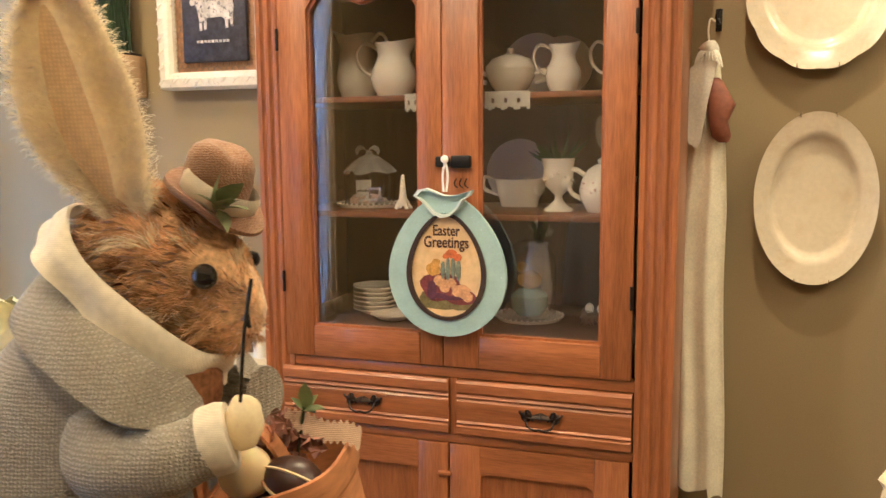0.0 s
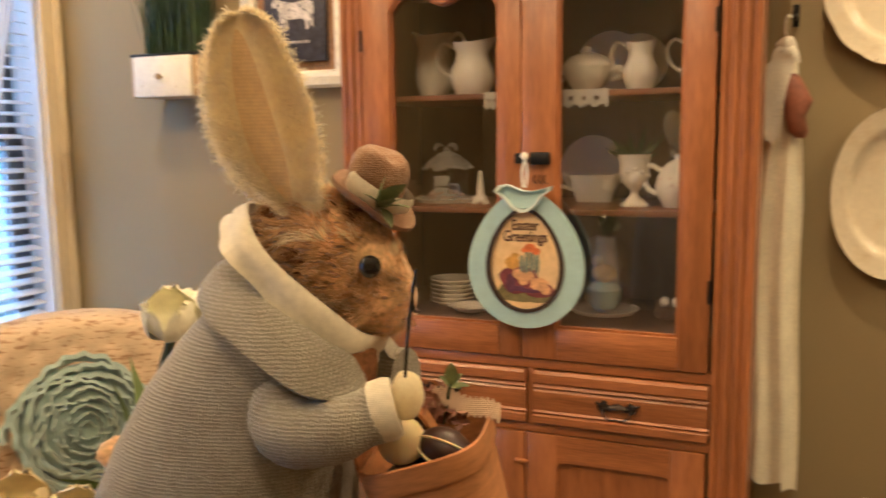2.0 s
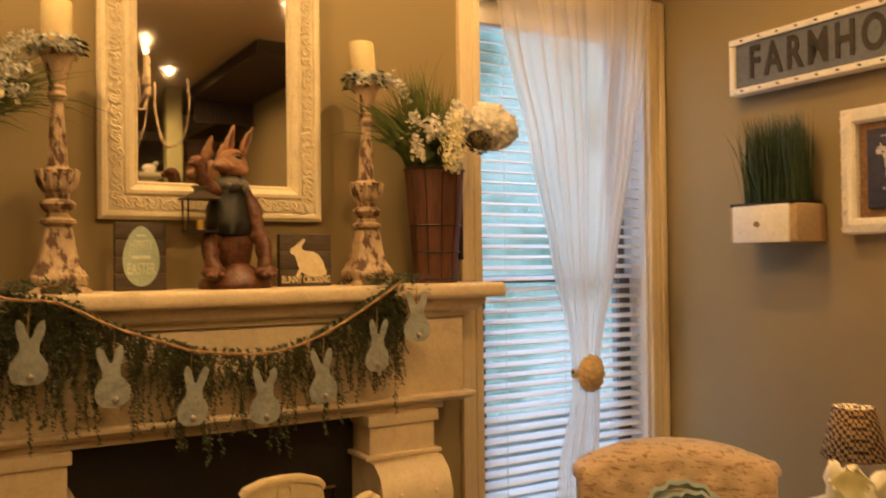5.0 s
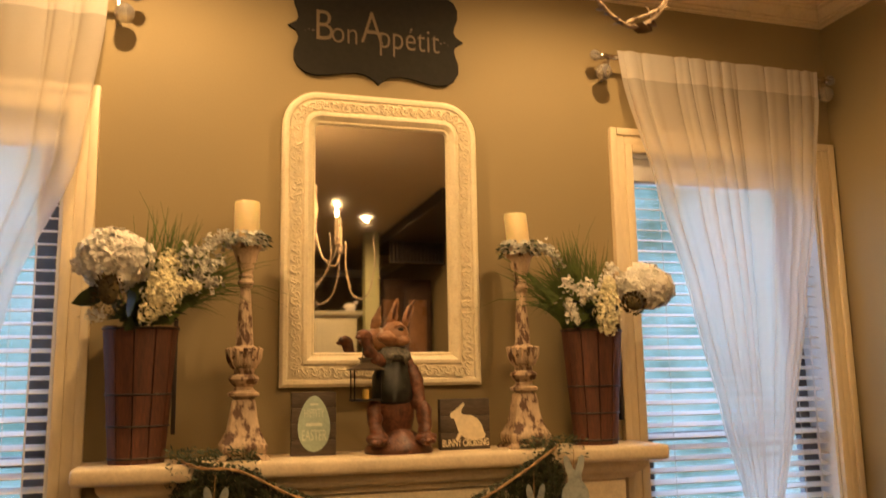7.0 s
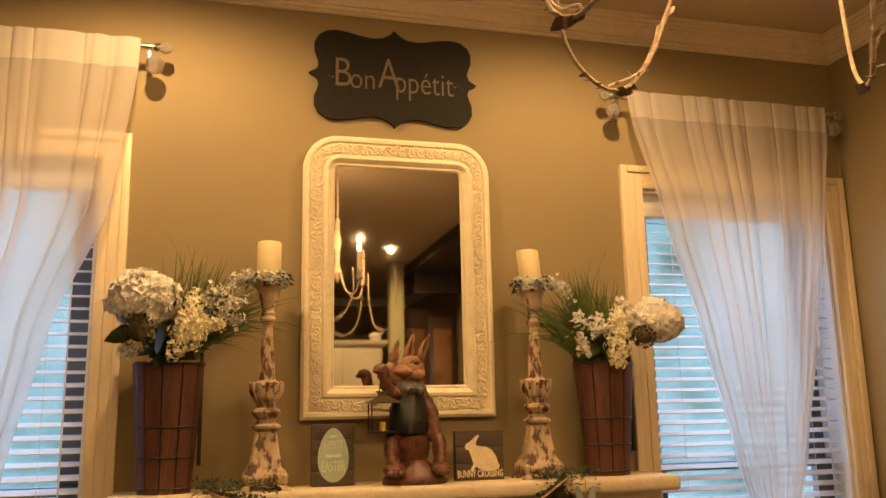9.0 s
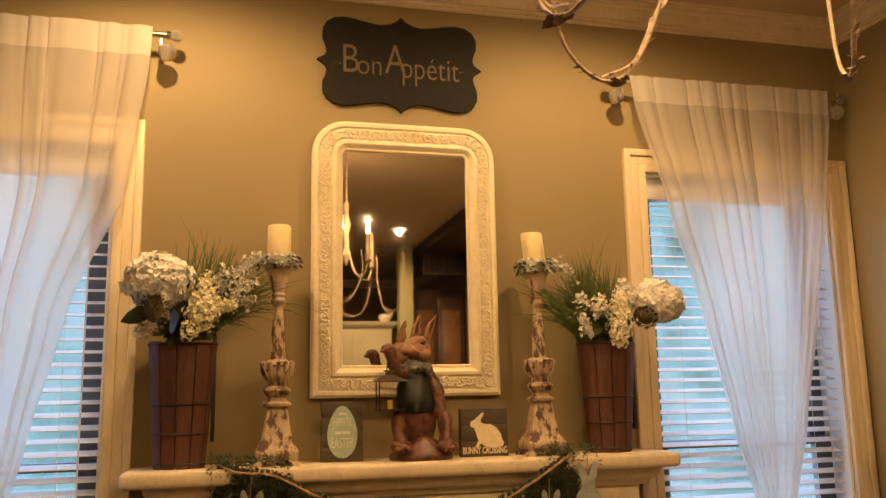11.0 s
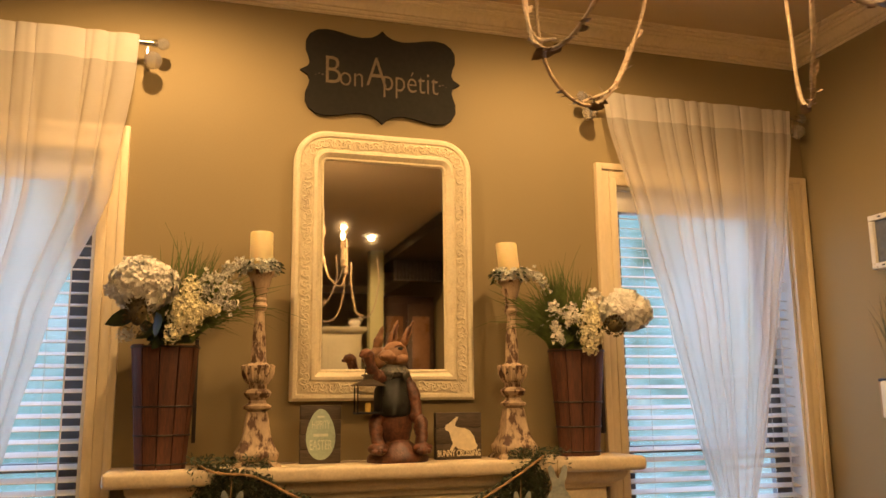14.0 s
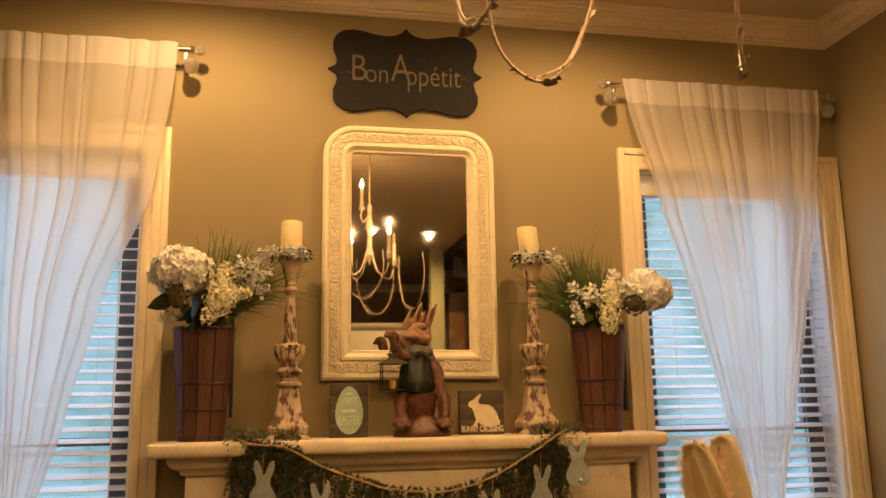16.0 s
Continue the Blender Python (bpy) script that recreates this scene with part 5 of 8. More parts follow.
for a, b in WIN:
    blind(a, b)
SHEER = sheer("white_voile", (0.86, 0.82, 0.76), 0.48)
HEM = sheer("white_voile_doubled", (0.86, 0.82, 0.76), 0.28)
GLASSB = mat("finial_glass", (0.9, 0.88, 0.84), 0.05, trans=0.85, vary=0.0, bump=0, rough_vary=0.02)
CHROME = mat("brushed_nickel", (0.6, 0.55, 0.47), 0.25, metal=1.0, vary=0.1, scale=30)


def curtain(x0, x1, xt, seed, zt):
    """A sheer panel from a rod pocket at x0..x1, drawn in by a holdback at xt and falling loose to the floor."""
    rng = random.Random(seed)
    ob = thing("curtain", (xt, -0.085, 0.0), label="white sheer curtain tied in at the middle", category="curtain", group="sheer curtains")
    ztie = 1.085
    ph = [rng.uniform(0, 6.28) for _ in range(6)]
    key = [(zt + 0.02, x0, x1), (zt - 0.09, x0 + 0.012, x1 - 0.004), (2.3, x0 + 0.125, x1 - 0.060), (1.9, xt - 0.250, xt + 0.245), (1.5, xt - 0.155, xt + 0.155), (1.2, xt - 0.075, xt + 0.075), (1.085, xt - 0.058, xt + 0.058),
           (0.98, xt - 0.07, xt + 0.062), (0.75, xt - 0.13, xt + 0.05), (0.4, xt - 0.17, xt + 0.07), (0.02, xt - 0.18, xt + 0.09)]
    def edge(z):
        for (za, la, ra), (zb, lb, rb) in zip(key, key[1:]):
            if za >= z >= zb:
                t = (za - z) / (za - zb)
                t = t * t * (3 - 2 * t) * 0.35 + t * 0.65
                return la + (lb - la) * t, ra + (rb - ra) * t
        return key[-1][1:]
    def rows_of(z0, z1, n, amp0):
        rows = []
        for j in range(n + 1):
            z = z0 + (z1 - z0) * j / n
            l, r = edge(z)
            row = []
            wid = r - l
            for i in range(281):
                u = i / 280
                amp = amp0 * (0.45 + 0.55 * min(1, (zt - z) / 0.5)) * min(1.0, 0.35 + wid)
                uu = u + 0.030 * math.sin(6.28 * u * 2 + ph[0]) + 0.016 * math.sin(6.28 * u * 5 + ph[5])
                y = amp * (1.25 * math.sin(6.28 * 10.5 * uu + ph[1] + 0.3 * math.sin(z * 2)) + 0.45 * math.sin(6.28 * 23 * uu + ph[2] + 0.4 * z) + 0.6 * math.sin(6.28 * 3 * uu + ph[3] + z))
                x = l + wid * min(1.0, max(0.0, u + (0.4 + 0.6 * min(1, (zt - z) / 0.4)) * (0.019 * math.sin(6.28 * 10.5 * uu + ph[1] + 1.3 + 0.3 * math.sin(z * 2)) + 0.008 * math.sin(6.28 * 23 * uu + ph[2] + 1.2 + 0.4 * z))))
                row.append((x - xt, y - 0.012, z))
            rows.append(row)
        return rows
    bm = B()
    loft(bm, rows_of(zt - 0.085, 0.02, 90, 0.013), closed=False, cap=False)
    part("panel", bm, SHEER, ob, angle=80)
    bm = B()
    loft(bm, rows_of(zt + 0.018, zt - 0.085, 10, 0.009), closed=False, cap=False)
    part("rod_pocket", bm, HEM, ob, angle=80)
    rod = thing("curtain_rod", ((x0 + x1) / 2, -0.075, zt), label="nickel curtain rod with glass ball finials", category="curtain rod", group="curtain rods")
    h = (x1 - x0) / 2
    part("rod", shift(lathe(B(), [(0.010, -h - 0.045), (0.010, h + 0.045)], 12), pose(0, 0, 0, 0, 90, 0)), CHROME, rod)
    for s in (-1, 1):
        part("collar", shift(lathe(B(), [(0.012, -0.008), (0.015, 0), (0.012, 0.008)], 14), pose(s * (h + 0.05), 0, 0, 0, 90, 0)), CHROME, rod)
        bm = B()
        for a in range(8):
            ball(bm, (s * (h + 0.075) + 0.012 * math.cos(a * 0.785), -0.002, 0.012 * math.sin(a * 0.785)), 0.010, 2)
        part("finial", bm, GLASSB, rod, "faceted glass finial")
        part("bracket", box(B(), s * (h + 0.025) - 0.007, s * (h + 0.025) + 0.007, -0.004, 0.071, -0.075, -0.012, 0.003), CHROME, rod)
        part("bracket_ball", ball(B(), (s * (h + 0.045), -0.004, -0.062), 0.030, 3), GLASSB, rod, "round glass ball")
    tie = thing("curtain_tieback", (xt, -0.11, ztie), label="tan fabric rosette holding the curtain", category="tieback", group="curtain tiebacks")
    bm = B()
    rose = mat("tan_rosette", (0.62, 0.45, 0.24), 0.8, vary=0.15, scale=40)
    for ring in range(4):
        n = 5 + 3 * ring
        for k in range(n):
            a = 6.28 * k / n + ring
            r = 0.010 + ring * 0.012
            ball(bm, (r * math.cos(a), -0.040 + ring * 0.009, r * 1.1 * math.sin(a)), 0.013 + 0.002 * ring, 2, (1, 0.55, 1.1), rough=0.15)
    part("rosette", bm, rose, tie)
    part("band", shift(lathe(B(), [(0.060, -0.016), (0.064, 0), (0.060, 0.016)], 24, squash=0.55, cap=False), pose(0, 0.02, 0)), rose, tie)
    part("wall_peg", tube(B(), [(-0.055, 0.025, 0.0), (-0.075, 0.0, 0.012)], 0.006, 6), IRON, tie)


curtain(-0.952, -0.070, -0.462, 1, 2.795)
curtain(-3.60, -2.66, -3.12, 2, 2.828)

# ---------- over and on the mantel ----------
bon = thing("plaque", (-1.812, -0.003, 2.815), label="black scalloped plaque lettered Bon Appetit", category="sign")
half = [(0, 1.0), (-0.06, 0.90), (-0.14, 0.83), (-0.26, 0.80), (-0.40, 0.83), (-0.55, 0.885), (-0.68, 0.91), (-0.80, 0.88), (-0.89, 0.78), (-0.935, 0.64), (-0.935, 0.45), (-0.90, 0.30), (-0.885, 0.19), (-0.91, 0.09), (-1.0, 0.0)]
q = half + [(x, -z) for x, z in half[-2::-1]]
outl = [(0.304 * x, 0.183 * z) for x, z in q + [(-x, z) for x, z in q[-2:0:-1]]]
part("board", prism(B(), outl, -0.012, 0.0), mat("black_plaque", (0.016, 0.014, 0.010), 0.75, vary=0.15, scale=8, bump=0.05, spec=0.25), bon, angle=20)
TANINK = mat("tan_lettering", (0.135, 0.098, 0.054), 0.6, vary=0.1)
for txt, x, z, sz, sq in (("B", -0.186, 0.004, 0.155, 0.8), ("on", -0.115, -0.012, 0.115, 0.8), ("A", -0.022, 0.012, 0.165, 0.72), ("pp\u00e9tit", 0.108, -0.012, 0.125, 0.74)):
    part("letters", shift(lettering(txt, sz, 0.001, sq, -0.0012), pose(x, -0.0125, z)), TANINK, bon, smooth=False)
bm = B()
for s in (-1, 1):
    for k in range(3):
        ball(bm, (s * (0.222 + 0.013 * k), -0.012, -0.012 + 0.004 * math.sin(k * 2)), 0.004 - 0.001 * k, 1, (1.4, 0.3, 0.8))
part("flourish", bm, mat("dim_flourish", (0.08, 0.06, 0.04), 0.6), bon)

# carved ornament of the mirror frame: leaf scrolls in the hollow
rng = random.Random(31)
bm, bd = B(), B()
mid = at(0, 0.046)
line = [Vector((x, -0.026, z)) for x, z in mid]
loop = line + [line[0]]
seg = []
for a, b in zip(loop, loop[1:]):
    n = max(1, int((b - a).length / 0.0165))
    for i in range(n):
        p = a + (b - a) * (i / n)
        seg.append((p, (b - a).normalized()))
for k, (p, d) in enumerate(seg):
    nrm = Vector((-d.z, 0, d.x))
    s = 1 if k % 2 else -1
    w = rng.uniform(0.010, 0.017)
    e = d * rng.uniform(0.7, 1.3)
    p = p + nrm * rng.uniform(-0.004, 0.004)
    ctrl = [p - e * 0.012, p - e * 0.002 + nrm * s * w, p + e * 0.012 + nrm * s * w * 0.6, p + e * 0.008 - nrm * s * w * 0.1, p + e * 0.001 + nrm * s * w * 0.3]
    tube(bm, [c + Vector((0, -0.004, 0)) for c in curve_pts(ctrl, 3)], [0.0036] * 6 + [0.003] * 4 + [0.0024] * 3, 5)
    for q_ in range(3):
        o_ = p + nrm * rng.uniform(-0.016, 0.016) + d * rng.uniform(-0.008, 0.008) + Vector((0, -0.003, 0))
        ball(bm, o_, rng.uniform(0.0030, 0.0056), 1, (rng.uniform(0.7, 1.6), 0.6, rng.uniform(0.7, 1.6)), rough=0.4)
part("carving", bm, CREAM, mframe)
mid = at(0, 0.1)
loop = [Vector((x, -0.023, z)) for x, z in mid]
loop.append(loop[0])
for a, b in zip(loop, loop[1:]):
    n = max(1, int((b - a).length / 0.010))
    for i in range(n):
        m_ = a + (b - a) * (i / n)
        box(bd, m_.x - 0.0026, m_.x + 0.0026, m_.y - 0.002, m_.y + 0.003, m_.z - 0.0026, m_.z + 0.0026)
part("beading", bd, CREAM, mframe, smooth=False)

MT = 1.432
STAVE = mat("red_brown_stave", (0.105, 0.036, 0.018), 0.65, vary=0.3, scale=9, fine=50, bump=0.3, stretch=(7, 7, 0.7), second=(0.045, 0.018, 0.012), mixlo=0.5, mixhi=0.8)
HOOP = mat("dark_hoop_wire", (0.05, 0.04, 0.035), 0.45, metal=0.7)


def bucket(x, y, rb, rt, h, label):
    ob = thing("wooden_bucket", (x, y, MT), label=label, category="bucket", group="flower buckets")
    n = 11
    for k in range(n):
        a0, a1 = 2 * math.pi * (k + 0.04) / n, 2 * math.pi * (k + 0.96) / n
        bm = B()
        rows = []
        dz = random.Random(k).uniform(-0.004, 0.004)
        for z, r in ((0.0, rb), (h * 0.5, (rb + rt) / 2), (h + dz, rt)):
            rows.append([(rr * math.cos(a), rr * 0.72 * math.sin(a), z) for rr, a in ((r, a0), (r * 1.006, (a0 + a1) / 2), (r, a1), (r - 0.010, a1), (r - 0.010, a0))])
        loft(bm, rows)
        part("stave", bm, STAVE, ob, angle=30)
    part("inside", lathe(B(), [(rb - 0.011, 0.004), (rt - 0.012, h - 0.03)], 20, squash=0.72), DARKWOOD, ob)
    for f in (0.04, 0.27, 0.50, 0.985):
        r = rb + (rt - rb) * f + 0.001
        part("hoop", tube(B(), [(r * math.cos(a), r * 0.72 * math.sin(a), h * f) for a in (2 * math.pi * i / 40 for i in range(41))], 0.0032, 6), HOOP, ob)
    part("handle_strap", box(B(), rt * 0.86, rt * 0.86 + 0.012, -0.012, 0.012, h * 0.2, h + 0.02, 0.002), HOOP, ob)
    return ob


bucket(-2.528, -0.125, 0.074, 0.102, 0.375, "tall red-brown stave bucket on the mantel")
bucket(-1.118, -0.125, 0.074, 0.104, 0.372, "red-brown stave bucket with white flowers")


def petals(name, col):
    return mat(name, col, 0.7, vary=0.12, scale=40, bump=0, spec=0.2)


HYD = petals("hydrangea_white", (0.84, 0.81, 0.72))
LILAC = petals("lilac_cream", (0.88, 0.82, 0.56))
SPRIG = petals("sprig_bluish_white", (0.66, 0.65, 0.57))
LEAF = mat("leaf_green", (0.032, 0.055, 0.020), 0.5, vary=0.3, scale=20, bump=0.1)
REED = mat("grass_green", (0.095, 0.135, 0.032), 0.55, vary=0.3, scale=20, bump=0)


def floret(bm, p, nrm, r, rng, cup=0.3, k=4):
    """A small flower of k petals facing nrm."""
    nrm = nrm.normalized()
    a = nrm.orthogonal().normalized()
    b = nrm.cross(a)
    t0 = rng.uniform(0, 6.28)
    c = bm.verts.new(p)
    for i in range(k):
        t = t0 + 6.283 * i / k
        d, s = math.cos(t) * a + math.sin(t) * b, -math.sin(t) * a + math.cos(t) * b
        v1 = bm.verts.new(p + d * r * 0.6 + s * r * 0.45 + nrm * r * cup)
        v2 = bm.verts.new(p + d * r * 1.05 + nrm * r * cup * rng.uniform(0.4, 1.6))
        v3 = bm.verts.new(p + d * r * 0.6 - s * r * 0.45 + nrm * r * cup)
        bm.faces.new((c, v1, v2, v3))


def leaf_shape(bm, p, d, size, rng, wide=0.42, curl=0.2):
    d = d.normalized()
    s = d.cross(Vector((rng.uniform(-1, 1), rng.uniform(-1, 1), 1))).normalized()
    up = s.cross(d)
    prev = None
    for t, w in ((0, 0.06), (0.2, 0.75), (0.45, 1.0), (0.75, 0.65), (1.0, 0.03)):
        m = p + d * size * t - up * size * curl * t * t
        row = [bm.verts.new(m + s * size * wide * 0.5 * w + up * size * 0.06 * w), bm.verts.new(m), bm.verts.new(m - s * size * wide * 0.5 * w + up * size * 0.06 * w)]
        if prev:
            bm.faces.new((prev[0], row[0], row[1], prev[1]))
            bm.faces.new((prev[1], row[1], row[2], prev[2]))
        prev = row


def bouquet(x, y, z, s, seed, label):
    """Flowers that lean outwards: s = -1 to the left, 1 to the right."""
    rng = random.Random(seed)
    ob = thing("flower_arrangement", (x, y, z), label=label, category="flowers", group="flower arrangements")
    V = Vector
    hc = V((0.165, -0.075, 0.135)) if s > 0 else V((-0.070, -0.075, 0.172))
    bm = B()
    R = 0.080 if s > 0 else 0.090
    for k in range(430):
        d = V((rng.gauss(0, 1), rng.gauss(0, 1), rng.gauss(0, 1))).normalized()
        lump = 1 + 0.10 * noise.noise(d * 2.6)
        floret(bm, hc + V((d.x * R * 1.10, d.y * R * 0.95, d.z * R * 0.84)) * rng.uniform(0.86, 1.03) * lump, d + V((rng.gauss(0, 0.25), rng.gauss(0, 0.25), rng.gauss(0, 0.25))), rng.uniform(0.015, 0.025), rng, 0.25)
    ball(bm, hc, R * 0.80, 2)
    part("hydrangea", bm, HYD, ob, "white hydrangea head", smooth=False)
    # cream panicles: a plume of tiny flowers along each line
    plumes = [((0.010, -0.10, 0.115), (0.0, -0.12, -0.005), 0.046), ((0.020, -0.10, 0.15), (0.012, -0.11, 0.09), 0.026)] if s > 0 else [
        ((0.075, -0.09, 0.185), (0.020, -0.12, 0.005), 0.044), ((0.045, -0.11, 0.10), (0.148, -0.115, 0.095), 0.024), ((0.06, -0.11, 0.12), (0.065, -0.125, 0.04), 0.050)]
    bm = B()
    for a, b, wide in plumes:
        a, b = V(a), V(b)
        for k in range(330):
            t = rng.random()
            d = V((rng.gauss(0, 1), rng.gauss(-0.3, 1), rng.gauss(0, 1))).normalized()
            p = a.lerp(b, t) + d * wide * (0.45 + 0.75 * math.sin(math.pi * (0.12 + 0.8 * t))) * rng.uniform(0.55, 1.0) * 0.85
            floret(bm, p, d, rng.uniform(0.005, 0.0085), rng, 0.5)
    part("lilac", bm, LILAC, ob, "creamy yellow lilac cluster", smooth=False)
    # loose sprays of small white blossom
    sprays = [(0.045, 0.20), (0.070, 0.155), (0.020, 0.165), (-0.055, 0.140), (-0.075, 0.115), (-0.120, 0.085), (-0.130, 0.150), (-0.105, 0.045), (-0.030, 0.115)] if s > 0 else [
        (0.125, 0.205), (0.165, 0.215), (0.185, 0.165), (0.160, 0.130), (0.205, 0.120), (0.115, 0.165), (-0.125, 0.015), (0.215, 0.185)]
    bm = B()
    for sx, sz in sprays:
        b = V((sx, -0.085 + rng.uniform(-0.02, 0.02), sz))
        a = b * 0.25
        for k in range(44):
            t = 1 - abs(rng.gauss(0, 0.14))
            p = a.lerp(b, t) + V((rng.gauss(0, 0.011), rng.gauss(0, 0.011), rng.gauss(0, 0.011)))
            floret(bm, p, V((rng.gauss(0, 1), rng.gauss(-0.6, 1), rng.gauss(0.2, 1))), rng.uniform(0.005, 0.0095), rng, 0.4)
    part("sprig", bm, SPRIG if s < 0 else HYD, ob, "small white blossom sprigs", smooth=False)
    bm = B()
    for k in range(430):
        a = V((rng.uniform(-0.06, 0.05) - s * 0.03, rng.uniform(-0.05, 0.03), 0.0))
        side = -s
        h = rng.uniform(0.15, 0.30)
        lean = rng.uniform(0.0, 1.0) * side + rng.gauss(0, 0.22)
        droop = rng.uniform(0.35, 1.15) if abs(lean) > 0.45 else rng.uniform(0.1, 0.5)
        pts_ = [a + V((lean * h * t * 0.95, -0.12 * h * t + rng.gauss(0, 0.002), h * (1.25 * t - droop * t * t))) for t in (0, 0.25, 0.5, 0.75, 1)]
        w = V((0, 1, 0)).cross(pts_[1] - pts_[0]).normalized() * 0.0026
        va = [bm.verts.new(p + w * f) for p, f in zip(pts_, (1, 1, 0.9, 0.6, 0.1))]
        vb = [bm.verts.new(p - w * f) for p, f in zip(pts_, (1, 1, 0.9, 0.6, 0.1))]
        for i in range(4):
            bm.faces.new((va[i], va[i + 1], vb[i + 1], vb[i]))
    for k in range(4):
        a = V((-s * 0.08, -0.03, 0.02))
        pts_ = [a + V((-s * (-0.10 + 0.06 * k) * t * t, 0, (0.36 - 0.03 * k) * t)) for t in (0, 0.3, 0.6, 0.85, 1)]
        for i in range(4):
            w = 0.0028 * (1 - 0.24 * i)
            bm.faces.new([bm.verts.new(c) for c in (pts_[i] + V((w, 0, 0)), pts_[i + 1] + V((w * 0.76, 0, 0)), pts_[i + 1] - V((w * 0.76, 0, 0)), pts_[i] - V((w, 0, 0)))])
    part("grass_tuft", bm, REED, ob, "arching green grass", smooth=False)
    bm = B()
    for k in range(34):
        d = V((rng.gauss(0, 1) - s * 0.3, rng.gauss(-0.4, 0.5), rng.gauss(0.4, 0.5)))
        leaf_shape(bm, V((rng.uniform(-0.06, 0.06), -0.04, rng.uniform(0, 0.07))), d, rng.uniform(0.04, 0.08), rng, 0.5)
    if s < 0:
        leaf_shape(bm, V((-0.085, -0.09, 0.075)), V((-1, -0.2, -0.25)), 0.095, rng, 0.72, 0.12)
        leaf_shape(bm, V((-0.03, -0.10, 0.085)), V((0.1, -0.3, -0.8)), 0.085, rng, 0.7, 0.1)
    part("foliage", bm, LEAF, ob, "broad green leaves")
    bm = B()
    cone = V((0.100, -0.115, 0.078)) if s > 0 else V((-0.080, -0.130, 0.085))
    for k in range(260):
        d = V((rng.gauss(0, 1), rng.gauss(0, 1), rng.gauss(0, 1))).normalized()
        p = cone + V((d.x * 0.034, d.y * 0.030, d.z * (0.032 if s > 0 else 0.055))) * (1 - (0.25 * d.z if s < 0 else 0))
        leaf_shape(bm, p, d + V((0, 0, 0.8)), 0.012, rng, 0.5)
    ball(bm, cone, 0.028, 2, (1, 0.9, 0.9 if s > 0 else 1.6))
    part("seed_head", bm, mat("mossy_seed_head", (0.085, 0.062, 0.022), 0.9, vary=0.3, scale=60), ob, "mossy brown seed head")
    bm = B()
    for k in range(7):
        tube(bm, curve_pts([(rng.uniform(-0.02, 0.02), 0, -0.20), (rng.uniform(-0.03, 0.03), -0.01, 0.0), hc * (0.5 + 0.06 * k)], 4), 0.0025, 5)
    part("stem", bm, LEAF, ob)


bouquet(-2.528, -0.125, MT + 0.385, -1, 41, "white hydrangea and cream lilac arrangement with grass")
bouquet(-1.118, -0.125, MT + 0.372, 1, 42, "white hydrangea arrangement with cream blossom sprigs")

CHIPPY = mat("chippy_cream_wood", (0.52, 0.385, 0.245), 0.65, vary=0.18, scale=14, fine=90, bump=0.35, second=(0.10, 0.05, 0.028), mixlo=0.50, mixhi=0.58, stretch=(1, 1, 0.45))
WAX = mat("ivory_wax", (0.80, 0.66, 0.36), 0.5, vary=0.03, bump=0.03)
WAX.node_tree.nodes["Principled BSDF"].inputs["Subsurface Weight"].default_value = 0.3
WAX.node_tree.nodes["Principled BSDF"].inputs["Subsurface Radius"].default_value = (0.02, 0.012, 0.005)


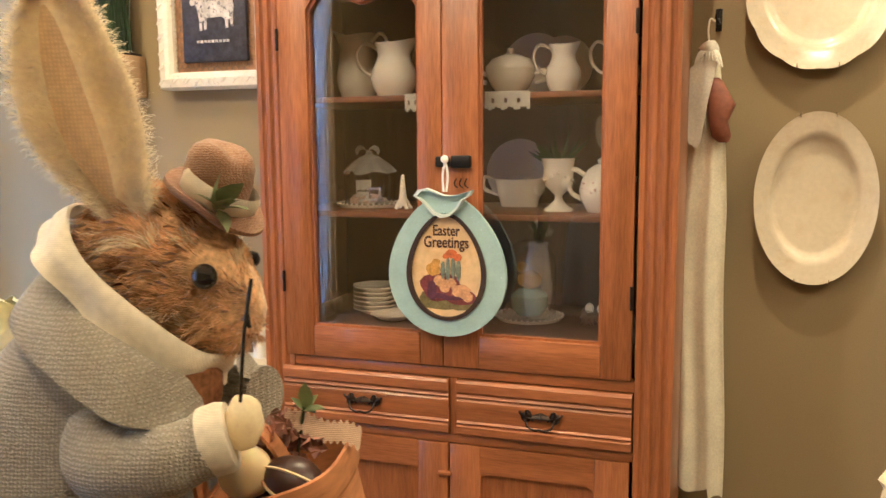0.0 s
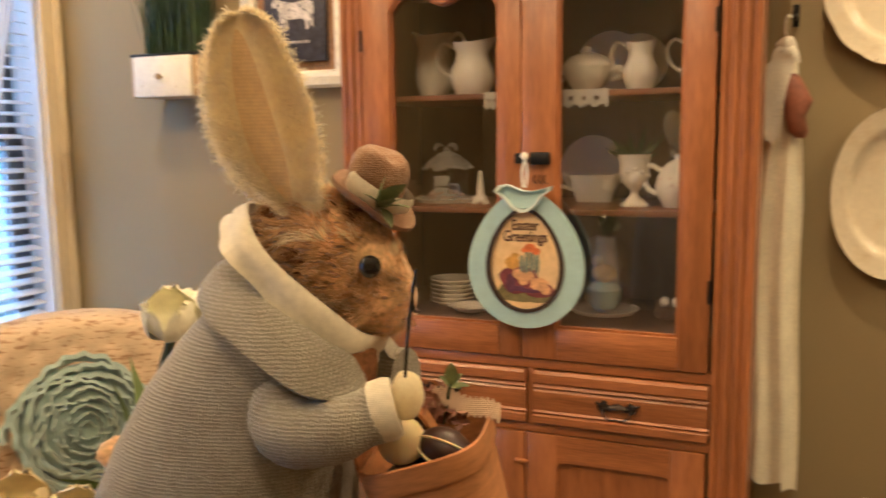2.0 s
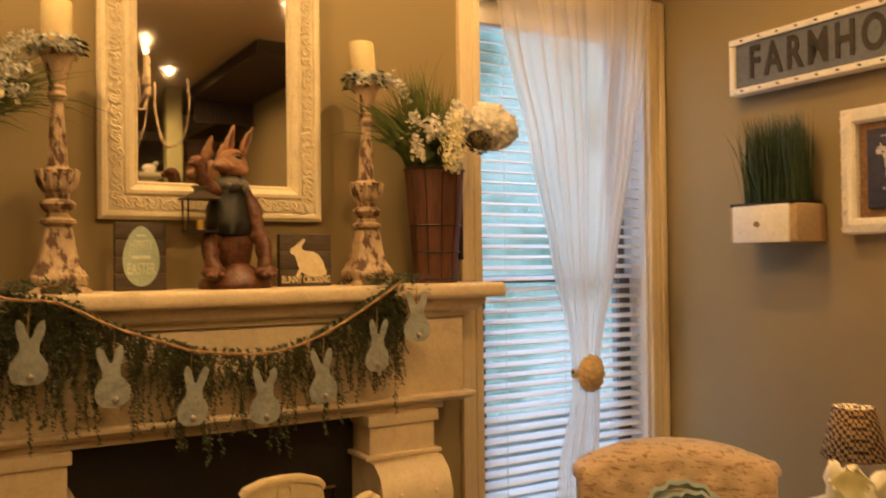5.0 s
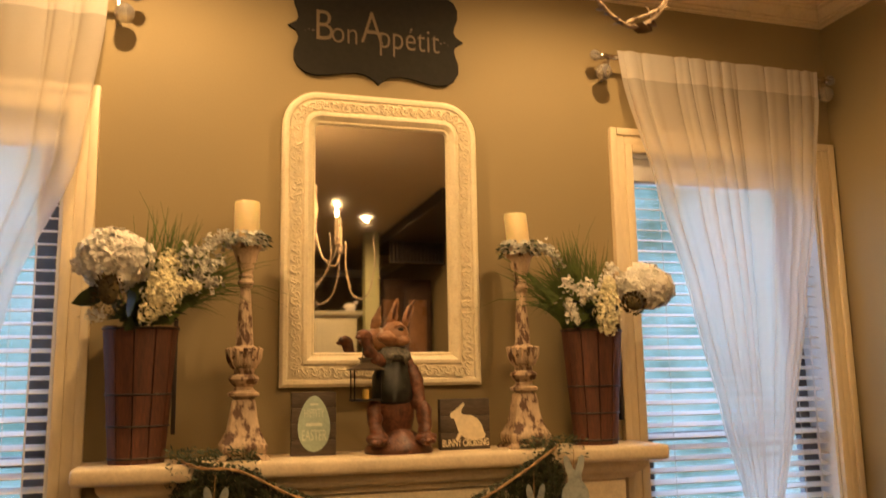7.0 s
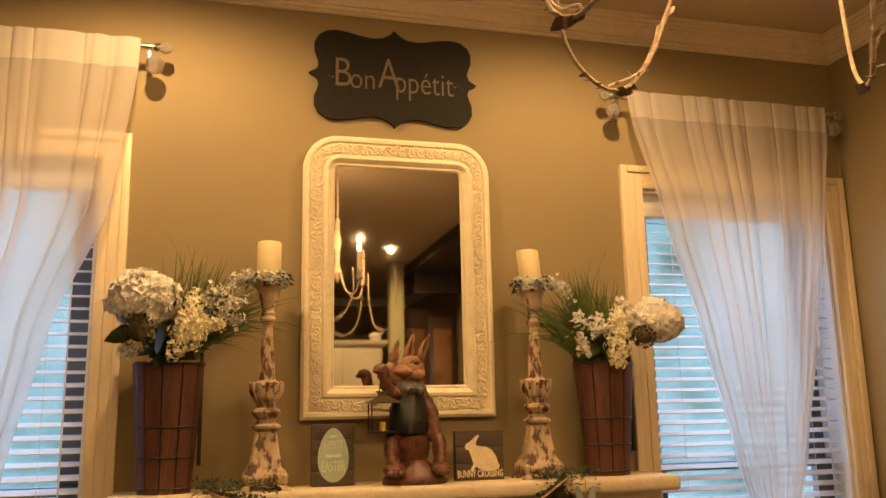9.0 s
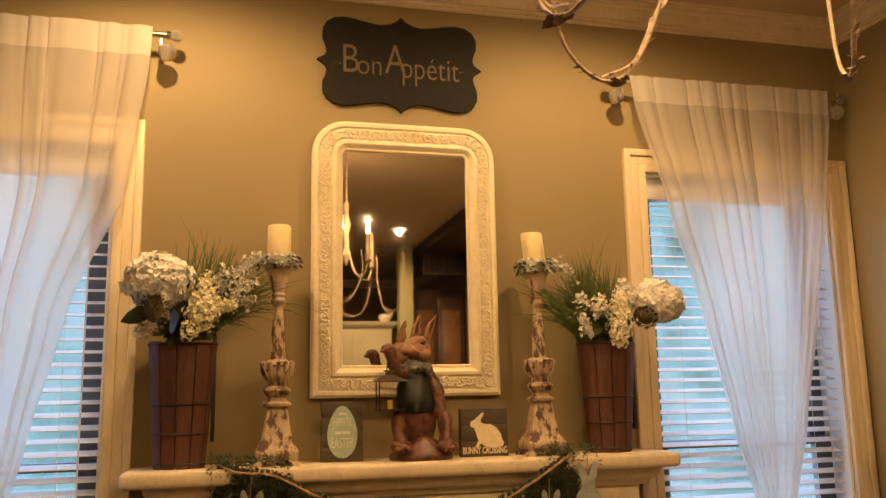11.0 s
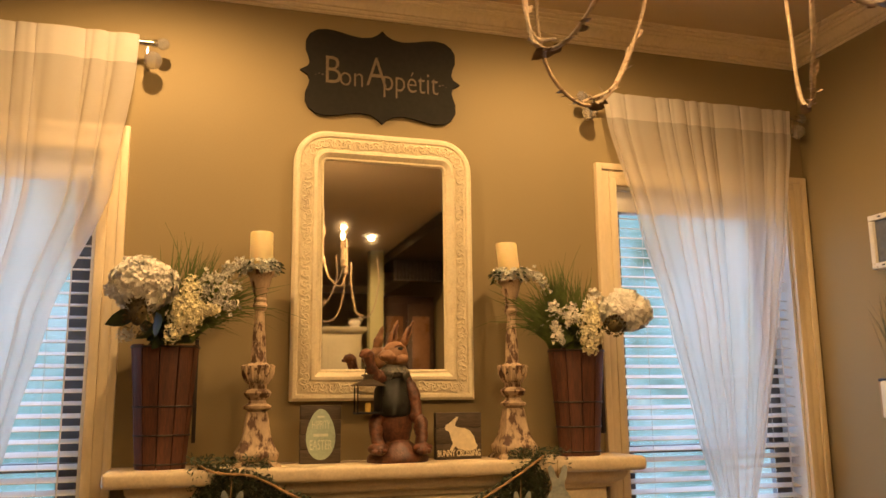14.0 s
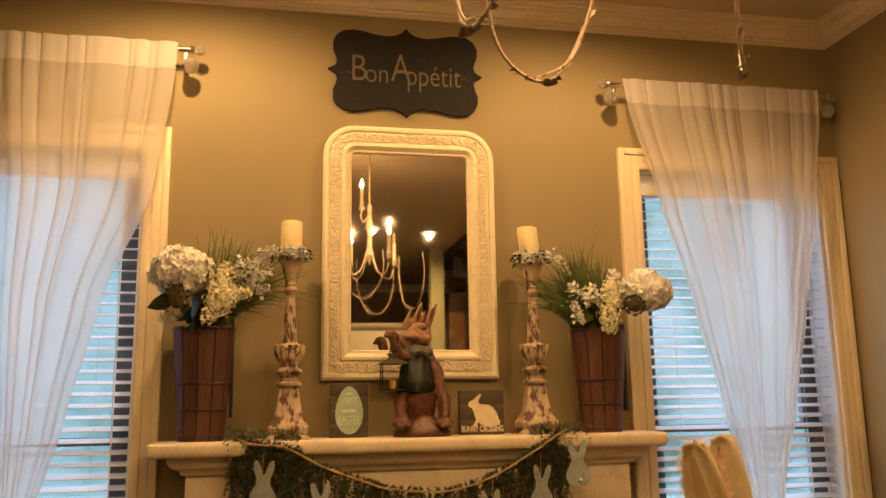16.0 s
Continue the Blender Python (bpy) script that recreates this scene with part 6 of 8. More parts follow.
def candlestick(x, y, seed):
    ob = thing("candlestick", (x, y, MT), label="tall chippy cream turned candlestick", category="candlestick", group="mantel candlesticks")
    bm = B()
    sq = [(0.062, 0.018), (0.066, 0.030), (0.066, 0.042), (0.060, 0.050), (0.046, 0.080), (0.038, 0.120), (0.033, 0.160), (0.030, 0.168)]
    rows = []
    for r, z in sq:
        rows.append([(r * cx, r * cy * 0.9, z) for cx, cy in ((-1, -0.86), (-0.86, -1), (0.86, -1), (1, -0.86), (1, 0.86), (0.86, 1), (-0.86, 1), (-1, 0.86))])
    loft(bm, rows)
    part("pedestal", bm, CHIPPY, ob, angle=35)
    for a in range(4):
        sx, sy = (1, 1, -1, -1)[a], (1, -1, 1, -1)[a]
        bm = B()
        rows = [[(sx * (0.040 + o) + w * cx, sy * (0.036 + o * 0.6) + w * cy, z) for cx, cy in ((-1, -1), (1, -1), (1, 1), (-1, 1))] for o, w, z in ((0.022, 0.013, 0.0), (0.018, 0.013, 0.008), (0.006, 0.014, 0.016), (0.004, 0.016, 0.020))]
        loft(bm, rows)
        part("foot", bm, CHIPPY, ob)
    pr = [(0.026, 0.166), (0.030, 0.172), (0.044, 0.178), (0.045, 0.186), (0.030, 0.194), (0.026, 0.204), (0.038, 0.214), (0.044, 0.226), (0.040, 0.234), (0.028, 0.240), (0.030, 0.256), (0.040, 0.266), (0.043, 0.280), (0.038, 0.296),
          (0.044, 0.304), (0.040, 0.312), (0.026, 0.322), (0.024, 0.34), (0.021, 0.40), (0.016, 0.46), (0.014, 0.488), (0.020, 0.494), (0.024, 0.506), (0.019, 0.516), (0.022, 0.524), (0.018, 0.532), (0.024, 0.552), (0.032, 0.580), (0.036, 0.598), (0.044, 0.608), (0.044, 0.620), (0.036, 0.622)]
    part("shaft", lathe(B(), pr, 26), CHIPPY, ob, angle=35)
    bm = B()
    for k in range(12):
        a = 6.283 * k / 12
        tube(bm, curve_pts([(0.030 * math.cos(a), 0.030 * math.sin(a), 0.258), (0.044 * math.cos(a), 0.044 * math.sin(a), 0.285), (0.046 * math.cos(a), 0.046 * math.sin(a), 0.306), (0.050 * math.cos(a), 0.050 * math.sin(a), 0.314)], 3), 0.007, 5)
    part("carved_leaves", bm, CHIPPY, ob)
    can = thing("pillar_candle", (x, y, MT + 0.622), label="ivory pillar candle on a candlestick", category="candle", group="pillar candles")
    tilt = 0.02 if seed % 2 else -0.03
    bm = lathe(B(), [(0.036, 0.0), (0.0375, 0.003), (0.0375, 0.122), (0.035, 0.126), (0.030, 0.124), (0.0, 0.121)], 28, cap=False)
    for v in bm.verts:
        v.co.x -= v.co.z * (0.10 if seed % 2 else 0.0)
    part("wax", bm, WAX, can)
    part("wick", tube(B(), [(0, 0, 0.12), (0.001, 0, 0.132)], 0.001, 5), IRON, can)
    ring = thing("candle_ring", (x, y, MT + 0.624), label="pale blue blossom ring round a candle", category="candle ring", group="candle rings")
    rng = random.Random(seed)
    bm, bl = B(), B()
    for k in range(260):
        a = rng.uniform(0, 6.28)
        r = rng.uniform(0.042, 0.062)
        p = Vector((r * math.cos(a), r * math.sin(a), rng.uniform(-0.012, 0.026)))
        floret(bm, p, Vector((math.cos(a), math.sin(a), rng.uniform(-0.3, 1.2))), rng.uniform(0.006, 0.010), rng, 0.4)
        if k % 4 == 0:
            leaf_shape(bl, p, Vector((math.cos(a), math.sin(a), rng.uniform(-0.6, 0.4))), 0.022, rng, 0.5)
    sd = 1 if seed % 2 else -1
    for k in range(90):
        t = rng.random()
        p = Vector((sd * (0.05 + 0.09 * t), -0.03 + rng.gauss(0, 0.012), 0.01 - 0.06 * t * t + rng.gauss(0, 0.012)))
        floret(bm, p, Vector((rng.gauss(0, 1), -1, rng.gauss(0.3, 1))), rng.uniform(0.006, 0.010), rng, 0.4)
    part("blossoms", bm, SPRIG, ring, smooth=False)
    part("leaves", bl, LEAF, ring)


candlestick(-2.243, -0.14, 50)
candlestick(-1.372, -0.14, 51)

# wooden block signs
PLANKD = mat("weathered_plank", (0.085, 0.062, 0.042), 0.75, vary=0.3, scale=7, fine=50, bump=0.3, stretch=(0.8, 6, 7))
eb = thing("block_sign", (-2.038, -0.115, MT), label="dark plank block with a mint egg lettered EASTER", category="sign", group="block signs")
for k in range(4):
    part("plank", box(B(), -0.066, 0.066, -0.014, 0.014, 0.0465 * k + 0.0005, 0.0465 * k + 0.046, 0.002), PLANKD, eb)
MINT = mat("mint_chalk_paint", (0.40, 0.50, 0.40), 0.8, vary=0.12, scale=20, fine=120, bump=0.15, second=(0.22, 0.26, 0.20), mixlo=0.62, mixhi=0.8)
e_ = part("egg_shape", prism(B(), egg(0, 0.012, 0.047, 0.162), -0.0165, -0.0142), MINT, eb, "mint green egg")
PALE = mat("pale_lettering", (0.66, 0.70, 0.56), 0.8)
part("letters", shift(lettering("EASTER", 0.044, 0.001, 0.50), pose(0, -0.0170, 0.058)), PALE, e_, smooth=False)
part("letters", shift(lettering("HIPPITY", 0.038, 0.001, 0.46), pose(0, -0.0170, 0.122)), PALE, e_, smooth=False)
bm = B()
box(bm, -0.024, 0.024, -0.0172, -0.0166, 0.086, 0.095)
box(bm, -0.012, 0.012, -0.0172, -0.0166, 0.146, 0.152)
part("writing_bars", bm, PALE, e_, smooth=False)

bb = thing("block_sign", (-1.568, -0.115, MT), label="dark plank block with cream rabbit lettered BUNNY CROSSING", category="sign", group="block signs")
for k in range(3):
    part("plank", box(B(), -0.081, 0.081, -0.014, 0.014, 0.052 * k + 0.0005, 0.052 * k + 0.0515, 0.002), PLANKD, bb)
CREAMP = mat("cream_stencil", (0.72, 0.62, 0.42), 0.75, vary=0.08, scale=30)
rab = [(-0.050, 0.104), (-0.046, 0.114), (-0.034, 0.120), (-0.022, 0.130), (-0.006, 0.143), (-0.002, 0.138), (-0.012, 0.122), (-0.014, 0.112), (-0.004, 0.106), (0.020, 0.104), (0.040, 0.094), (0.054, 0.074), (0.060, 0.052), (0.066, 0.046),
       (0.062, 0.034), (0.040, 0.030), (0.016, 0.030), (-0.004, 0.036), (-0.014, 0.044), (-0.022, 0.030), (-0.034, 0.030), (-0.022, 0.052), (-0.030, 0.076), (-0.036, 0.094), (-0.046, 0.096)]
part("rabbit_shape", prism(B(), rab, -0.0162, -0.0142), CREAMP, bb, smooth=False)
part("letters", shift(lettering("BUNNY CROSSING", 0.030, 0.001, 0.60, 0.0006), pose(0, -0.0165, 0.020)), CREAMP, bb, smooth=False)

# carved rabbit figure with a lantern
CARVED = mat("carved_brown_resin", (0.17, 0.066, 0.034), 0.38, vary=0.35, scale=16, fine=110, bump=0.6, second=(0.055, 0.022, 0.014), mixlo=0.44, mixhi=0.66, dist=0.004)
VEST = mat("dark_green_vest", (0.020, 0.022, 0.017), 0.45, vary=0.3, scale=30, second=(0.08, 0.07, 0.05), mixlo=0.6, mixhi=0.8)
FACE = mat("tan_resin", (0.34, 0.175, 0.088), 0.42, vary=0.25, scale=20, bump=0.3, second=(0.19, 0.085, 0.04), mixlo=0.52, mixhi=0.75)
SCARF = mat("grey_scarf", (0.14, 0.125, 0.09), 0.5, vary=0.4, scale=40, second=(0.03, 0.03, 0.025), mixlo=0.45, mixhi=0.6)
bm = B()


def rings(bm, spec, mi, n=20):
    """Stacked ellipses: centre x, y, z, half sizes across and deep."""
    loft(bm, [[(cx + a * math.cos(t), cy + b * math.sin(t), cz) for t in (2 * math.pi * i / n for i in range(n))] for cx, cy, cz, a, b in spec], mi)


# rocky base, fur skirt, vest, scarf
rings(bm, [(0, -0.01, 0.0, 0.102, 0.074), (0, -0.01, 0.012, 0.104, 0.077), (0, -0.01, 0.026, 0.096, 0.070), (0.0, -0.01, 0.044, 0.070, 0.056), (-0.002, -0.008, 0.062, 0.045, 0.044), (-0.002, -0.006, 0.075, 0.03, 0.034)], 0, 36)
rings(bm, [(-0.004, 0, 0.05, 0.034, 0.036), (-0.008, 0, 0.075, 0.050, 0.044), (-0.008, 0, 0.11, 0.058, 0.050), (-0.010, 0, 0.14, 0.060, 0.050), (-0.012, 0, 0.165, 0.054, 0.046), (-0.014, 0, 0.19, 0.046, 0.04)], 0, 36)
rings(bm, [(-0.020, -0.004, 0.146, 0.054, 0.050), (-0.020, -0.006, 0.153, 0.062, 0.058), (-0.021, -0.006, 0.19, 0.062, 0.058), (-0.021, -0.006, 0.23, 0.057, 0.052), (-0.016, -0.004, 0.262, 0.048, 0.042), (-0.014, 0, 0.290, 0.036, 0.034)], 1, 30)
rings(bm, [(-0.012, -0.006, 0.270, 0.044, 0.042), (-0.012, -0.008, 0.282, 0.052, 0.048), (-0.012, -0.008, 0.298, 0.050, 0.046), (-0.012, -0.006, 0.314, 0.036, 0.036)], 3, 30)
for sx in (-1, 1):
    tube(bm, curve_pts([(-0.012 + sx * 0.004, -0.052, 0.292), (-0.012 + sx * 0.022, -0.060, 0.284), (-0.012 + sx * 0.030, -0.056, 0.266)], 5), [0.006] * 4 + [0.009] * 4 + [0.007] * 3, 8, 3)
# head turned three quarters, with cheek, muzzle and brow
ball(bm, (-0.010, -0.008, 0.352), 0.043, 3, (1.0, 0.90, 0.98), 2)
ball(bm, (-0.036, -0.026, 0.344), 0.027, 3, (1.25, 0.95, 0.80), 2)
ball(bm, (-0.058, -0.036, 0.343), 0.0105, 2, (0.9, 1, 0.8), 2)
ball(bm, (0.006, -0.034, 0.335), 0.020, 2, (1.2, 0.8, 1.0), 2)
ball(bm, (0.000, -0.042, 0.368), 0.007, 2, (1.3, 0.7, 0.9), 1)
tube(bm, curve_pts([(-0.018, -0.042, 0.374), (0.000, -0.046, 0.380), (0.016, -0.038, 0.372)], 4), 0.0045, 7, 2)
for bx, by, tx, tz in ((-0.020, 0.000, 0.004, 0.468), (0.022, 0.004, 0.058, 0.462)):
    tube(bm, curve_pts([(bx, by, 0.378), (bx + 0.22 * (tx - bx), by, 0.402), (bx + 0.55 * (tx - bx), by, 0.432), (tx, by, tz)], 5), [0.010, 0.012, 0.014, 0.016, 0.017, 0.0175, 0.018, 0.018, 0.017, 0.016, 0.014, 0.012, 0.009, 0.007, 0.005, 0.002], 12, 2, flat=0.6)
    tube(bm, curve_pts([(bx + 0.2 * (tx - bx), by - 0.010, 0.400), (bx + 0.5 * (tx - bx), by - 0.012, 0.430), (bx + 0.86 * (tx - bx), by - 0.008, 0.455)], 4), [0.004, 0.006, 0.007, 0.008, 0.008, 0.007, 0.006, 0.004, 0.002], 8, 0, flat=0.5)
# raised arm with the lantern, and resting arm
tube(bm, curve_pts([(-0.050, -0.015, 0.270), (-0.078, -0.028, 0.282), (-0.096, -0.036, 0.305), (-0.104, -0.038, 0.338)], 6), [0.024] * 7 + [0.021] * 6 + [0.018] * 6, 14, 0)
ball(bm, (-0.110, -0.040, 0.348), 0.021, 3, (1.15, 0.9, 0.85), 0)
ball(bm, (-0.128, -0.046, 0.343), 0.010, 2, (1.2, 0.9, 0.8), 0)
tube(bm, curve_pts([(0.024, -0.006, 0.276), (0.042, -0.014, 0.240), (0.054, -0.024, 0.200), (0.058, -0.032, 0.155)], 6), [0.020] * 5 + [0.023] * 7 + [0.020] * 7, 14, 0)
ball(bm, (0.060, -0.036, 0.150), 0.018, 3, (0.9, 0.9, 1.3), 0)
for sx, kx in ((-1, -0.080), (1, 0.068)):
    tube(bm, curve_pts([(0.55 * kx, -0.012, 0.150), (kx, -0.036, 0.135), (kx * 1.02, -0.052, 0.090), (kx * 0.95, -0.066, 0.055)], 6), [0.021] * 6 + [0.023] * 7 + [0.019] * 6, 14, 0)
    ball(bm, (kx * 1.0, -0.072, 0.046), 0.026, 3, (1.25, 1.1, 0.75), 0)
    for toe in (-1, 0, 1):
        ball(bm, (kx + toe * 0.016, -0.094, 0.038), 0.0115, 2, (0.9, 1.3, 0.8), 0)
# chiselled surface
bm.normal_update()
for v in bm.verts:
    f = 0.0050 * noise.noise(v.co * 50) + 0.0032 * noise.noise(Vector((v.co.x * 210, v.co.y * 210, v.co.z * 45)))
    v.co += v.normal * f
rs = part("rabbit_statue", bm, [CARVED, VEST, FACE, SCARF], label="brown carved standing rabbit statue in a dark vest", angle=60)
rs.matrix_world = pose(-1.785, -0.135, MT)
tagged(rs, category="statue")
lan = thing("lantern", (-1.893, -0.178, MT + 0.160), label="small black wire lantern with a yellow candle", category="lantern")
bm = B()
for sx in (-1, 1):
    for sy in (-1, 1):
        tube(bm, [(sx * 0.039, sy * 0.030, 0.0), (sx * 0.039, sy * 0.030, 0.088)], 0.0022, 5)
box(bm, -0.043, 0.043, -0.034, 0.034, -0.004, 0.002)
part("cage", bm, IRON, lan)
bm = B()
loft(bm, [[(sx * w, sy * w * 0.8, z) for sx, sy in ((-1, -1), (1, -1), (1, 1), (-1, 1))] for w, z in ((0.050, 0.086), (0.050, 0.089), (0.018, 0.106), (0.014, 0.108), (0.014, 0.118), (0.019, 0.119), (0.019, 0.123))])
part("roof", bm, mat("lantern_roof", (0.10, 0.075, 0.05), 0.45, metal=0.5), lan, smooth=False)
part("candle", lathe(B(), [(0.010, 0.002), (0.010, 0.030), (0.0, 0.030)], 14, cap=False), mat("yellow_wax", (0.75, 0.52, 0.12), 0.5), lan, "yellow candle")
part("bail", tube(B(), curve_pts([(-0.012, 0, 0.11), (-0.006, 0, 0.150), (0.002, 0, 0.160), (0.010, 0, 0.150), (0.012, 0, 0.11)], 5), 0.0018, 5), IRON, lan)

# ---------- bunny garland and greenery ----------
GALV = mat("galvanised_grey", (0.36, 0.40, 0.38), 0.55, metal=0.25, vary=0.2, scale=18, fine=90, bump=0.1, second=(0.52, 0.54, 0.48), mixlo=0.5, mixhi=0.8)
TWINE = mat("jute_twine", (0.40, 0.26, 0.13), 0.9, vary=0.2, scale=60, bump=0.3)
rope = [(-2.42, -0.20, 1.446), (-2.36, -0.252, 1.424), (-2.256, -0.256, 1.411), (-2.127, -0.258, 1.346), (-1.99, -0.258, 1.295), (-1.917, -0.258, 1.273), (-1.733, -0.258, 1.258), (-1.584, -0.258, 1.295), (-1.442, -0.258, 1.368), (-1.345, -0.254, 1.426), (-1.29, -0.21, 1.446)]
ban = thing("bunny_banner", (0, 0, 0), label="jute rope with seven grey metal bunny cut-outs", category="garland")
pts_ = curve_pts(rope, 8)
bm = B()
for ph in (0, math.pi):
    tube(bm, [p + Vector((0, -0.010 + 0.0018 * math.cos(i * 0.9 + ph), 0.0018 * math.sin(i * 0.9 + ph))) for i, p in enumerate(pts_)], 0.0030, 6)
part("rope", bm, TWINE, ban)
hb = [(0, 0), (-0.022, 0.003), (-0.037, 0.014), (-0.043, 0.032), (-0.040, 0.052), (-0.030, 0.068), (-0.022, 0.078), (-0.021, 0.094), (-0.023, 0.102), (-0.029, 0.118), (-0.033, 0.138), (-0.031, 0.152), (-0.024, 0.156), (-0.015, 0.146), (-0.008, 0.126), (-0.003, 0.112)]
bo = hb + [(-x, z) for x, z in hb[:0:-1]]
for k, (x, zt, zb) in enumerate(((-2.323, 1.38, 1.219), (-2.131, 1.308, 1.147), (-1.942, 1.239, 1.082), (-1.742, 1.224, 1.063), (-1.572, 1.26, 1.105), (-1.402, 1.338, 1.179), (-1.268, 1.422, 1.259))):
    sw = (0.05, -0.06, 0.08, 0.0, -0.07, 0.03, -0.02)[k]
    bm = prism(B(), bo, -0.0012, 0.0012)
    b_ = part("bunny", shift(bm, pose(x, -0.266 + 0.008 * (k % 2), zb, 3, math.degrees(sw), (k % 3 - 1) * 9)), GALV, ban, "grey metal bunny cut-out", smooth=False)
    part("pompom", shift(ball(B(), (0.004, -0.006, 0.020), 0.0085, 2, rough=0.3), pose(x, -0.266 + 0.008 * (k % 2), zb)), mat("pewter_bead", (0.45, 0.42, 0.36), 0.35, metal=0.6), b_, "round pewter tail")
    part("tie", tube(B(), [(x, -0.262, zb + 0.115), (x + 0.004, -0.258, min(1.43, zt + 0.03))], 0.0015, 5), TWINE, b_)
vine = thing("greenery_garland", (0, 0, 0), label="trailing fine-leaved green garland under the mantel shelf", category="garland")
rng = random.Random(77)
bm, bs = B(), B()
strands = []
for k in range(560):
    i = rng.randrange(2, len(pts_) - 4)
    p = pts_[i]
    edge_ = abs((p.x + 1.80) / 0.5)
    ln_ = rng.uniform(0.05, 0.13) + (0.20 * rng.random() if rng.random() < 0.35 else 0)
    if p.x < -2.18 or p.x > -1.38:
        ln_ += rng.uniform(0, 0.10)
    strands.append((p, ln_))
strands += [(Vector((-2.235, -0.25, 1.40)), 0.33), (Vector((-2.06, -0.25, 1.31)), 0.23), (Vector((-2.33, -0.25, 1.40)), 0.28), (Vector((-1.45, -0.25, 1.36)), 0.22), (Vector((-1.58, -0.25, 1.29)), 0.20), (Vector((-1.30, -0.25, 1.42)), 0.2)]
for p, ln_ in strands:
    dx, n = rng.uniform(-0.05, 0.05), max(4, int(ln_ / 0.007))
    path_ = [p + Vector((dx * t + 0.006 * math.sin(9 * t + p.x * 50), 0.012 + rng.uniform(-0.012, 0.012), 0.012 - ln_ * t)) for t in (i / n for i in range(n + 1))]
    for a, b in zip(path_, path_[1:]):
        for q in range(3):
            d = Vector((rng.gauss(0, 1), rng.gauss(-0.2, 0.7), rng.gauss(-0.5, 0.8)))
            d.normalize()
            s_ = d.orthogonal().normalized()
            l_ = rng.uniform(0.006, 0.013)
            w = l_ * 0.24
            o = a + (b - a) * rng.random()
            vs = [bm.verts.new(o), bm.verts.new(o + d * l_ * 0.5 + s_ * w), bm.verts.new(o + d * l_), bm.verts.new(o + d * l_ * 0.5 - s_ * w)]
            bm.faces.new(vs)
    tube(bs, path_[::3] if len(path_) > 6 else path_, 0.0009, 4)
for k in range(900):
    side = rng.random() < 0.5
    o = Vector((rng.uniform(-2.44, -2.20) if side else rng.uniform(-1.42, -1.22), rng.uniform(-0.262, -0.15), 1.436 + rng.uniform(0, 0.03)))
    if o.y < -0.245:
        o.z -= rng.uniform(0, 0.06)
    d = Vector((rng.gauss(0, 1), rng.gauss(-0.3, 0.6), rng.gauss(0.3, 0.6))).normalized()
    s_ = d.orthogonal().normalized()
    l_ = rng.uniform(0.008, 0.022)
    bm.faces.new([bm.verts.new(v) for v in (o, o + d * l_ * 0.5 + s_ * l_ * 0.16, o + d * l_, o + d * l_ * 0.5 - s_ * l_ * 0.16)])
part("foliage", bm, mat("garland_leaf", (0.040, 0.058, 0.022), 0.6, vary=0.4, scale=30, bump=0), vine, smooth=False)
part("stem", bs, mat("garland_twig", (0.07, 0.06, 0.03), 0.8), vine)

# ---------- dining table and what stands on it ----------
DARKTOP = mat("dark_table_wood", (0.09, 0.05, 0.03), 0.35, vary=0.25, scale=5, fine=40, bump=0.1, stretch=(1, 7, 1), coat=0.2)
tb = thing("dining_table", (-1.55, -1.72, 0), label="round dark wooden pedestal dining table", category="table")
part("tabletop", lathe(B(), [(0.0, 0.735), (0.60, 0.735), (0.625, 0.742), (0.63, 0.75), (0.622, 0.76), (0.0, 0.76)], 56, cap=False), DARKTOP, tb)
part("pedestal", lathe(B(), [(0.10, 0.10), (0.13, 0.14), (0.07, 0.24), (0.06, 0.40), (0.09, 0.55), (0.07, 0.66), (0.2, 0.70), (0.2, 0.735)], 28), DARKTOP, tb)
for k in range(4):
    a = math.pi / 4 + k * math.pi / 2
    d = Vector((math.cos(a), math.sin(a), 0))
    part("foot", tube(B(), curve_pts([d * 0.06 + Vector((0, 0, 0.16)), d * 0.22 + Vector((0, 0, 0.12)), d * 0.36 + Vector((0, 0, 0.03)), d * 0.40 + Vector((0, 0, 0.021))], 5), [0.045] * 8 + [0.03] * 8, 10, flat=0.7), DARKTOP, tb)

DS = 1.04             # the doll's size
RAB = pose(-1.718, -2.172, 1.319, 0, 0, -77.28) @ Matrix.Scale(DS, 4)   # local x: where the doll faces; -y: its near side
TABLE_V = (0.76 - 1.319) / DS
FURT = mat("tan_mohair", (0.76, 0.48, 0.22), 0.95, vary=0.3, scale=45, fine=260, bump=0.5, second=(0.26, 0.12, 0.045), mixlo=0.56, mixhi=0.72, sheen=0.5, spec=0.1, dist=0.003)
FURC = mat("cream_mohair", (0.96, 0.85, 0.60), 0.95, vary=0.08, scale=40, fine=260, bump=0.3, second=(0.70, 0.50, 0.28), mixlo=0.62, mixhi=0.9, sheen=0.5, spec=0.1, dist=0.003)
BURLAP = cloth("ear_burlap", (0.95, 0.74, 0.42), 800, 0.5, lo=0.86, warp=1.5)
KNIT = cloth("grey_green_knit", (0.42, 0.385, 0.305), 820, 0.8, dist=0.0014, lo=0.74, warp=3.6, second=(0.33, 0.29, 0.22))
LINEN = cloth("cream_linen", (0.80, 0.72, 0.55), 1800, 0.2, lo=0.85)
FELT = cloth("brown_woven_hat", (0.42, 0.22, 0.11), 1300, 0.8, lo=0.70, warp=5.0, second=(0.60, 0.40, 0.24))


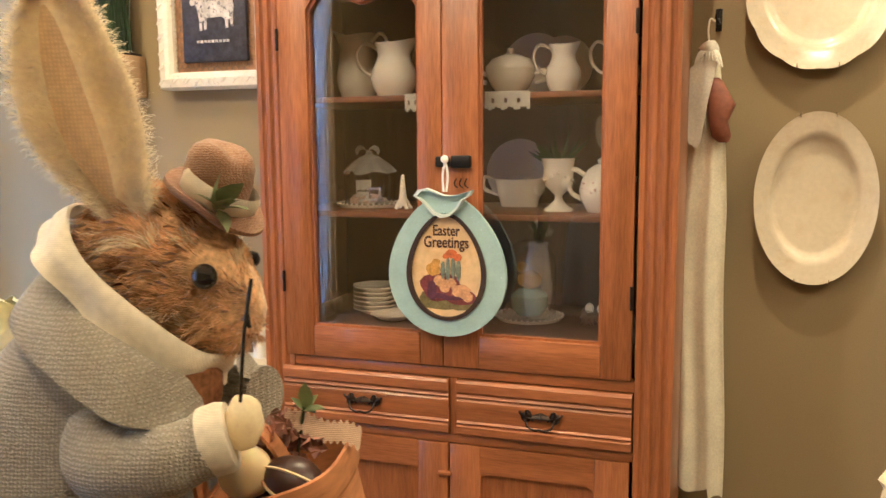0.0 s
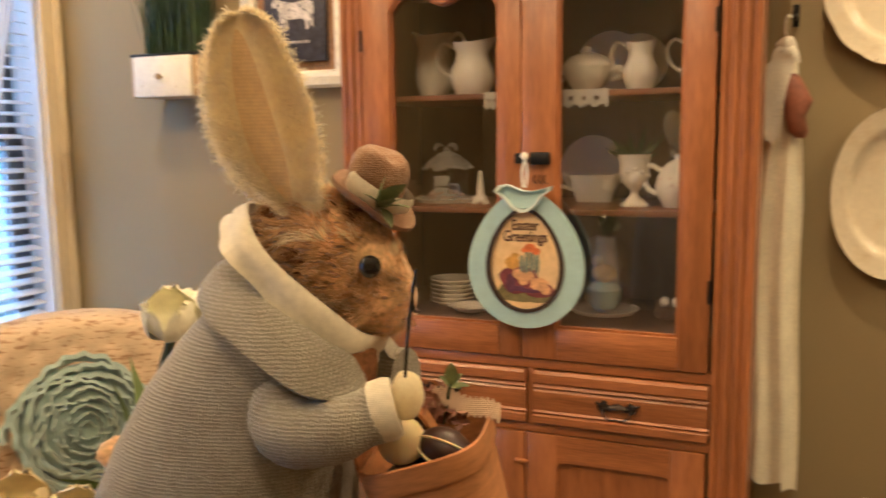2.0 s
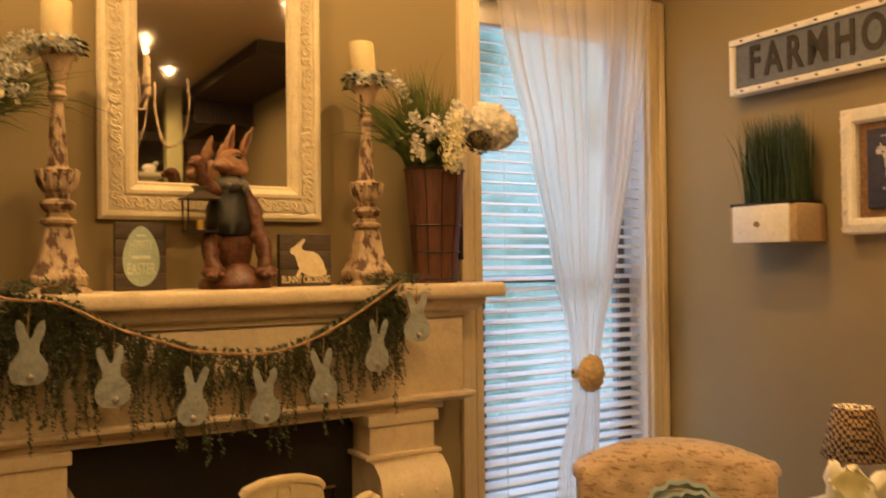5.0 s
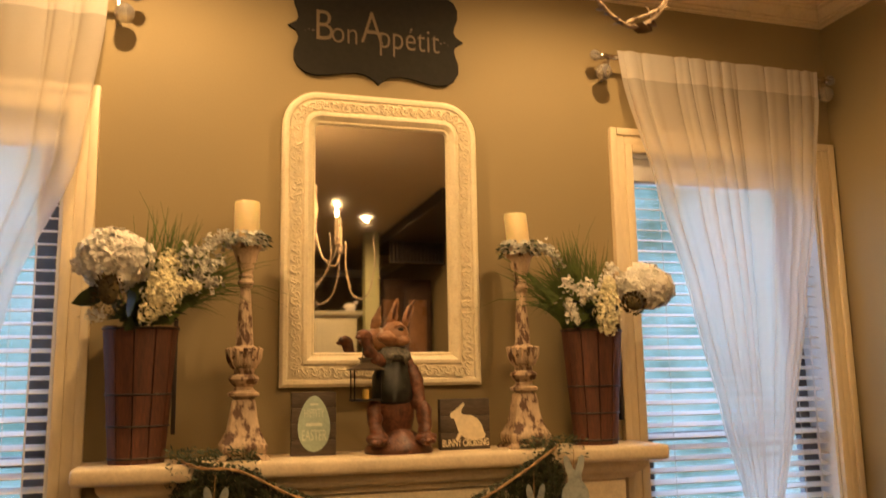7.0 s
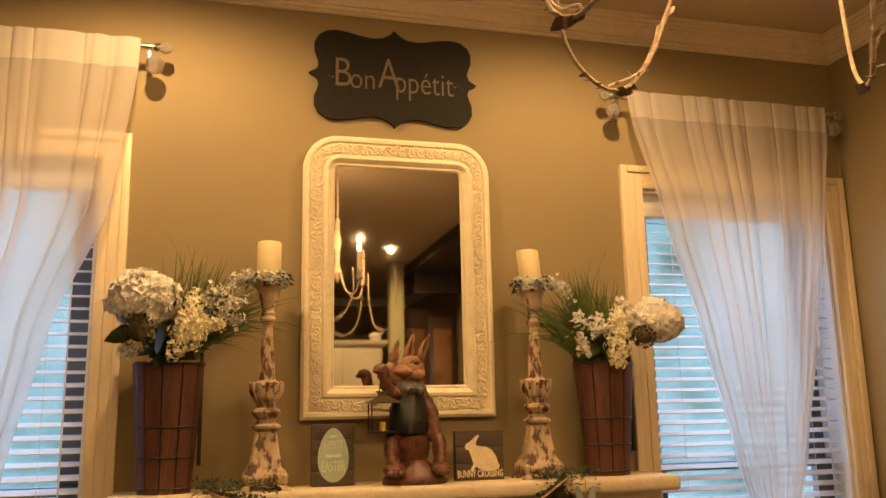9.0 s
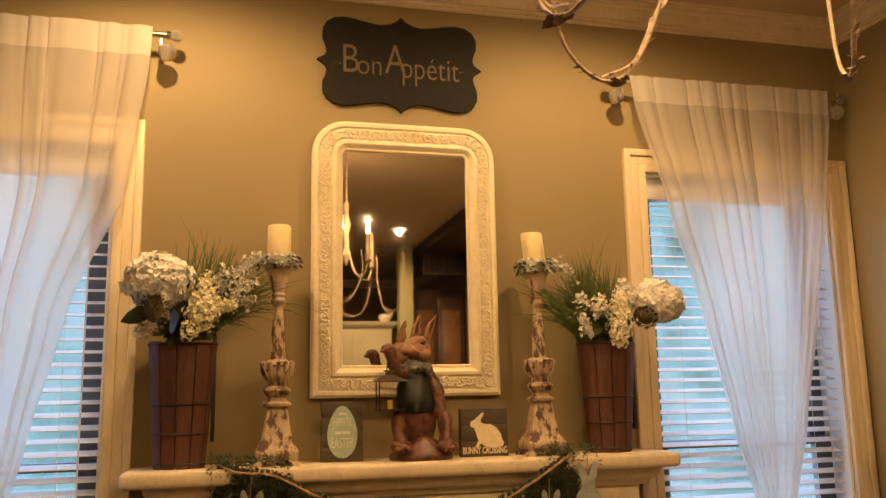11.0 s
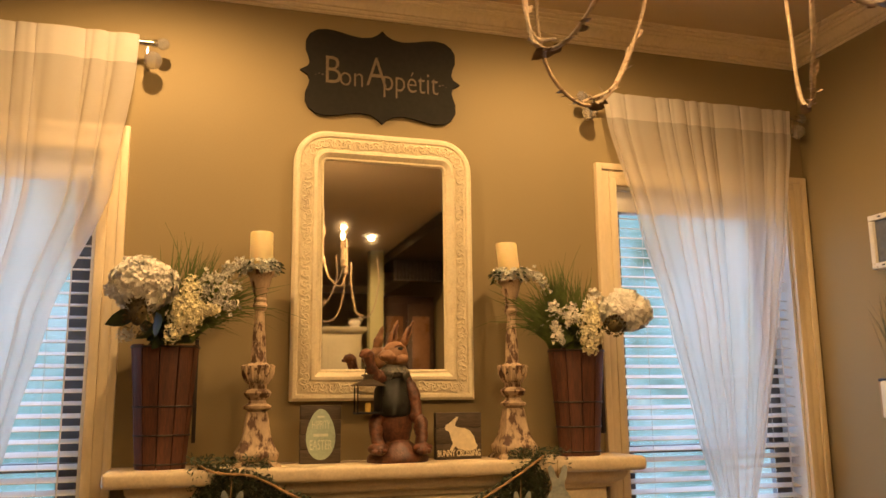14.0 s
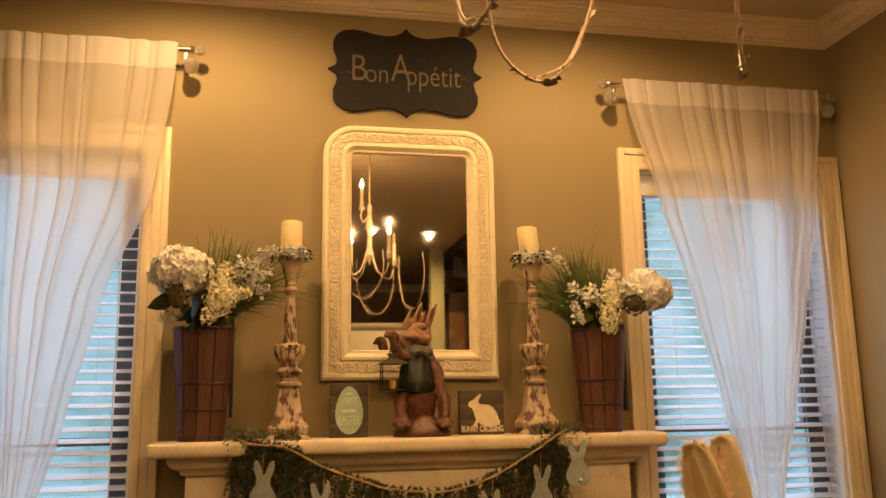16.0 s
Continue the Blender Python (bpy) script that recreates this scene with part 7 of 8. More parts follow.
def let_light_through(m, share):
    """Thin plush and open weave: part of the light passes and scatters."""
    t = m.node_tree
    n, ln = t.nodes, t.links
    b = n["Principled BSDF"]
    col = [l for l in ln if l.to_socket == b.inputs["Base Color"]][0].from_socket
    tl_, mx = n.new("ShaderNodeBsdfTranslucent"), n.new("ShaderNodeMixShader")
    ln.new(col, tl_.inputs[0])
    mx.inputs[0].default_value = share
    ln.new(b.outputs[0], mx.inputs[1])
    ln.new(tl_.outputs[0], mx.inputs[2])
    ln.new(mx.outputs[0], n["Material Output"].inputs[0])


let_light_through(FURC, 0.5)
let_light_through(BURLAP, 0.6)
GLASSEYE = mat("black_glass_eye", (0.006, 0.005, 0.005), 0.05, vary=0, bump=0, coat=1.0, rough_vary=0.02)
FELTLEAF = mat("felt_leaf", (0.26, 0.29, 0.14), 0.9, vary=0.2, scale=60)
FURD = mat("dark_brown_mohair", (0.22, 0.10, 0.04), 0.95, vary=0.3, scale=60, fine=260, bump=0.4, spec=0.1)
MATS = [FURT, FURC, BURLAP, KNIT, LINEN, FELT, GLASSEYE, FELTLEAF, FURD]


def doll():
    """The rabbit doll, one mesh: body, sleeve, collars, head, ears and hat."""
    V = Vector
    rng = random.Random(8)
    bm = B()
    # knitted coat
    n = 40
    rows = []
    for v, u0, u1, h in ((0.012, -0.092, -0.046, 0.030), (-0.005, -0.104, -0.036, 0.044), (-0.030, -0.128, -0.028, 0.056), (-0.055, -0.150, -0.025, 0.064), (-0.095, -0.181, -0.025, 0.072), (-0.135, -0.206, -0.027, 0.078), (-0.17, -0.224, -0.030, 0.082), (-0.25, -0.245, -0.03, 0.088), (-0.40, -0.255, -0.025, 0.095), (TABLE_V, -0.26, -0.02, 0.098)):
        c, a = (u0 + u1) / 2, (u1 - u0) / 2
        rows.append([(c + a * math.copysign(abs(math.cos(t)) ** 0.85, math.cos(t)), h * math.copysign(abs(math.sin(t)) ** 0.85, math.sin(t)), v + 0.003 * math.sin(3 * t + v * 30)) for t in (2 * math.pi * i / n for i in range(n))])
    loft(bm, rows, 3)
    # neck
    tube(bm, [(-0.075, 0, -0.01), (-0.055, 0, 0.0), (-0.03, 0, -0.02)], [0.036, 0.036, 0.03], 16, 8)
    # chest cloth under the chin
    ball(bm, (-0.030, -0.012, -0.075), 0.028, 3, (0.8, 1.1, 1.2), 8, rough=0.1)

    def ribbon(center, long_dir, half_long, half_side, width_dir, width, mi, wave, thick=0.003, lo=0.0, hi=6.283, k=90, waves=7, flare=0.0):
        """A strip of cloth that circles the neck in a tilted ring."""
        c, d, w = V(center), V(long_dir).normalized(), V(width_dir).normalized()
        rows = []
        for i in range(k + 1):
            t = lo + (hi - lo) * i / k
            p = c + d * half_long * math.cos(t) + V((0, half_side * math.sin(t), 0))
            out = (d * math.cos(t) + V((0, math.sin(t), 0))).normalized()
            off = wave * math.sin(waves * t + 0.8 * math.sin(3 * t))
            row = []
            for f, o in ((-0.5, 0), (-0.25, 0.5), (0, 0.8), (0.25, 0.6), (0.5, flare)):
                row.append(p + w * width * f * (1 + 0.12 * math.sin(4 * t)) + out * (o * 0.006 + off * (f + 0.6)))
            back = [q - out * thick for q in row[::-1]]
            rows.append([tuple(q) for q in row + back])
        loft(bm, rows, mi, cap=True)

    # wide rolled shawl collar of the coat, near side and far side
    upper = curve_pts([(-0.112, 0.0, 0.006), (-0.098, -0.030, -0.002), (-0.064, -0.054, -0.020), (-0.033, -0.060, -0.042), (-0.018, -0.046, -0.056), (-0.012, -0.036, -0.072)], 8)
    lower = curve_pts([(-0.142, 0.0, -0.022), (-0.118, -0.050, -0.032), (-0.074, -0.078, -0.054), (-0.040, -0.086, -0.073), (-0.018, -0.076, -0.081), (-0.004, -0.062, -0.086)], 8)
    for s in (1, -1):
        rows = []
        for i, (a, b) in enumerate(zip(upper, lower)):
            a, b = V(a), V(b)
            row = []
            for f, lift in ((0, -0.006), (0.12, 0.002), (0.4, 0.007), (0.75, 0.006), (0.97, 0.004), (1.0, -0.001), (0.9, -0.008), (0.3, -0.010)):
                p = a.lerp(b, f) + V((-0.2, -0.9, 0.45)) * (lift + 0.0012 * math.sin(i * 0.55))
                row.append((p.x, p.y * s, p.z))
            rows.append(row)
        loft(bm, rows, 3)
    # cream ruffled collar round the neck
    ribbon((-0.060, 0, -0.014), (0.106, 0, -0.103), 0.069, 0.053, (-0.70, 0, -0.714), 0.023, 4, 0.0044, 0.002, waves=5, flare=1.2)
    ribbon((-0.030, 0, -0.060), (0.02, 0, -0.03), 0.016, 0.036, (-0.5, 0, -0.85), 0.022, 4, 0.003, 0.002, waves=5)
    # sleeve on the near side, with cuff and hand
    ctrl = [(-0.066, -0.052, -0.085), (-0.055, -0.068, -0.100), (-0.038, -0.073, -0.103), (-0.014, -0.070, -0.098), (0.010, -0.062, -0.090)]
    tube(bm, curve_pts(ctrl, 7), [0.019, 0.020, 0.021, 0.022, 0.0225, 0.023, 0.023] + [0.0235] * 7 + [0.0225] * 8 + [0.021, 0.020, 0.019, 0.019, 0.0195, 0.019, 0.019], 20, 3)
    tube(bm, [(0.004, -0.063, -0.091), (0.014, -0.061, -0.088), (0.018, -0.060, -0.087)], [0.0205, 0.021, 0.0195], 20, 4)
    ball(bm, (0.025, -0.058, -0.080), 0.0125, 3, (0.9, 0.9, 1.3), 1, rough=0.12)
    tube(bm, curve_pts([(-0.07, 0.058, -0.05), (-0.05, 0.072, -0.10), (0.0, 0.055, -0.10)], 6), 0.022, 14, 3)
    # black cane held in the paw
    tube(bm, curve_pts([(0.024, -0.062, -0.075), (0.028, -0.062, -0.030), (0.033, -0.060, 0.004)], 6), 0.0012, 6, 6)
    tube(bm, curve_pts([(0.033, -0.060, 0.004), (0.030, -0.060, -0.012), (0.031, -0.060, -0.024)], 4), 0.0012, 6, 6)
    # head
    n = 28
    rows = []
    axis0, axis1 = V((-0.088, 0, 0.030)), V((0.012, 0, -0.046))
    d = (axis1 - axis0).normalized()
    side, up = V((0, 1, 0)), V((0.605, 0, 0.796))
    for t, a, b in ((0.0, 0.010, 0.010), (0.06, 0.026, 0.026), (0.16, 0.036, 0.037), (0.30, 0.042, 0.045), (0.45, 0.043, 0.047), (0.60, 0.039, 0.044), (0.74, 0.031, 0.036), (0.86, 0.024, 0.028), (0.95, 0.016, 0.019), (1.0, 0.006, 0.008)):
        c = axis0.lerp(axis1, t) + up * 0.004
        rows.append([tuple(c + side * a * math.cos(q) + up * b * math.sin(q)) for q in (2 * math.pi * i / n for i in range(n))])
    loft(bm, rows, 0)
    heads = [f for f in bm.faces if f.material_index == 0]
    # eye and its sunken rim
    ball(bm, (-0.0030, -0.0385, 0.0015), 0.0080, 3, (1, 0.8, 1), 6)
    ball(bm, (0.000, 0.0375, 0.0015), 0.0058, 3, (1, 0.8, 1), 6)
    ball(bm, (0.012, -0.004, -0.040), 0.0055, 2, (0.8, 1.4, 0.7), 8)

    def ear(sy, base, tip, bend, mi_f, mi_in):
        b, t = V(base), V(tip)
        ax = (t - b)
        dirn = ax.normalized()
        wdir = V((dirn.z, 0, -dirn.x))
        rows, inner = [], []
        prof = [(0.0, 0.012), (0.06, 0.017), (0.15, 0.022), (0.26, 0.0295), (0.38, 0.035), (0.50, 0.037), (0.64, 0.0355), (0.80, 0.029), (0.91, 0.022), (0.97, 0.012), (1.0, 0.003)]
        for f, w in prof:
            c = b + ax * f + wdir * bend * math.sin(f * math.pi)
            rows.append([tuple(c + wdir * w * math.cos(q) + V((0, (0.006 + 0.002 * math.sin(f * 9)) * math.sin(q) + 0.010 * abs(math.cos(q)) ** 2 * (-1), 0))) for q in (2 * math.pi * i / 20 for i in range(20))])
        loft(bm, rows, mi_f)
        k = 12
        for (f, w), tp in zip(prof[2:10], (0.2, 0.7, 0.95, 1.0, 1.0, 0.95, 0.75, 0.3)):
            w *= tp
            c = b + ax * (0.20 + 0.66 * (f - 0.28) / 0.63) + wdir * (bend * math.sin(f * math.pi) - 0.002)
            inner.append([tuple(c + wdir * w * 0.31 * (2 * i / k - 1) + V((0, -0.0125 - 0.001 * (2 * i / k - 1) ** 2, 0))) for i in range(k + 1)])
        loft(bm, inner, mi_in, cap=False, closed=False)
        return [(V(base) + ax * f + wdir * bend * math.sin(f * math.pi), w, wdir) for f, w in prof]

    e1 = ear(-1, (-0.050, -0.020, 0.036), (-0.084, -0.041, 0.168), -0.008, 1, 2)
    e2 = ear(1, (-0.074, 0.020, 0.030), (-0.120, 0.034, 0.172), -0.006, 1, 0)
    # hat: tilted brim, crown with a dented top, band and leaves
    hc, hn = V((-0.0085, -0.004, 0.0435)), V((0.61, -0.16, 0.78)).normalized()
    cc, cn = V((-0.0105, -0.002, 0.0440)), V((0.30, -0.06, 0.95)).normalized()

    def hat_rings(profile, mi, c, up_, sag=0.0, cap=False, pinch=0.0):
        ax = V((up_.z, 0, -up_.x)).normalized()
        ay = up_.cross(ax).normalized()
        rows = []
        for r, z in profile:
            row = []
            for q in (2 * math.pi * i / 40 for i in range(40)):
                dent = 1 + 0.04 * math.sin(2 * q + z * 90) + 0.03 * math.sin(5 * q + z * 60)
                drop = pinch * max(0.0, math.cos(q - 5.6)) ** 6 * max(0, z - 0.02) / 0.02
                row.append(tuple(c + ax * r * dent * math.cos(q) + ay * r * dent * math.sin(q) + up_ * (z - drop + sag * (math.cos(2 * q) - 0.4) * max(0, r - 0.020) / 0.014)))
            rows.append(row)
        loft(bm, rows, mi, cap=cap)
    hat_rings(((0.018, 0.0), (0.026, -0.0015), (0.0305, -0.002), (0.0332, 0.0), (0.0326, 0.0026), (0.026, 0.002), (0.019, 0.003)), 5, hc, hn, sag=-0.0035)
    hat_rings(((0.0190, -0.004), (0.0200, 0.006), (0.0208, 0.016), (0.0204, 0.026), (0.0182, 0.0325), (0.0135, 0.0362), (0.007, 0.0352), (0.003, 0.0335)), 5, cc, cn, cap=True, pinch=0.006)
    hat_rings(((0.0215, 0.001), (0.0236, 0.003), (0.0238, 0.011), (0.0222, 0.0145)), 4, hc + hn * 0.001, (hn * 0.7 + cn * 0.3).normalized())
    for k2, (dx, dz, ln2) in enumerate(((0.9, 0.9, 0.025), (1.0, 0.25, 0.022), (0.1, 1.0, 0.022), (0.5, -0.4, 0.016), (-0.5, 0.8, 0.016), (0.8, 0.6, 0.019), (0.3, 0.5, 0.020))):
        before = len(bm.faces)
        leaf_shape(bm, V((0.000 + 0.001 * k2, -0.0265, 0.0400)), V((dx, -0.35 - 0.08 * k2, dz)), ln2 * 1.2, rng, 0.5)
        bm.faces.ensure_lookup_table()
        for f in bm.faces[before:]:
            f.material_index = 7
    # mohair: short strands combed back from the nose
    def strand(p, dr, l, w, mi):
        s = dr.cross(V((rng.gauss(0, 1), rng.gauss(0, 1), rng.gauss(0, 1)))).normalized() * w
        m = p + dr * l * 0.6
        e = p + dr * l + V((0, 0, -0.25 * l))
        vs = [bm.verts.new(q) for q in (p - s, p + s, m + s * 0.7, e, m - s * 0.7)]
        bm.faces.new(vs).material_index = mi

    pts = []
    for f in heads:
        c, a, nr = f.calc_center_median(), f.calc_area(), f.normal.copy()
        vs = [v.co.copy() for v in f.verts]
        mid_ = V((-0.04, 0, -0.008))
        if nr.dot(c - mid_) < 0:
            nr = -nr
        pts.append((vs, a, nr))
    for vs, a, nr in pts:
        for q in range(max(1, int(a / 1.8e-6))):
            r1, r2 = rng.random(), rng.random()
            p = (vs[0] * (1 - r1) + vs[1] * r1) * (1 - r2) + (vs[3] * (1 - r1) + vs[2] * r1) * r2 if len(vs) == 4 else sum(vs, V()) / len(vs)
            swirl = noise.noise_vector(p * 55)
            dr = (nr * 0.55 + V((-0.75, 0, 0.25)) + swirl * 0.9 + V((rng.gauss(0, 0.15), rng.gauss(0, 0.15), rng.gauss(0, 0.15)))).normalized()
            nz = noise.noise(p * 70)
            if (p - V((-0.003, -0.0375, 0.0015))).length < 0.0105:
                continue
            strand(p, dr, rng.uniform(0.005, 0.015) * (0.6 if p.x > -0.005 else 1.0), 0.00032, 8 if nz > 0.42 else (1 if nz < -0.32 else 0))
    for prof in (e1, e2):
        for i in range(len(prof) - 1):
            (c0, w0, wd), (c1, w1, _) = prof[i], prof[i + 1]
            for q in range(1700):
                t = rng.random()
                sgn = rng.choice((-1, 1))
                u = rng.uniform(0.16, 1.0)
                c, w = c0.lerp(c1, t), w0 + (w1 - w0) * t
                p = c + wd * w * u * sgn + V((0, -0.010 * u * u - rng.uniform(0.002, 0.006) if rng.random() < 0.7 else rng.uniform(-0.012, 0.004), 0))
                dr = (wd * sgn * 0.8 + V((rng.gauss(0, 0.3), rng.gauss(-0.2, 0.4), rng.gauss(0.35, 0.4)))).normalized()
                strand(p, dr, rng.uniform(0.002, 0.0085) * (0.7 if u < 0.4 else 1.0), 0.00022, 1)
    # tail
    ball(bm, (-0.222, 0.0, -0.155), 0.014, 2, (1, 1, 1), 0, rough=0.3)
    ob = part("rabbit_doll", bm, MATS, label="plush rabbit doll in a grey knitted coat and brown hat", angle=70)
    ob.matrix_world = RAB
    return tagged(ob, category="doll")


doll()

# basket that hangs from the paw, with eggs
CHIPW = mat("orange_chip_wood", (0.50, 0.22, 0.075), 0.6, vary=0.2, scale=12, fine=60, bump=0.2, stretch=(1, 1, 5), second=(0.24, 0.09, 0.03), mixlo=0.6, mixhi=0.85)
bk = tagged(new("egg_basket"), "small orange chip-wood basket with handle", "basket")
bk.matrix_world = RAB @ pose(0.056, -0.005, -0.219, 0, -18, 0)


def rsq(a, b, z, n=40, p=0.55):
    """A rounded rectangle ring."""
    return [(a * math.copysign(abs(math.cos(t)) ** p, math.cos(t)), b * math.copysign(abs(math.sin(t)) ** p, math.sin(t)), z) for t in (2 * math.pi * i / n for i in range(n))]


bm = B()
loft(bm, [rsq(0.036, 0.040, 0.0), rsq(0.040, 0.044, 0.03), rsq(0.045, 0.050, 0.092), rsq(0.0435, 0.0485, 0.092), rsq(0.038, 0.042, 0.03), rsq(0.034, 0.038, 0.006)])
part("body", bm, CHIPW, bk, angle=50)
part("rim_band", (lambda b: (loft(b, [rsq(0.0455, 0.0505, 0.076), rsq(0.0468, 0.0518, 0.078), rsq(0.0472, 0.0522, 0.094), rsq(0.0455, 0.0505, 0.095)], cap=False), b)[1])(B()), CHIPW, bk, angle=50)
bm = B()
rows = []
for i in range(25):
    t = math.pi * i / 24
    c = Vector((-0.018 + 0.030 * math.cos(t), -0.012, 0.085 + 0.055 * math.sin(t)))
    o = Vector((math.cos(t), 0, math.sin(t)))
    rows.append([tuple(c + o * e + Vector((0, f, 0))) for e, f in ((0, -0.008), (0.0025, -0.008), (0.0025, 0.008), (0, 0.008))])
loft(bm, rows)
part("handle", bm, CHIPW, bk, angle=50)
CHOC = mat("dark_chocolate_egg", (0.045, 0.018, 0.013), 0.4, vary=0.2, scale=40, bump=0.1)
for k, (x, y, z, r, mt, lb, sc) in enumerate(((0.017, -0.025, 0.089, 0.017, CHOC, "dark brown egg with cream ring in the basket", (1.15, 0.95, 0.85)), (-0.004, -0.026, 0.062, 0.021, CHOC, "dark brown egg in the basket", (1.1, 1, 0.9)),
                                              (-0.014, -0.024, 0.093, 0.0165, WAX, "pale cream egg in the basket", (1.05, 0.95, 1.05)))):
    eg = tagged(new("egg"), lb, "egg", "eggs in the basket")
    eg.matrix_world = RAB @ pose(0.028 + x, -0.005 + y, -0.215 + z, 0, 20 if k == 0 else 0, 0)
    part("shell", ball(B(), (0, 0, 0), r, 3, sc), mt, eg)
    if k == 0:
        bm = B()
        for tl_, rr in ((0.45, 1.03), (-0.75, 1.02)):
            tube(bm, [(r * sc[0] * rr * math.cos(t), r * sc[1] * rr * math.sin(t) * math.cos(tl_), r * sc[2] * rr * math.sin(t) * math.sin(tl_) * 1.0) for t in (2 * math.pi * i / 40 for i in range(41))], 0.0009, 5)
        part("ring", bm, WAX, eg, "thin cream ring")
fil = tagged(new("basket_trim"), "tan toothed ribbon with sprig on the basket rim", "ribbon")
fil.matrix_world = RAB @ pose(0.028, -0.005, -0.215)
bm = B()
rows = []
for i in range(49):
    t = i / 48
    c = Vector((0.002 + 0.050 * t, 0.005 + 0.004 * t, 0.116 - 0.003 * t - 0.010 * t * t + 0.002 * math.sin(t * 9)))
    w = 0.0055 + (0.0022 if i // 2 % 2 else 0)
    rows.append([tuple(c + Vector((0, 0.75 * f * w, 0.8 * f * w))) for f in (-1, -0.5, 0, 0.5, 1)])
loft(bm, rows, closed=False, cap=False)
part("ribbon", bm, cloth("tan_ribbon", (0.66, 0.46, 0.30), 1800, 0.6), fil, smooth=False)
rng = random.Random(13)
bm = B()
for k in range(60):
    p = Vector((rng.gauss(-0.002, 0.011), rng.gauss(0.006, 0.008), rng.gauss(0.102, 0.010)))
    floret(bm, p, Vector((rng.gauss(0, 1), -1, rng.gauss(0, 1))), rng.uniform(0.005, 0.010), rng, 0.5)
part("raffia", bm, mat("dusty_pink_raffia", (0.42, 0.22, 0.16), 0.8, vary=0.3, scale=60), fil, smooth=False)
bm = B()
for d, l in (((0.1, 0, 1), 0.019), ((0.9, -0.3, 0.25), 0.016), ((-0.5, -0.2, 0.7), 0.012), ((0.7, 0.2, 0.9), 0.013), ((0.5, -0.4, 0.1), 0.012)):
    leaf_shape(bm, Vector((0.016, 0.005, 0.124)), Vector(d), l, rng, 0.62, 0.1)
part("leaf_sprig", bm, mat("sage_leaf", (0.20, 0.24, 0.09), 0.6, vary=0.3, scale=60), fil, "small green leaf sprig")
tube_b = tube(B(), [(0.010, 0.006, 0.09), (0.016, 0.005, 0.126)], 0.0012, 5)
part("sprig_stem", tube_b, LEAF, fil)

# tulips in a vase behind the doll
tv = tagged(new("tulip_vase"), "white ceramic vase on the table", "vase")
tv.matrix_world = Matrix.Translation((-1.624, -1.834, 0.76))
part("vase", lathe(B(), [(0.04, 0), (0.045, 0.01), (0.055, 0.10), (0.045, 0.20), (0.035, 0.26), (0.040, 0.28), (0.036, 0.28), (0.03, 0.25)], 28), CHINA, tv)
TULIP = mat("pale_yellow_tulip", (0.92, 0.88, 0.66), 0.55, vary=0.1, scale=30, bump=0.1)
TULIPC = mat("cream_tulip", (0.80, 0.70, 0.44), 0.55, vary=0.1, scale=30, bump=0.1)


def tulip(tip, lean, size, mt, seed):
    rng = random.Random(seed)
    base = Vector((-1.624, -1.834, 1.02))
    tip = Vector(tip)
    ob = tagged(new("tulip"), "pale yellow tulip in the vase", "tulip", "tulips")
    ob.matrix_world = Matrix.Translation(base)
    top = tip - base
    part("stem", tube(B(), curve_pts([(0, 0, -0.12), (top.x * 0.3, top.y * 0.3, top.z * 0.45), tuple(top)], 6), 0.004, 7), LEAF, ob)
    ln_ = Vector(lean).normalized()
    a = ln_.orthogonal().normalized()
    b = ln_.cross(a)
    for k in range(6):
        t = 6.283 * k / 6 + (0.5 if k % 2 else 0)
        o, s = math.cos(t) * a + math.sin(t) * b, -math.sin(t) * a + math.cos(t) * b
        bm = B()
        rows = []
        for f, w, r in ((0, 0.10, 0.05), (0.2, 0.55, 0.34), (0.45, 0.8, 0.46), (0.7, 0.72, 0.46), (0.9, 0.38, 0.42), (1.0, 0.08, 0.44)):
            rows.append([tuple(top + ln_ * size * f + o * size * (r * (1 + 0.1 * (k % 2)) - 0.10 * g * g) + s * size * w * 0.5 * g) for g in (-1, -0.5, 0, 0.5, 1)])
        loft(bm, rows, closed=False, cap=False)
        part("petal", bm, mt, ob)


tulip((-1.668, -1.925, 1.232), (-0.5, -0.3, 0.8), 0.046, TULIP, 1)
tulip((-1.642, -1.935, 1.240), (0.2, -0.6, 0.8), 0.036, TULIP, 2)
tulip((-1.582, -1.852, 1.217), (0.5, 0.1, 0.8), 0.039, TULIP, 3)
tulip((-1.735, -1.795, 1.062), (-0.4, -0.35, 0.7), 0.050, TULIPC, 4)
tulip((-1.715, -1.83, 1.055), (-0.3, -0.6, 0.6), 0.044, TULIPC, 5)
lf = tagged(new("tulip_leaves"), "broad green tulip leaves in the vase", "leaves")
lf.matrix_world = Matrix.Translation((-1.624, -1.834, 1.03))
rng = random.Random(15)
bm = B()
for d, l in (((-0.15, -0.1, 0.9), 0.15), ((0.3, 0.2, 0.9), 0.16), ((0.1, -0.3, 1), 0.16), ((-0.55, 0.25, 0.5), 0.10)):
    leaf_shape(bm, Vector((0, 0, 0)), Vector(d), l, rng, 0.22, 0.1)
part("blades", bm, mat("tulip_leaf_green", (0.14, 0.20, 0.05), 0.5, vary=0.2, scale=20), lf)

# ---------- chairs ----------
SCRIPT = mat("script_print_linen", (0.62, 0.47, 0.31), 0.85, vary=0.1, scale=16, fine=140, bump=0.25, second=(0.34, 0.20, 0.11), mixlo=0.55, mixhi=0.60, stretch=(1, 1, 3.2), sheen=0.3)
uc = thing("upholstered_chair", (-0.598, -0.640, 0), -32.3, "tufted cream chair with brown script-printed linen", "chair")


def back_top(x):
    return 0.945 - 0.055 * (abs(x) / 0.29) ** 2.4


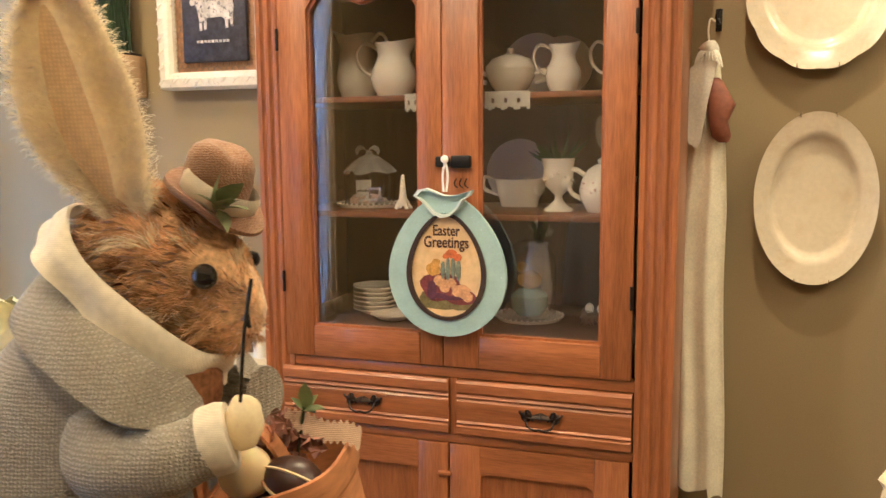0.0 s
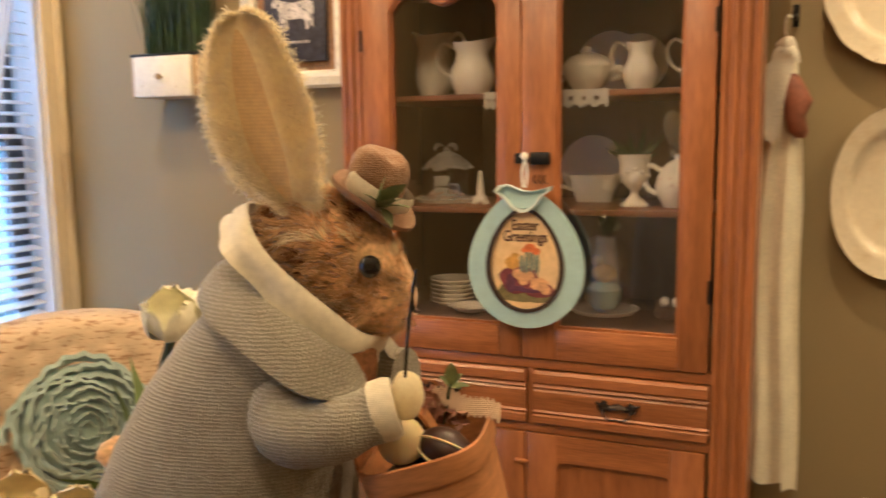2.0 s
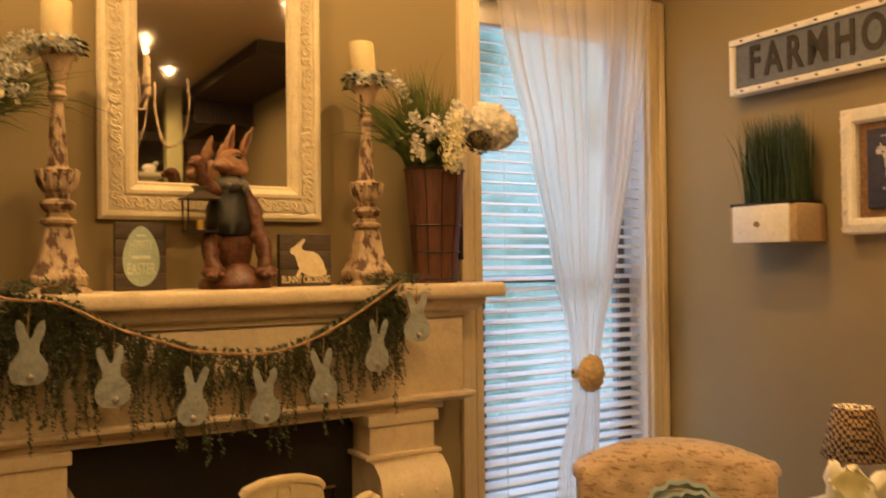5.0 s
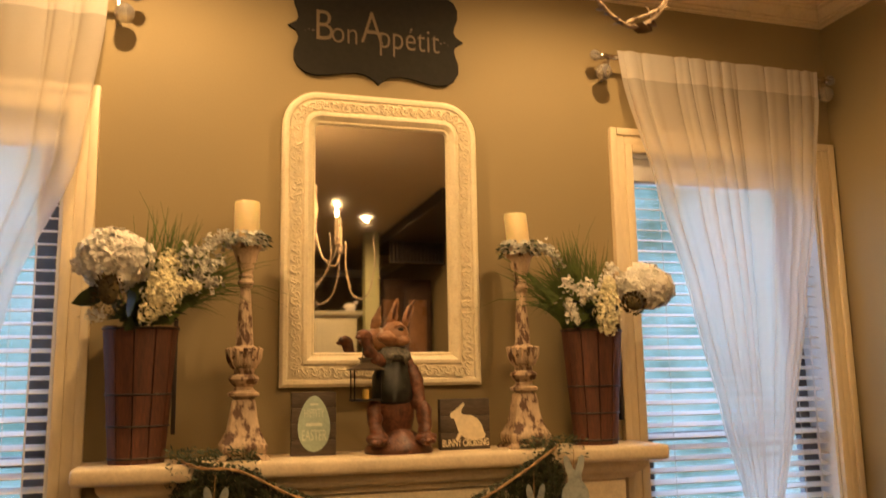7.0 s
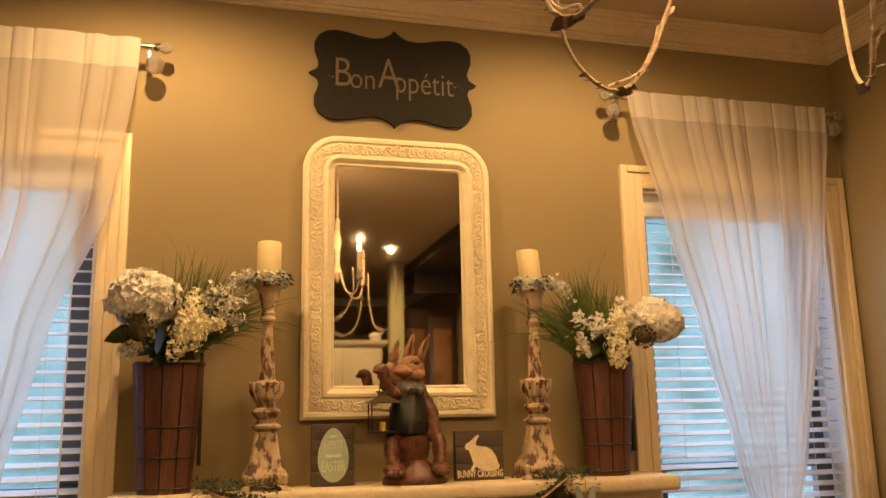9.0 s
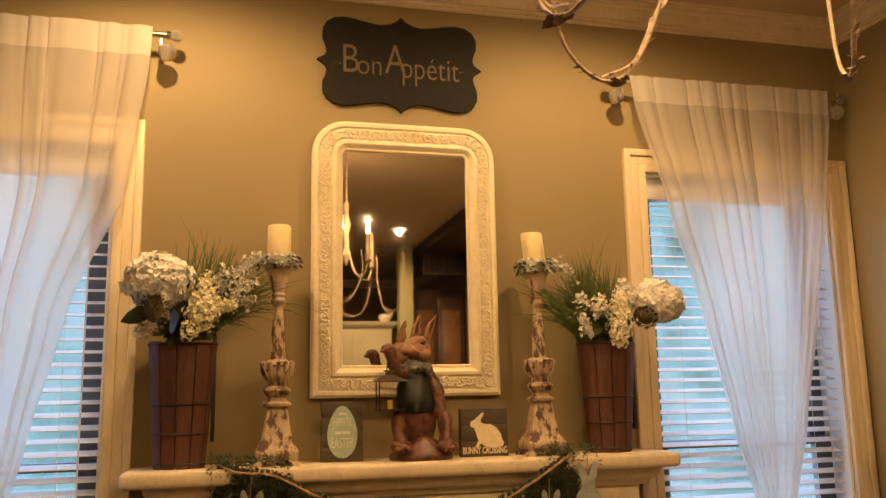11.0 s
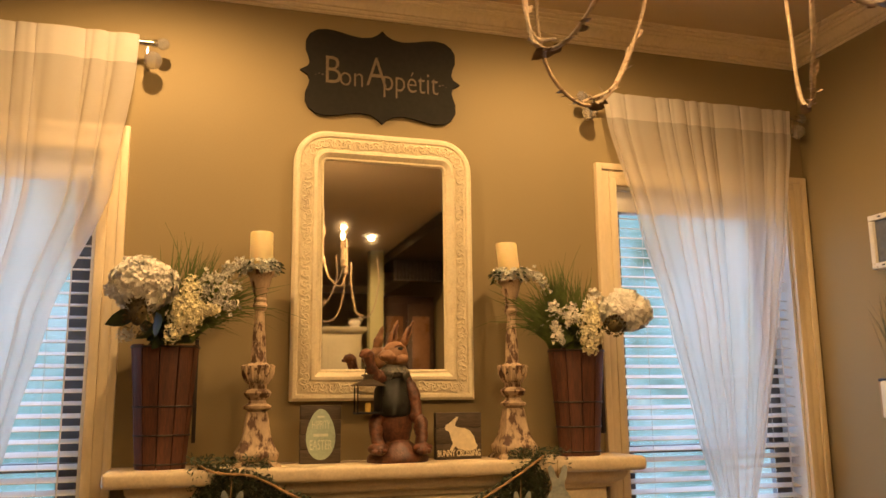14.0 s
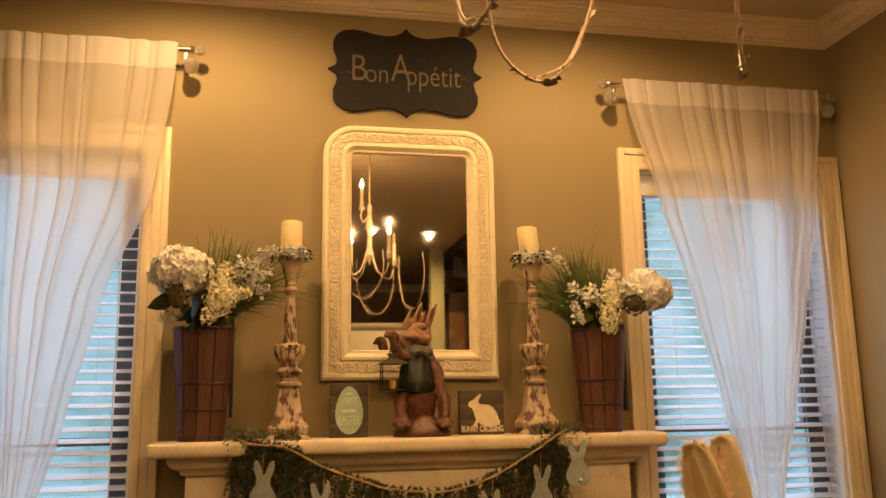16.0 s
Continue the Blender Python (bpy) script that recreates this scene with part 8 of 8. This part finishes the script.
bm = B()
nx, nz = 48, 30
tufts = [(tx, tz) for r, tz in enumerate((0.60, 0.70, 0.80, 0.87)) for tx in ([-0.2, -0.1, 0, 0.1, 0.2] if r % 2 else [-0.25, -0.15, -0.05, 0.05, 0.15, 0.25])]
front, back = [], []
for j in range(nz + 1):
    f = j / nz
    rf, rb = [], []
    for i in range(nx + 1):
        x = -0.29 + 0.58 * i / nx
        z = 0.44 + (back_top(x) - 0.44) * f
        d = 0.05 * (max(0, 1 - (abs(x) / 0.292) ** 8)) ** 0.5 * (max(0, 1 - max(0, (f - 0.86) / 0.14) ** 2)) ** 0.5
        for tx, tz in tufts:
            d -= 0.016 * math.exp(-((x - tx) ** 2 + (z - tz) ** 2) / 0.00040)
        bow = 0.06 * (x / 0.29) ** 2
        rf.append((x, -0.02 - d - bow + 0.03 * (z - 0.44), z))
        rb.append((x, 0.05 - bow + 0.03 * (z - 0.44), z))
    front.append(rf)
    back.append(rb)
loft(bm, [a + b[::-1] for a, b in zip(front, back)])
ub = part("backrest", bm, SCRIPT, uc, angle=70)
for s in (-1, 1):
    part("scroll_end", shift(lathe(B(), [(0.0, -0.04), (0.020, -0.038), (0.026, 0.0), (0.020, 0.035), (0.0, 0.04)], 16, cap=False), pose(s * 0.282, -0.045, 0.872, 90, 0, 0)), SCRIPT, ub)
for tx, tz in tufts:
    if abs(tx) < 0.28:
        part("button", ball(B(), (tx, -0.052 - 0.06 * (tx / 0.29) ** 2 + 0.03 * (tz - 0.44), tz), 0.010, 1, (1, 0.6, 1)), SCRIPT, ub)
bm = box(B(), -0.28, 0.28, -0.56, -0.02, 0.36, 0.47, 0.04, 4)
part("seat", bm, SCRIPT, uc)
part("seat_frame", box(B(), -0.27, 0.27, -0.55, 0.03, 0.30, 0.365, 0.006), DARKTOP, uc)
for sx in (-1, 1):
    for y in (-0.51, -0.01):
        part("leg", shift(lathe(B(), [(0.014, -0.006), (0.018, 0.05), (0.024, 0.25), (0.026, 0.31)], 12), pose(sx * 0.235, y, 0)), DARKTOP, uc)
pw = tagged(new("rosette_pillow"), "round teal ruffled rosette pillow on the chair", "pillow")
pw.matrix_world = pose(-0.598, -0.640, 0, 0, 0, -32.3) @ pose(-0.01, -0.155, 0.672, -12, 0, 0)
TEALP = cloth("teal_rosette_felt", (0.44, 0.56, 0.53), 700, 0.2)
bm = B()
ball(bm, (0, 0.0, 0), 0.165, 4, (1, 0.36, 1))
part("cushion", bm, TEALP, pw)
bm = B()
prev = None
N = 620
for i in range(N):
    f = i / (N - 1)
    t = 6.283 * 8.5 * f ** 0.8
    r = 0.012 + 0.155 * f ** 0.8
    wob = 1 + 0.05 * math.sin(t * 3.3 + f * 20)
    r *= wob
    yb = -0.36 * math.sqrt(max(0, 0.165 ** 2 - min(r, 0.163) ** 2))
    p0 = Vector((r * math.cos(t), yb + 0.002, r * math.sin(t)))
    p1 = Vector((r * 1.07 * math.cos(t) + 0.004 * math.sin(i * 1.3), yb - 0.024 + 0.003 * math.sin(i * 0.9), r * 1.07 * math.sin(t) + 0.004 * math.cos(i * 1.7)))
    p2 = Vector((p1.x * 1.07, p1.y + 0.006, p1.z * 1.07))
    row = [bm.verts.new(p) for p in (p0, p1, p2)]
    if prev:
        bm.faces.new((prev[0], row[0], row[1], prev[1]))
        bm.faces.new((prev[1], row[1], row[2], prev[2]))
    prev = row
part("ruffle", bm, TEALP, pw, "spiral felt ruffle")

IVORY = mat("ivory_gilt_paint", (0.74, 0.62, 0.38), 0.4, vary=0.08, scale=14, fine=90, bump=0.1, second=(0.48, 0.33, 0.15), mixlo=0.58, mixhi=0.85)
CANE = mat("red_ribbed_cane", (0.26, 0.075, 0.035), 0.7, vary=0.15, scale=20, bump=0.1)


def carved_chair(x, y, turn, label):
    ob = thing("carved_chair", (x, y, 0), turn, label, "chair", "carved dining chairs")
    hl = [(0.0, 0.993), (0.05, 0.990), (0.095, 0.975), (0.105, 0.962), (0.097, 0.950), (0.102, 0.925), (0.125, 0.905), (0.155, 0.898), (0.185, 0.903), (0.215, 0.918), (0.235, 0.920), (0.250, 0.908), (0.252, 0.893), (0.240, 0.880), (0.226, 0.872), (0.222, 0.80), (0.216, 0.60), (0.14, 0.56), (0.0, 0.55)]
    o = hl + [(-a, b) for a, b in hl[-2:0:-1]]
    panel = part("back_panel", prism(B(), o, -0.012, 0.014), IVORY, ob, angle=25)
    k = len(o)
    part("edge_bead", ring_prism(B(), [(a * 0.985, 0.76 + (b - 0.76) * 0.985) for a, b in o], [(a * 0.93, 0.76 + (b - 0.76) * 0.94) for a, b in o], -0.017, -0.011), IVORY, panel, angle=25)
    for s in (-1, 1):
        part("ear_scroll", shift(lathe(B(), [(0.016, -0.004), (0.018, 0.002), (0.010, 0.008), (0.006, 0.006), (0.0, 0.010)], 18, cap=False), pose(s * 0.236, -0.012, 0.899, 90, 0, 0)), IVORY, panel)
    part("medallion", ring_prism(B(), [(0.020 * math.cos(t), 0.958 + 0.022 * math.sin(t)) for t in (6.283 * i / 24 for i in range(24))], [(0.014 * math.cos(t), 0.958 + 0.016 * math.sin(t)) for t in (6.283 * i / 24 for i in range(24))], -0.017, -0.011), IVORY, panel)
    for cx, cz, a, b in ((0, 0.80, 0.068, 0.125), (-0.135, 0.765, 0.052, 0.115), (0.135, 0.765, 0.052, 0.115)):
        ov = [(cx + a * math.cos(t), cz + b * math.sin(t)) for t in (6.283 * i / 36 for i in range(36))]
        iv = [(cx + (a - 0.010) * math.cos(t), cz + (b - 0.010) * math.sin(t)) for t in (6.283 * i / 36 for i in range(36))]
        inset = part("inset", prism(B(), iv, -0.0135, -0.0115), CANE, panel, "red ribbed oval inset", smooth=False)
        part("inset_rim", ring_prism(B(), ov, iv, -0.020, -0.0115), IVORY, panel, angle=30)
        bm = B()
        z = cz - b + 0.016
        while z < cz + b - 0.012:
            hw = (a - 0.012) * math.sqrt(max(0.0, 1 - ((z - cz) / (b - 0.010)) ** 2))
            if hw > 0.008:
                tube(bm, [(cx - hw, -0.0145, z), (cx + hw, -0.0145, z)], 0.0026, 5)
            z += 0.0085
        part("ribs", bm, CANE, inset)
    part("seat", box(B(), -0.235, 0.235, -0.46, 0.0, 0.43, 0.475, 0.018, 3), IVORY, ob)
    for sx in (-1, 1):
        part("front_leg", shift(lathe(B(), [(0.013, -0.006), (0.022, 0.06), (0.016, 0.2), (0.026, 0.40), (0.026, 0.44)], 14), pose(sx * 0.2, -0.42, 0)), IVORY, ob)
        part("back_leg", box(B(), sx * 0.205 - 0.016, sx * 0.205 + 0.016, -0.014, 0.016, -0.006, 0.60, 0.004), IVORY, ob)
    return ob


carved_chair(-1.798, -0.55, 0, "ivory carved chair with red ribbed oval insets")
carved_chair(-1.005, -2.785, -72.5, "second ivory carved chair beside the cabinet")

# ---------- chandelier ----------
RUSTW = mat("chalky_iron", (0.52, 0.40, 0.26), 0.6, vary=0.2, scale=30, fine=120, bump=0.3, second=(0.16, 0.09, 0.05), mixlo=0.56, mixhi=0.66)
LEAFM = mat("dark_tole_leaf", (0.24, 0.16, 0.09), 0.5, metal=0.3, vary=0.3, scale=40)
CX, CY = -1.757, -1.896
ch = thing("chandelier", (CX, CY, -0.035), label="chalky iron chandelier with candle bulbs and swags", category="chandelier")
part("canopy", lathe(B(), [(0.055, CEIL + 0.035), (0.055, CEIL + 0.023), (0.02, CEIL + 0.005), (0.006, CEIL - 0.005)], 24), RUSTW, ch)
part("chain", tube(B(), [(0, 0, CEIL - 0.004), (0, 0, 2.78)], 0.005, 8), RUSTW, ch)
part("column", lathe(B(), [(0.004, 2.78), (0.016, 2.76), (0.010, 2.70), (0.024, 2.64), (0.012, 2.58), (0.014, 2.50), (0.028, 2.46), (0.012, 2.42), (0.004, 2.40)], 20), RUSTW, ch)
FLAME = glow("flame_bulb", (1.0, 0.66, 0.30), 30)
DEADBULB = mat("unlit_bulb_glass", (0.50, 0.40, 0.28), 0.15, vary=0.05, bump=0)
for k in range(4):
    a = radians(59 + 90 * k)
    d = Vector((math.cos(a), math.sin(a), 0))
    bm = B()
    tube(bm, curve_pts([d * 0.012 + Vector((0, 0, 2.50)), d * 0.07 + Vector((0, 0, 2.36)), d * 0.15 + Vector((0, 0, 2.33)), d * 0.19 + Vector((0, 0, 2.40))], 7), 0.0045, 7)
    arm = part("arm", bm, RUSTW, ch)
    c = d * 0.19
    part("drip_cup", lathe(B(), [(0.005, 2.395), (0.020, 2.404), (0.026, 2.412), (0.012, 2.410), (0.014, 2.43), (0.017, 2.445), (0.010, 2.45)], 16, center=(c.x, c.y)), RUSTW, arm)
    part("candle_sleeve", lathe(B(), [(0.011, 2.445), (0.011, 2.555), (0.005, 2.560)], 14, center=(c.x, c.y)), mat("aged_ivory_sleeve", (0.70, 0.55, 0.33), 0.5, vary=0.1), arm)
    part("flame_bulb", lathe(B(), [(0.004, 2.558), (0.010, 2.572), (0.011, 2.584), (0.006, 2.606), (0.001, 2.622)], 14, center=(c.x, c.y)), DEADBULB if k == 3 else FLAME, arm, "dark flame-shaped bulb" if k == 3 else "lit flame-shaped bulb")
    if k != 3:
        pl_ = new("candle_light", bpy.data.lights.new("candle_light", "POINT"))
        pl_.data.energy, pl_.data.color, pl_.data.shadow_soft_size = CANDLE, WARM, 0.006
        pl_.location = (CX + c.x, CY + c.y, 2.596)
    # swag with tole leaves between neighbouring arms
    s = radians(14 + 90 * k)
    e = Vector((math.cos(s), math.sin(s), 0))
    s2 = s + math.pi / 2 if k else radians(58)
    tn = Vector((math.cos(s2), math.sin(s2), 0))
    zb = (2.13, 2.165, 2.12, 2.13)[k]
    rt, rm = (0.24, 0.25) if k == 0 else (0.16, 0.22)
    top0, top1 = e * rt - tn * 0.10 + Vector((0, 0, 2.46)), e * rt + tn * 0.12 + Vector((0, 0, 2.46))
    ctrl = [top0, e * rm - tn * 0.11 + Vector((0, 0, 2.33)), e * 0.25 - tn * 0.07 + Vector((0, 0, zb + 0.045)), e * 0.255 + Vector((0, 0, zb)), e * 0.25 + tn * 0.08 + Vector((0, 0, zb + 0.05)), e * rm + tn * 0.12 + Vector((0, 0, 2.33)), top1]
    bm = B()
    tube(bm, curve_pts(ctrl, 8), 0.0032, 7)
    tube(bm, [p + Vector((0, 0, 0.006)) + e * 0.004 * math.sin(i * 0.6) for i, p in enumerate(curve_pts(ctrl[:4], 8))], 0.0024, 6)
    sw = part("swag", bm, RUSTW, ch)
    rng = random.Random(60 + k)
    line_ = curve_pts(ctrl, 8)
    for j in range(9):
        bm = B()
        leaf_shape(bm, line_[20 + j], tn * (1 if j > 4 else -1) + Vector((rng.gauss(0, 0.25), rng.gauss(0, 0.25), rng.uniform(-0.15, 0.2))), rng.uniform(0.016, 0.028), rng, 0.62, 0.2)
        part("leaf", bm, LEAFM, sw, "dark tole leaf")
    for j in range(9):
        bm = B()
        leaf_shape(bm, line_[8 + 2 * j] if j < 5 else line_[12 + j], -tn * 0.7 + Vector((rng.gauss(0, 0.3), rng.gauss(0, 0.3), rng.uniform(0.5, 1.2))), rng.uniform(0.018, 0.034), rng, 0.34, 0.1)
        part("leaf", bm, RUSTW, sw, "chalky tole leaf")

# one candle of the upper tier, close to the column
arm = part("arm", tube(B(), curve_pts([(-0.012, 0.0, 2.70), (-0.035, 0.0, 2.66), (-0.052, 0.0, 2.69), (-0.047, 0.0, 2.735)], 6), 0.004, 7), RUSTW, ch)
part("drip_cup", lathe(B(), [(0.005, 2.732), (0.018, 2.740), (0.024, 2.748), (0.012, 2.746), (0.014, 2.762), (0.010, 2.775)], 16, center=(-0.047, 0)), RUSTW, arm)
part("candle_sleeve", lathe(B(), [(0.010, 2.77), (0.010, 2.868), (0.005, 2.872)], 14, center=(-0.047, 0)), mat("aged_ivory_sleeve", (0.70, 0.55, 0.33), 0.5, vary=0.1), arm)
part("flame_bulb", lathe(B(), [(0.004, 2.870), (0.010, 2.884), (0.011, 2.896), (0.006, 2.918), (0.001, 2.934)], 14, center=(-0.047, 0)), FLAME, arm, "lit flame-shaped bulb")

# ---------- recessed and added fill lights, and the kitchen end of the room ---
CANG = glow("can_lens", (1.0, 0.74, 0.42), 6)
# Added fill lamps get the same trim and lens as the real cans.
for cx, cy, _ in CANS_AND_FILLS + KITCHEN_CANS_AND_FILL:
    ob = thing("recessed_or_fill_light", (cx, cy, CEIL), label="round recessed ceiling light, some added as unseen fill", category="ceiling light", group="recessed lights")
    part("trim_ring", shift(lathe(B(), [(0.060, -0.001), (0.085, -0.001), (0.085, -0.008), (0.062, -0.012)], 32, cap=False), pose(0, 0, 0)), SASH, ob)
    part("lens", lathe(B(), [(0.060, -0.004), (0.0, -0.004)], 32, cap=False), CANG, ob)
KCREAM = mat("kitchen_cream_paint", (0.60, 0.54, 0.36), 0.5, vary=0.05, scale=6)


def tall_cupboard(x0, x1, y, h, label):
    ob = thing("kitchen_cupboard", ((x0 + x1) / 2, y, 0), label=label, category="cabinet", group="kitchen cupboards")
    w = (x1 - x0) / 2
    part("body", box(B(), -w, w, -0.55, 0, -0.006, h - 0.07, 0.004), KCREAM, ob)
    part("cornice", band(B(), [((-w, -0.55, h - 0.07), (-1, 0, 0)), ((-w, 0, h - 0.07), (-1, 1, 0)), ((w, 0, h - 0.07), (1, 1, 0)), ((w, -0.55, h - 0.07), (1, 0, 0))], [(0, 0), (0.02, 0.01), (0.05, 0.05), (0.05, 0.07), (0, 0.07)]), KCREAM, ob)
    for s in (-1, 1):
        for z0, z1 in ((0.12, 1.0), (1.03, h - 0.10)):
            d = part("door", box(B(), *sorted((s * 0.006, s * (w - 0.01))), 0.0, 0.02, z0, z1, 0.003), KCREAM, ob)
            part("door_panel", box(B(), *sorted((s * 0.06, s * (w - 0.06))), 0.02, 0.026, z0 + 0.06, z1 - 0.06, 0.004), KCREAM, d)
            part("knob", ball(B(), (s * 0.03, 0.03, (z0 + z1) / 2), 0.012, 2), BRONZE, d)
    return ob


tall_cupboard(-1.62, -0.80, -5.55, 2.36, "tall cream kitchen cupboard with cornice")
tall_cupboard(-2.75, -1.75, -5.95, 2.30, "wide cream kitchen cupboard along the wall")
col = thing("column", (-0.68, -5.45, 0), label="square sage cream painted column", category="column")
part("shaft", box(B(), -0.07, 0.07, -0.07, 0.07, 0.115, CEIL - 0.001, 0.004), mat("sage_cream", (0.46, 0.44, 0.22), 0.6, vary=0.05), col)
part("base", box(B(), -0.09, 0.09, -0.09, 0.09, -0.006, 0.115, 0.006), KCREAM, col)
# Stand-in block for the dark next room beyond the column.
arm_ = thing("dark_room_block", (-0.27, -5.75, 0), label="tall dark brown block standing in for the next room", category="armoire")
part("body", box(B(), -0.30, 0.30, -0.5, 0, -0.006, 2.72, 0.006), DARKTOP, arm_)
for s in (-1, 1):
    d = part("door", box(B(), *sorted((s * 0.004, s * 0.285)), 0.0, 0.022, 0.12, 2.64, 0.004), DARKTOP, arm_)
    # Panel colour is lighter to paint that room's lit brown wall.
    part("door_panel", box(B(), *sorted((s * 0.05, s * 0.24)), 0.022, 0.030, 1.4, 2.5, 0.006), mat("lit_brown_panel", (0.30, 0.15, 0.07), 0.28, vary=0.2, scale=4), d)
# Added box, coloured dark to stand for the unlit space past the ceiling's end.
DARK_AREA = mat("dark_area_brown", (0.05, 0.036, 0.022), 0.7, vary=0.2)
tagged(part("soffit", box(B(), -0.55, WALL_X - 0.002, -6.2, -3.4, CEIL - 0.10, CEIL - 0.002), DARK_AREA, smooth=False), "dark box standing for the unlit space beside the kitchen", "soffit", kind="structure")
val = thing("valance", (-0.24, -5.30, 2.84), label="dark pleated valance hung under the dark box", category="valance")
bm = B()
loft(bm, [[(-0.28 + 0.56 * i / 120, 0.012 * math.sin(i * 0.78) * k_, z) for i in range(121)] for z, k_ in ((0.196, 0.5), (0.10, 0.9), (0.0, 1.2))], closed=False, cap=False)
cloth_ = part("pleated_cloth", bm, mat("dark_valance_cloth", (0.055, 0.042, 0.030), 0.85, vary=0.25, scale=30), val)
cloth_.modifiers.new("thickness", "SOLIDIFY").thickness = 0.003
part("hem_rail", box(B(), -0.285, 0.285, -0.012, 0.012, -0.022, 0.0, 0.003), DARK_AREA, val)
fig = thing("bird_figurine", (-0.86, -5.62, 2.36), label="small white bird figurine on the cupboard", category="figurine")
bm = B()
ball(bm, (0, 0, 0.05), 0.045, 2, (1.5, 0.8, 0.9))
ball(bm, (0.06, 0, 0.095), 0.025, 2)
box(bm, -0.05, 0.05, -0.03, 0.03, 0.0, 0.02)
part("bird", bm, CHINA, fig)
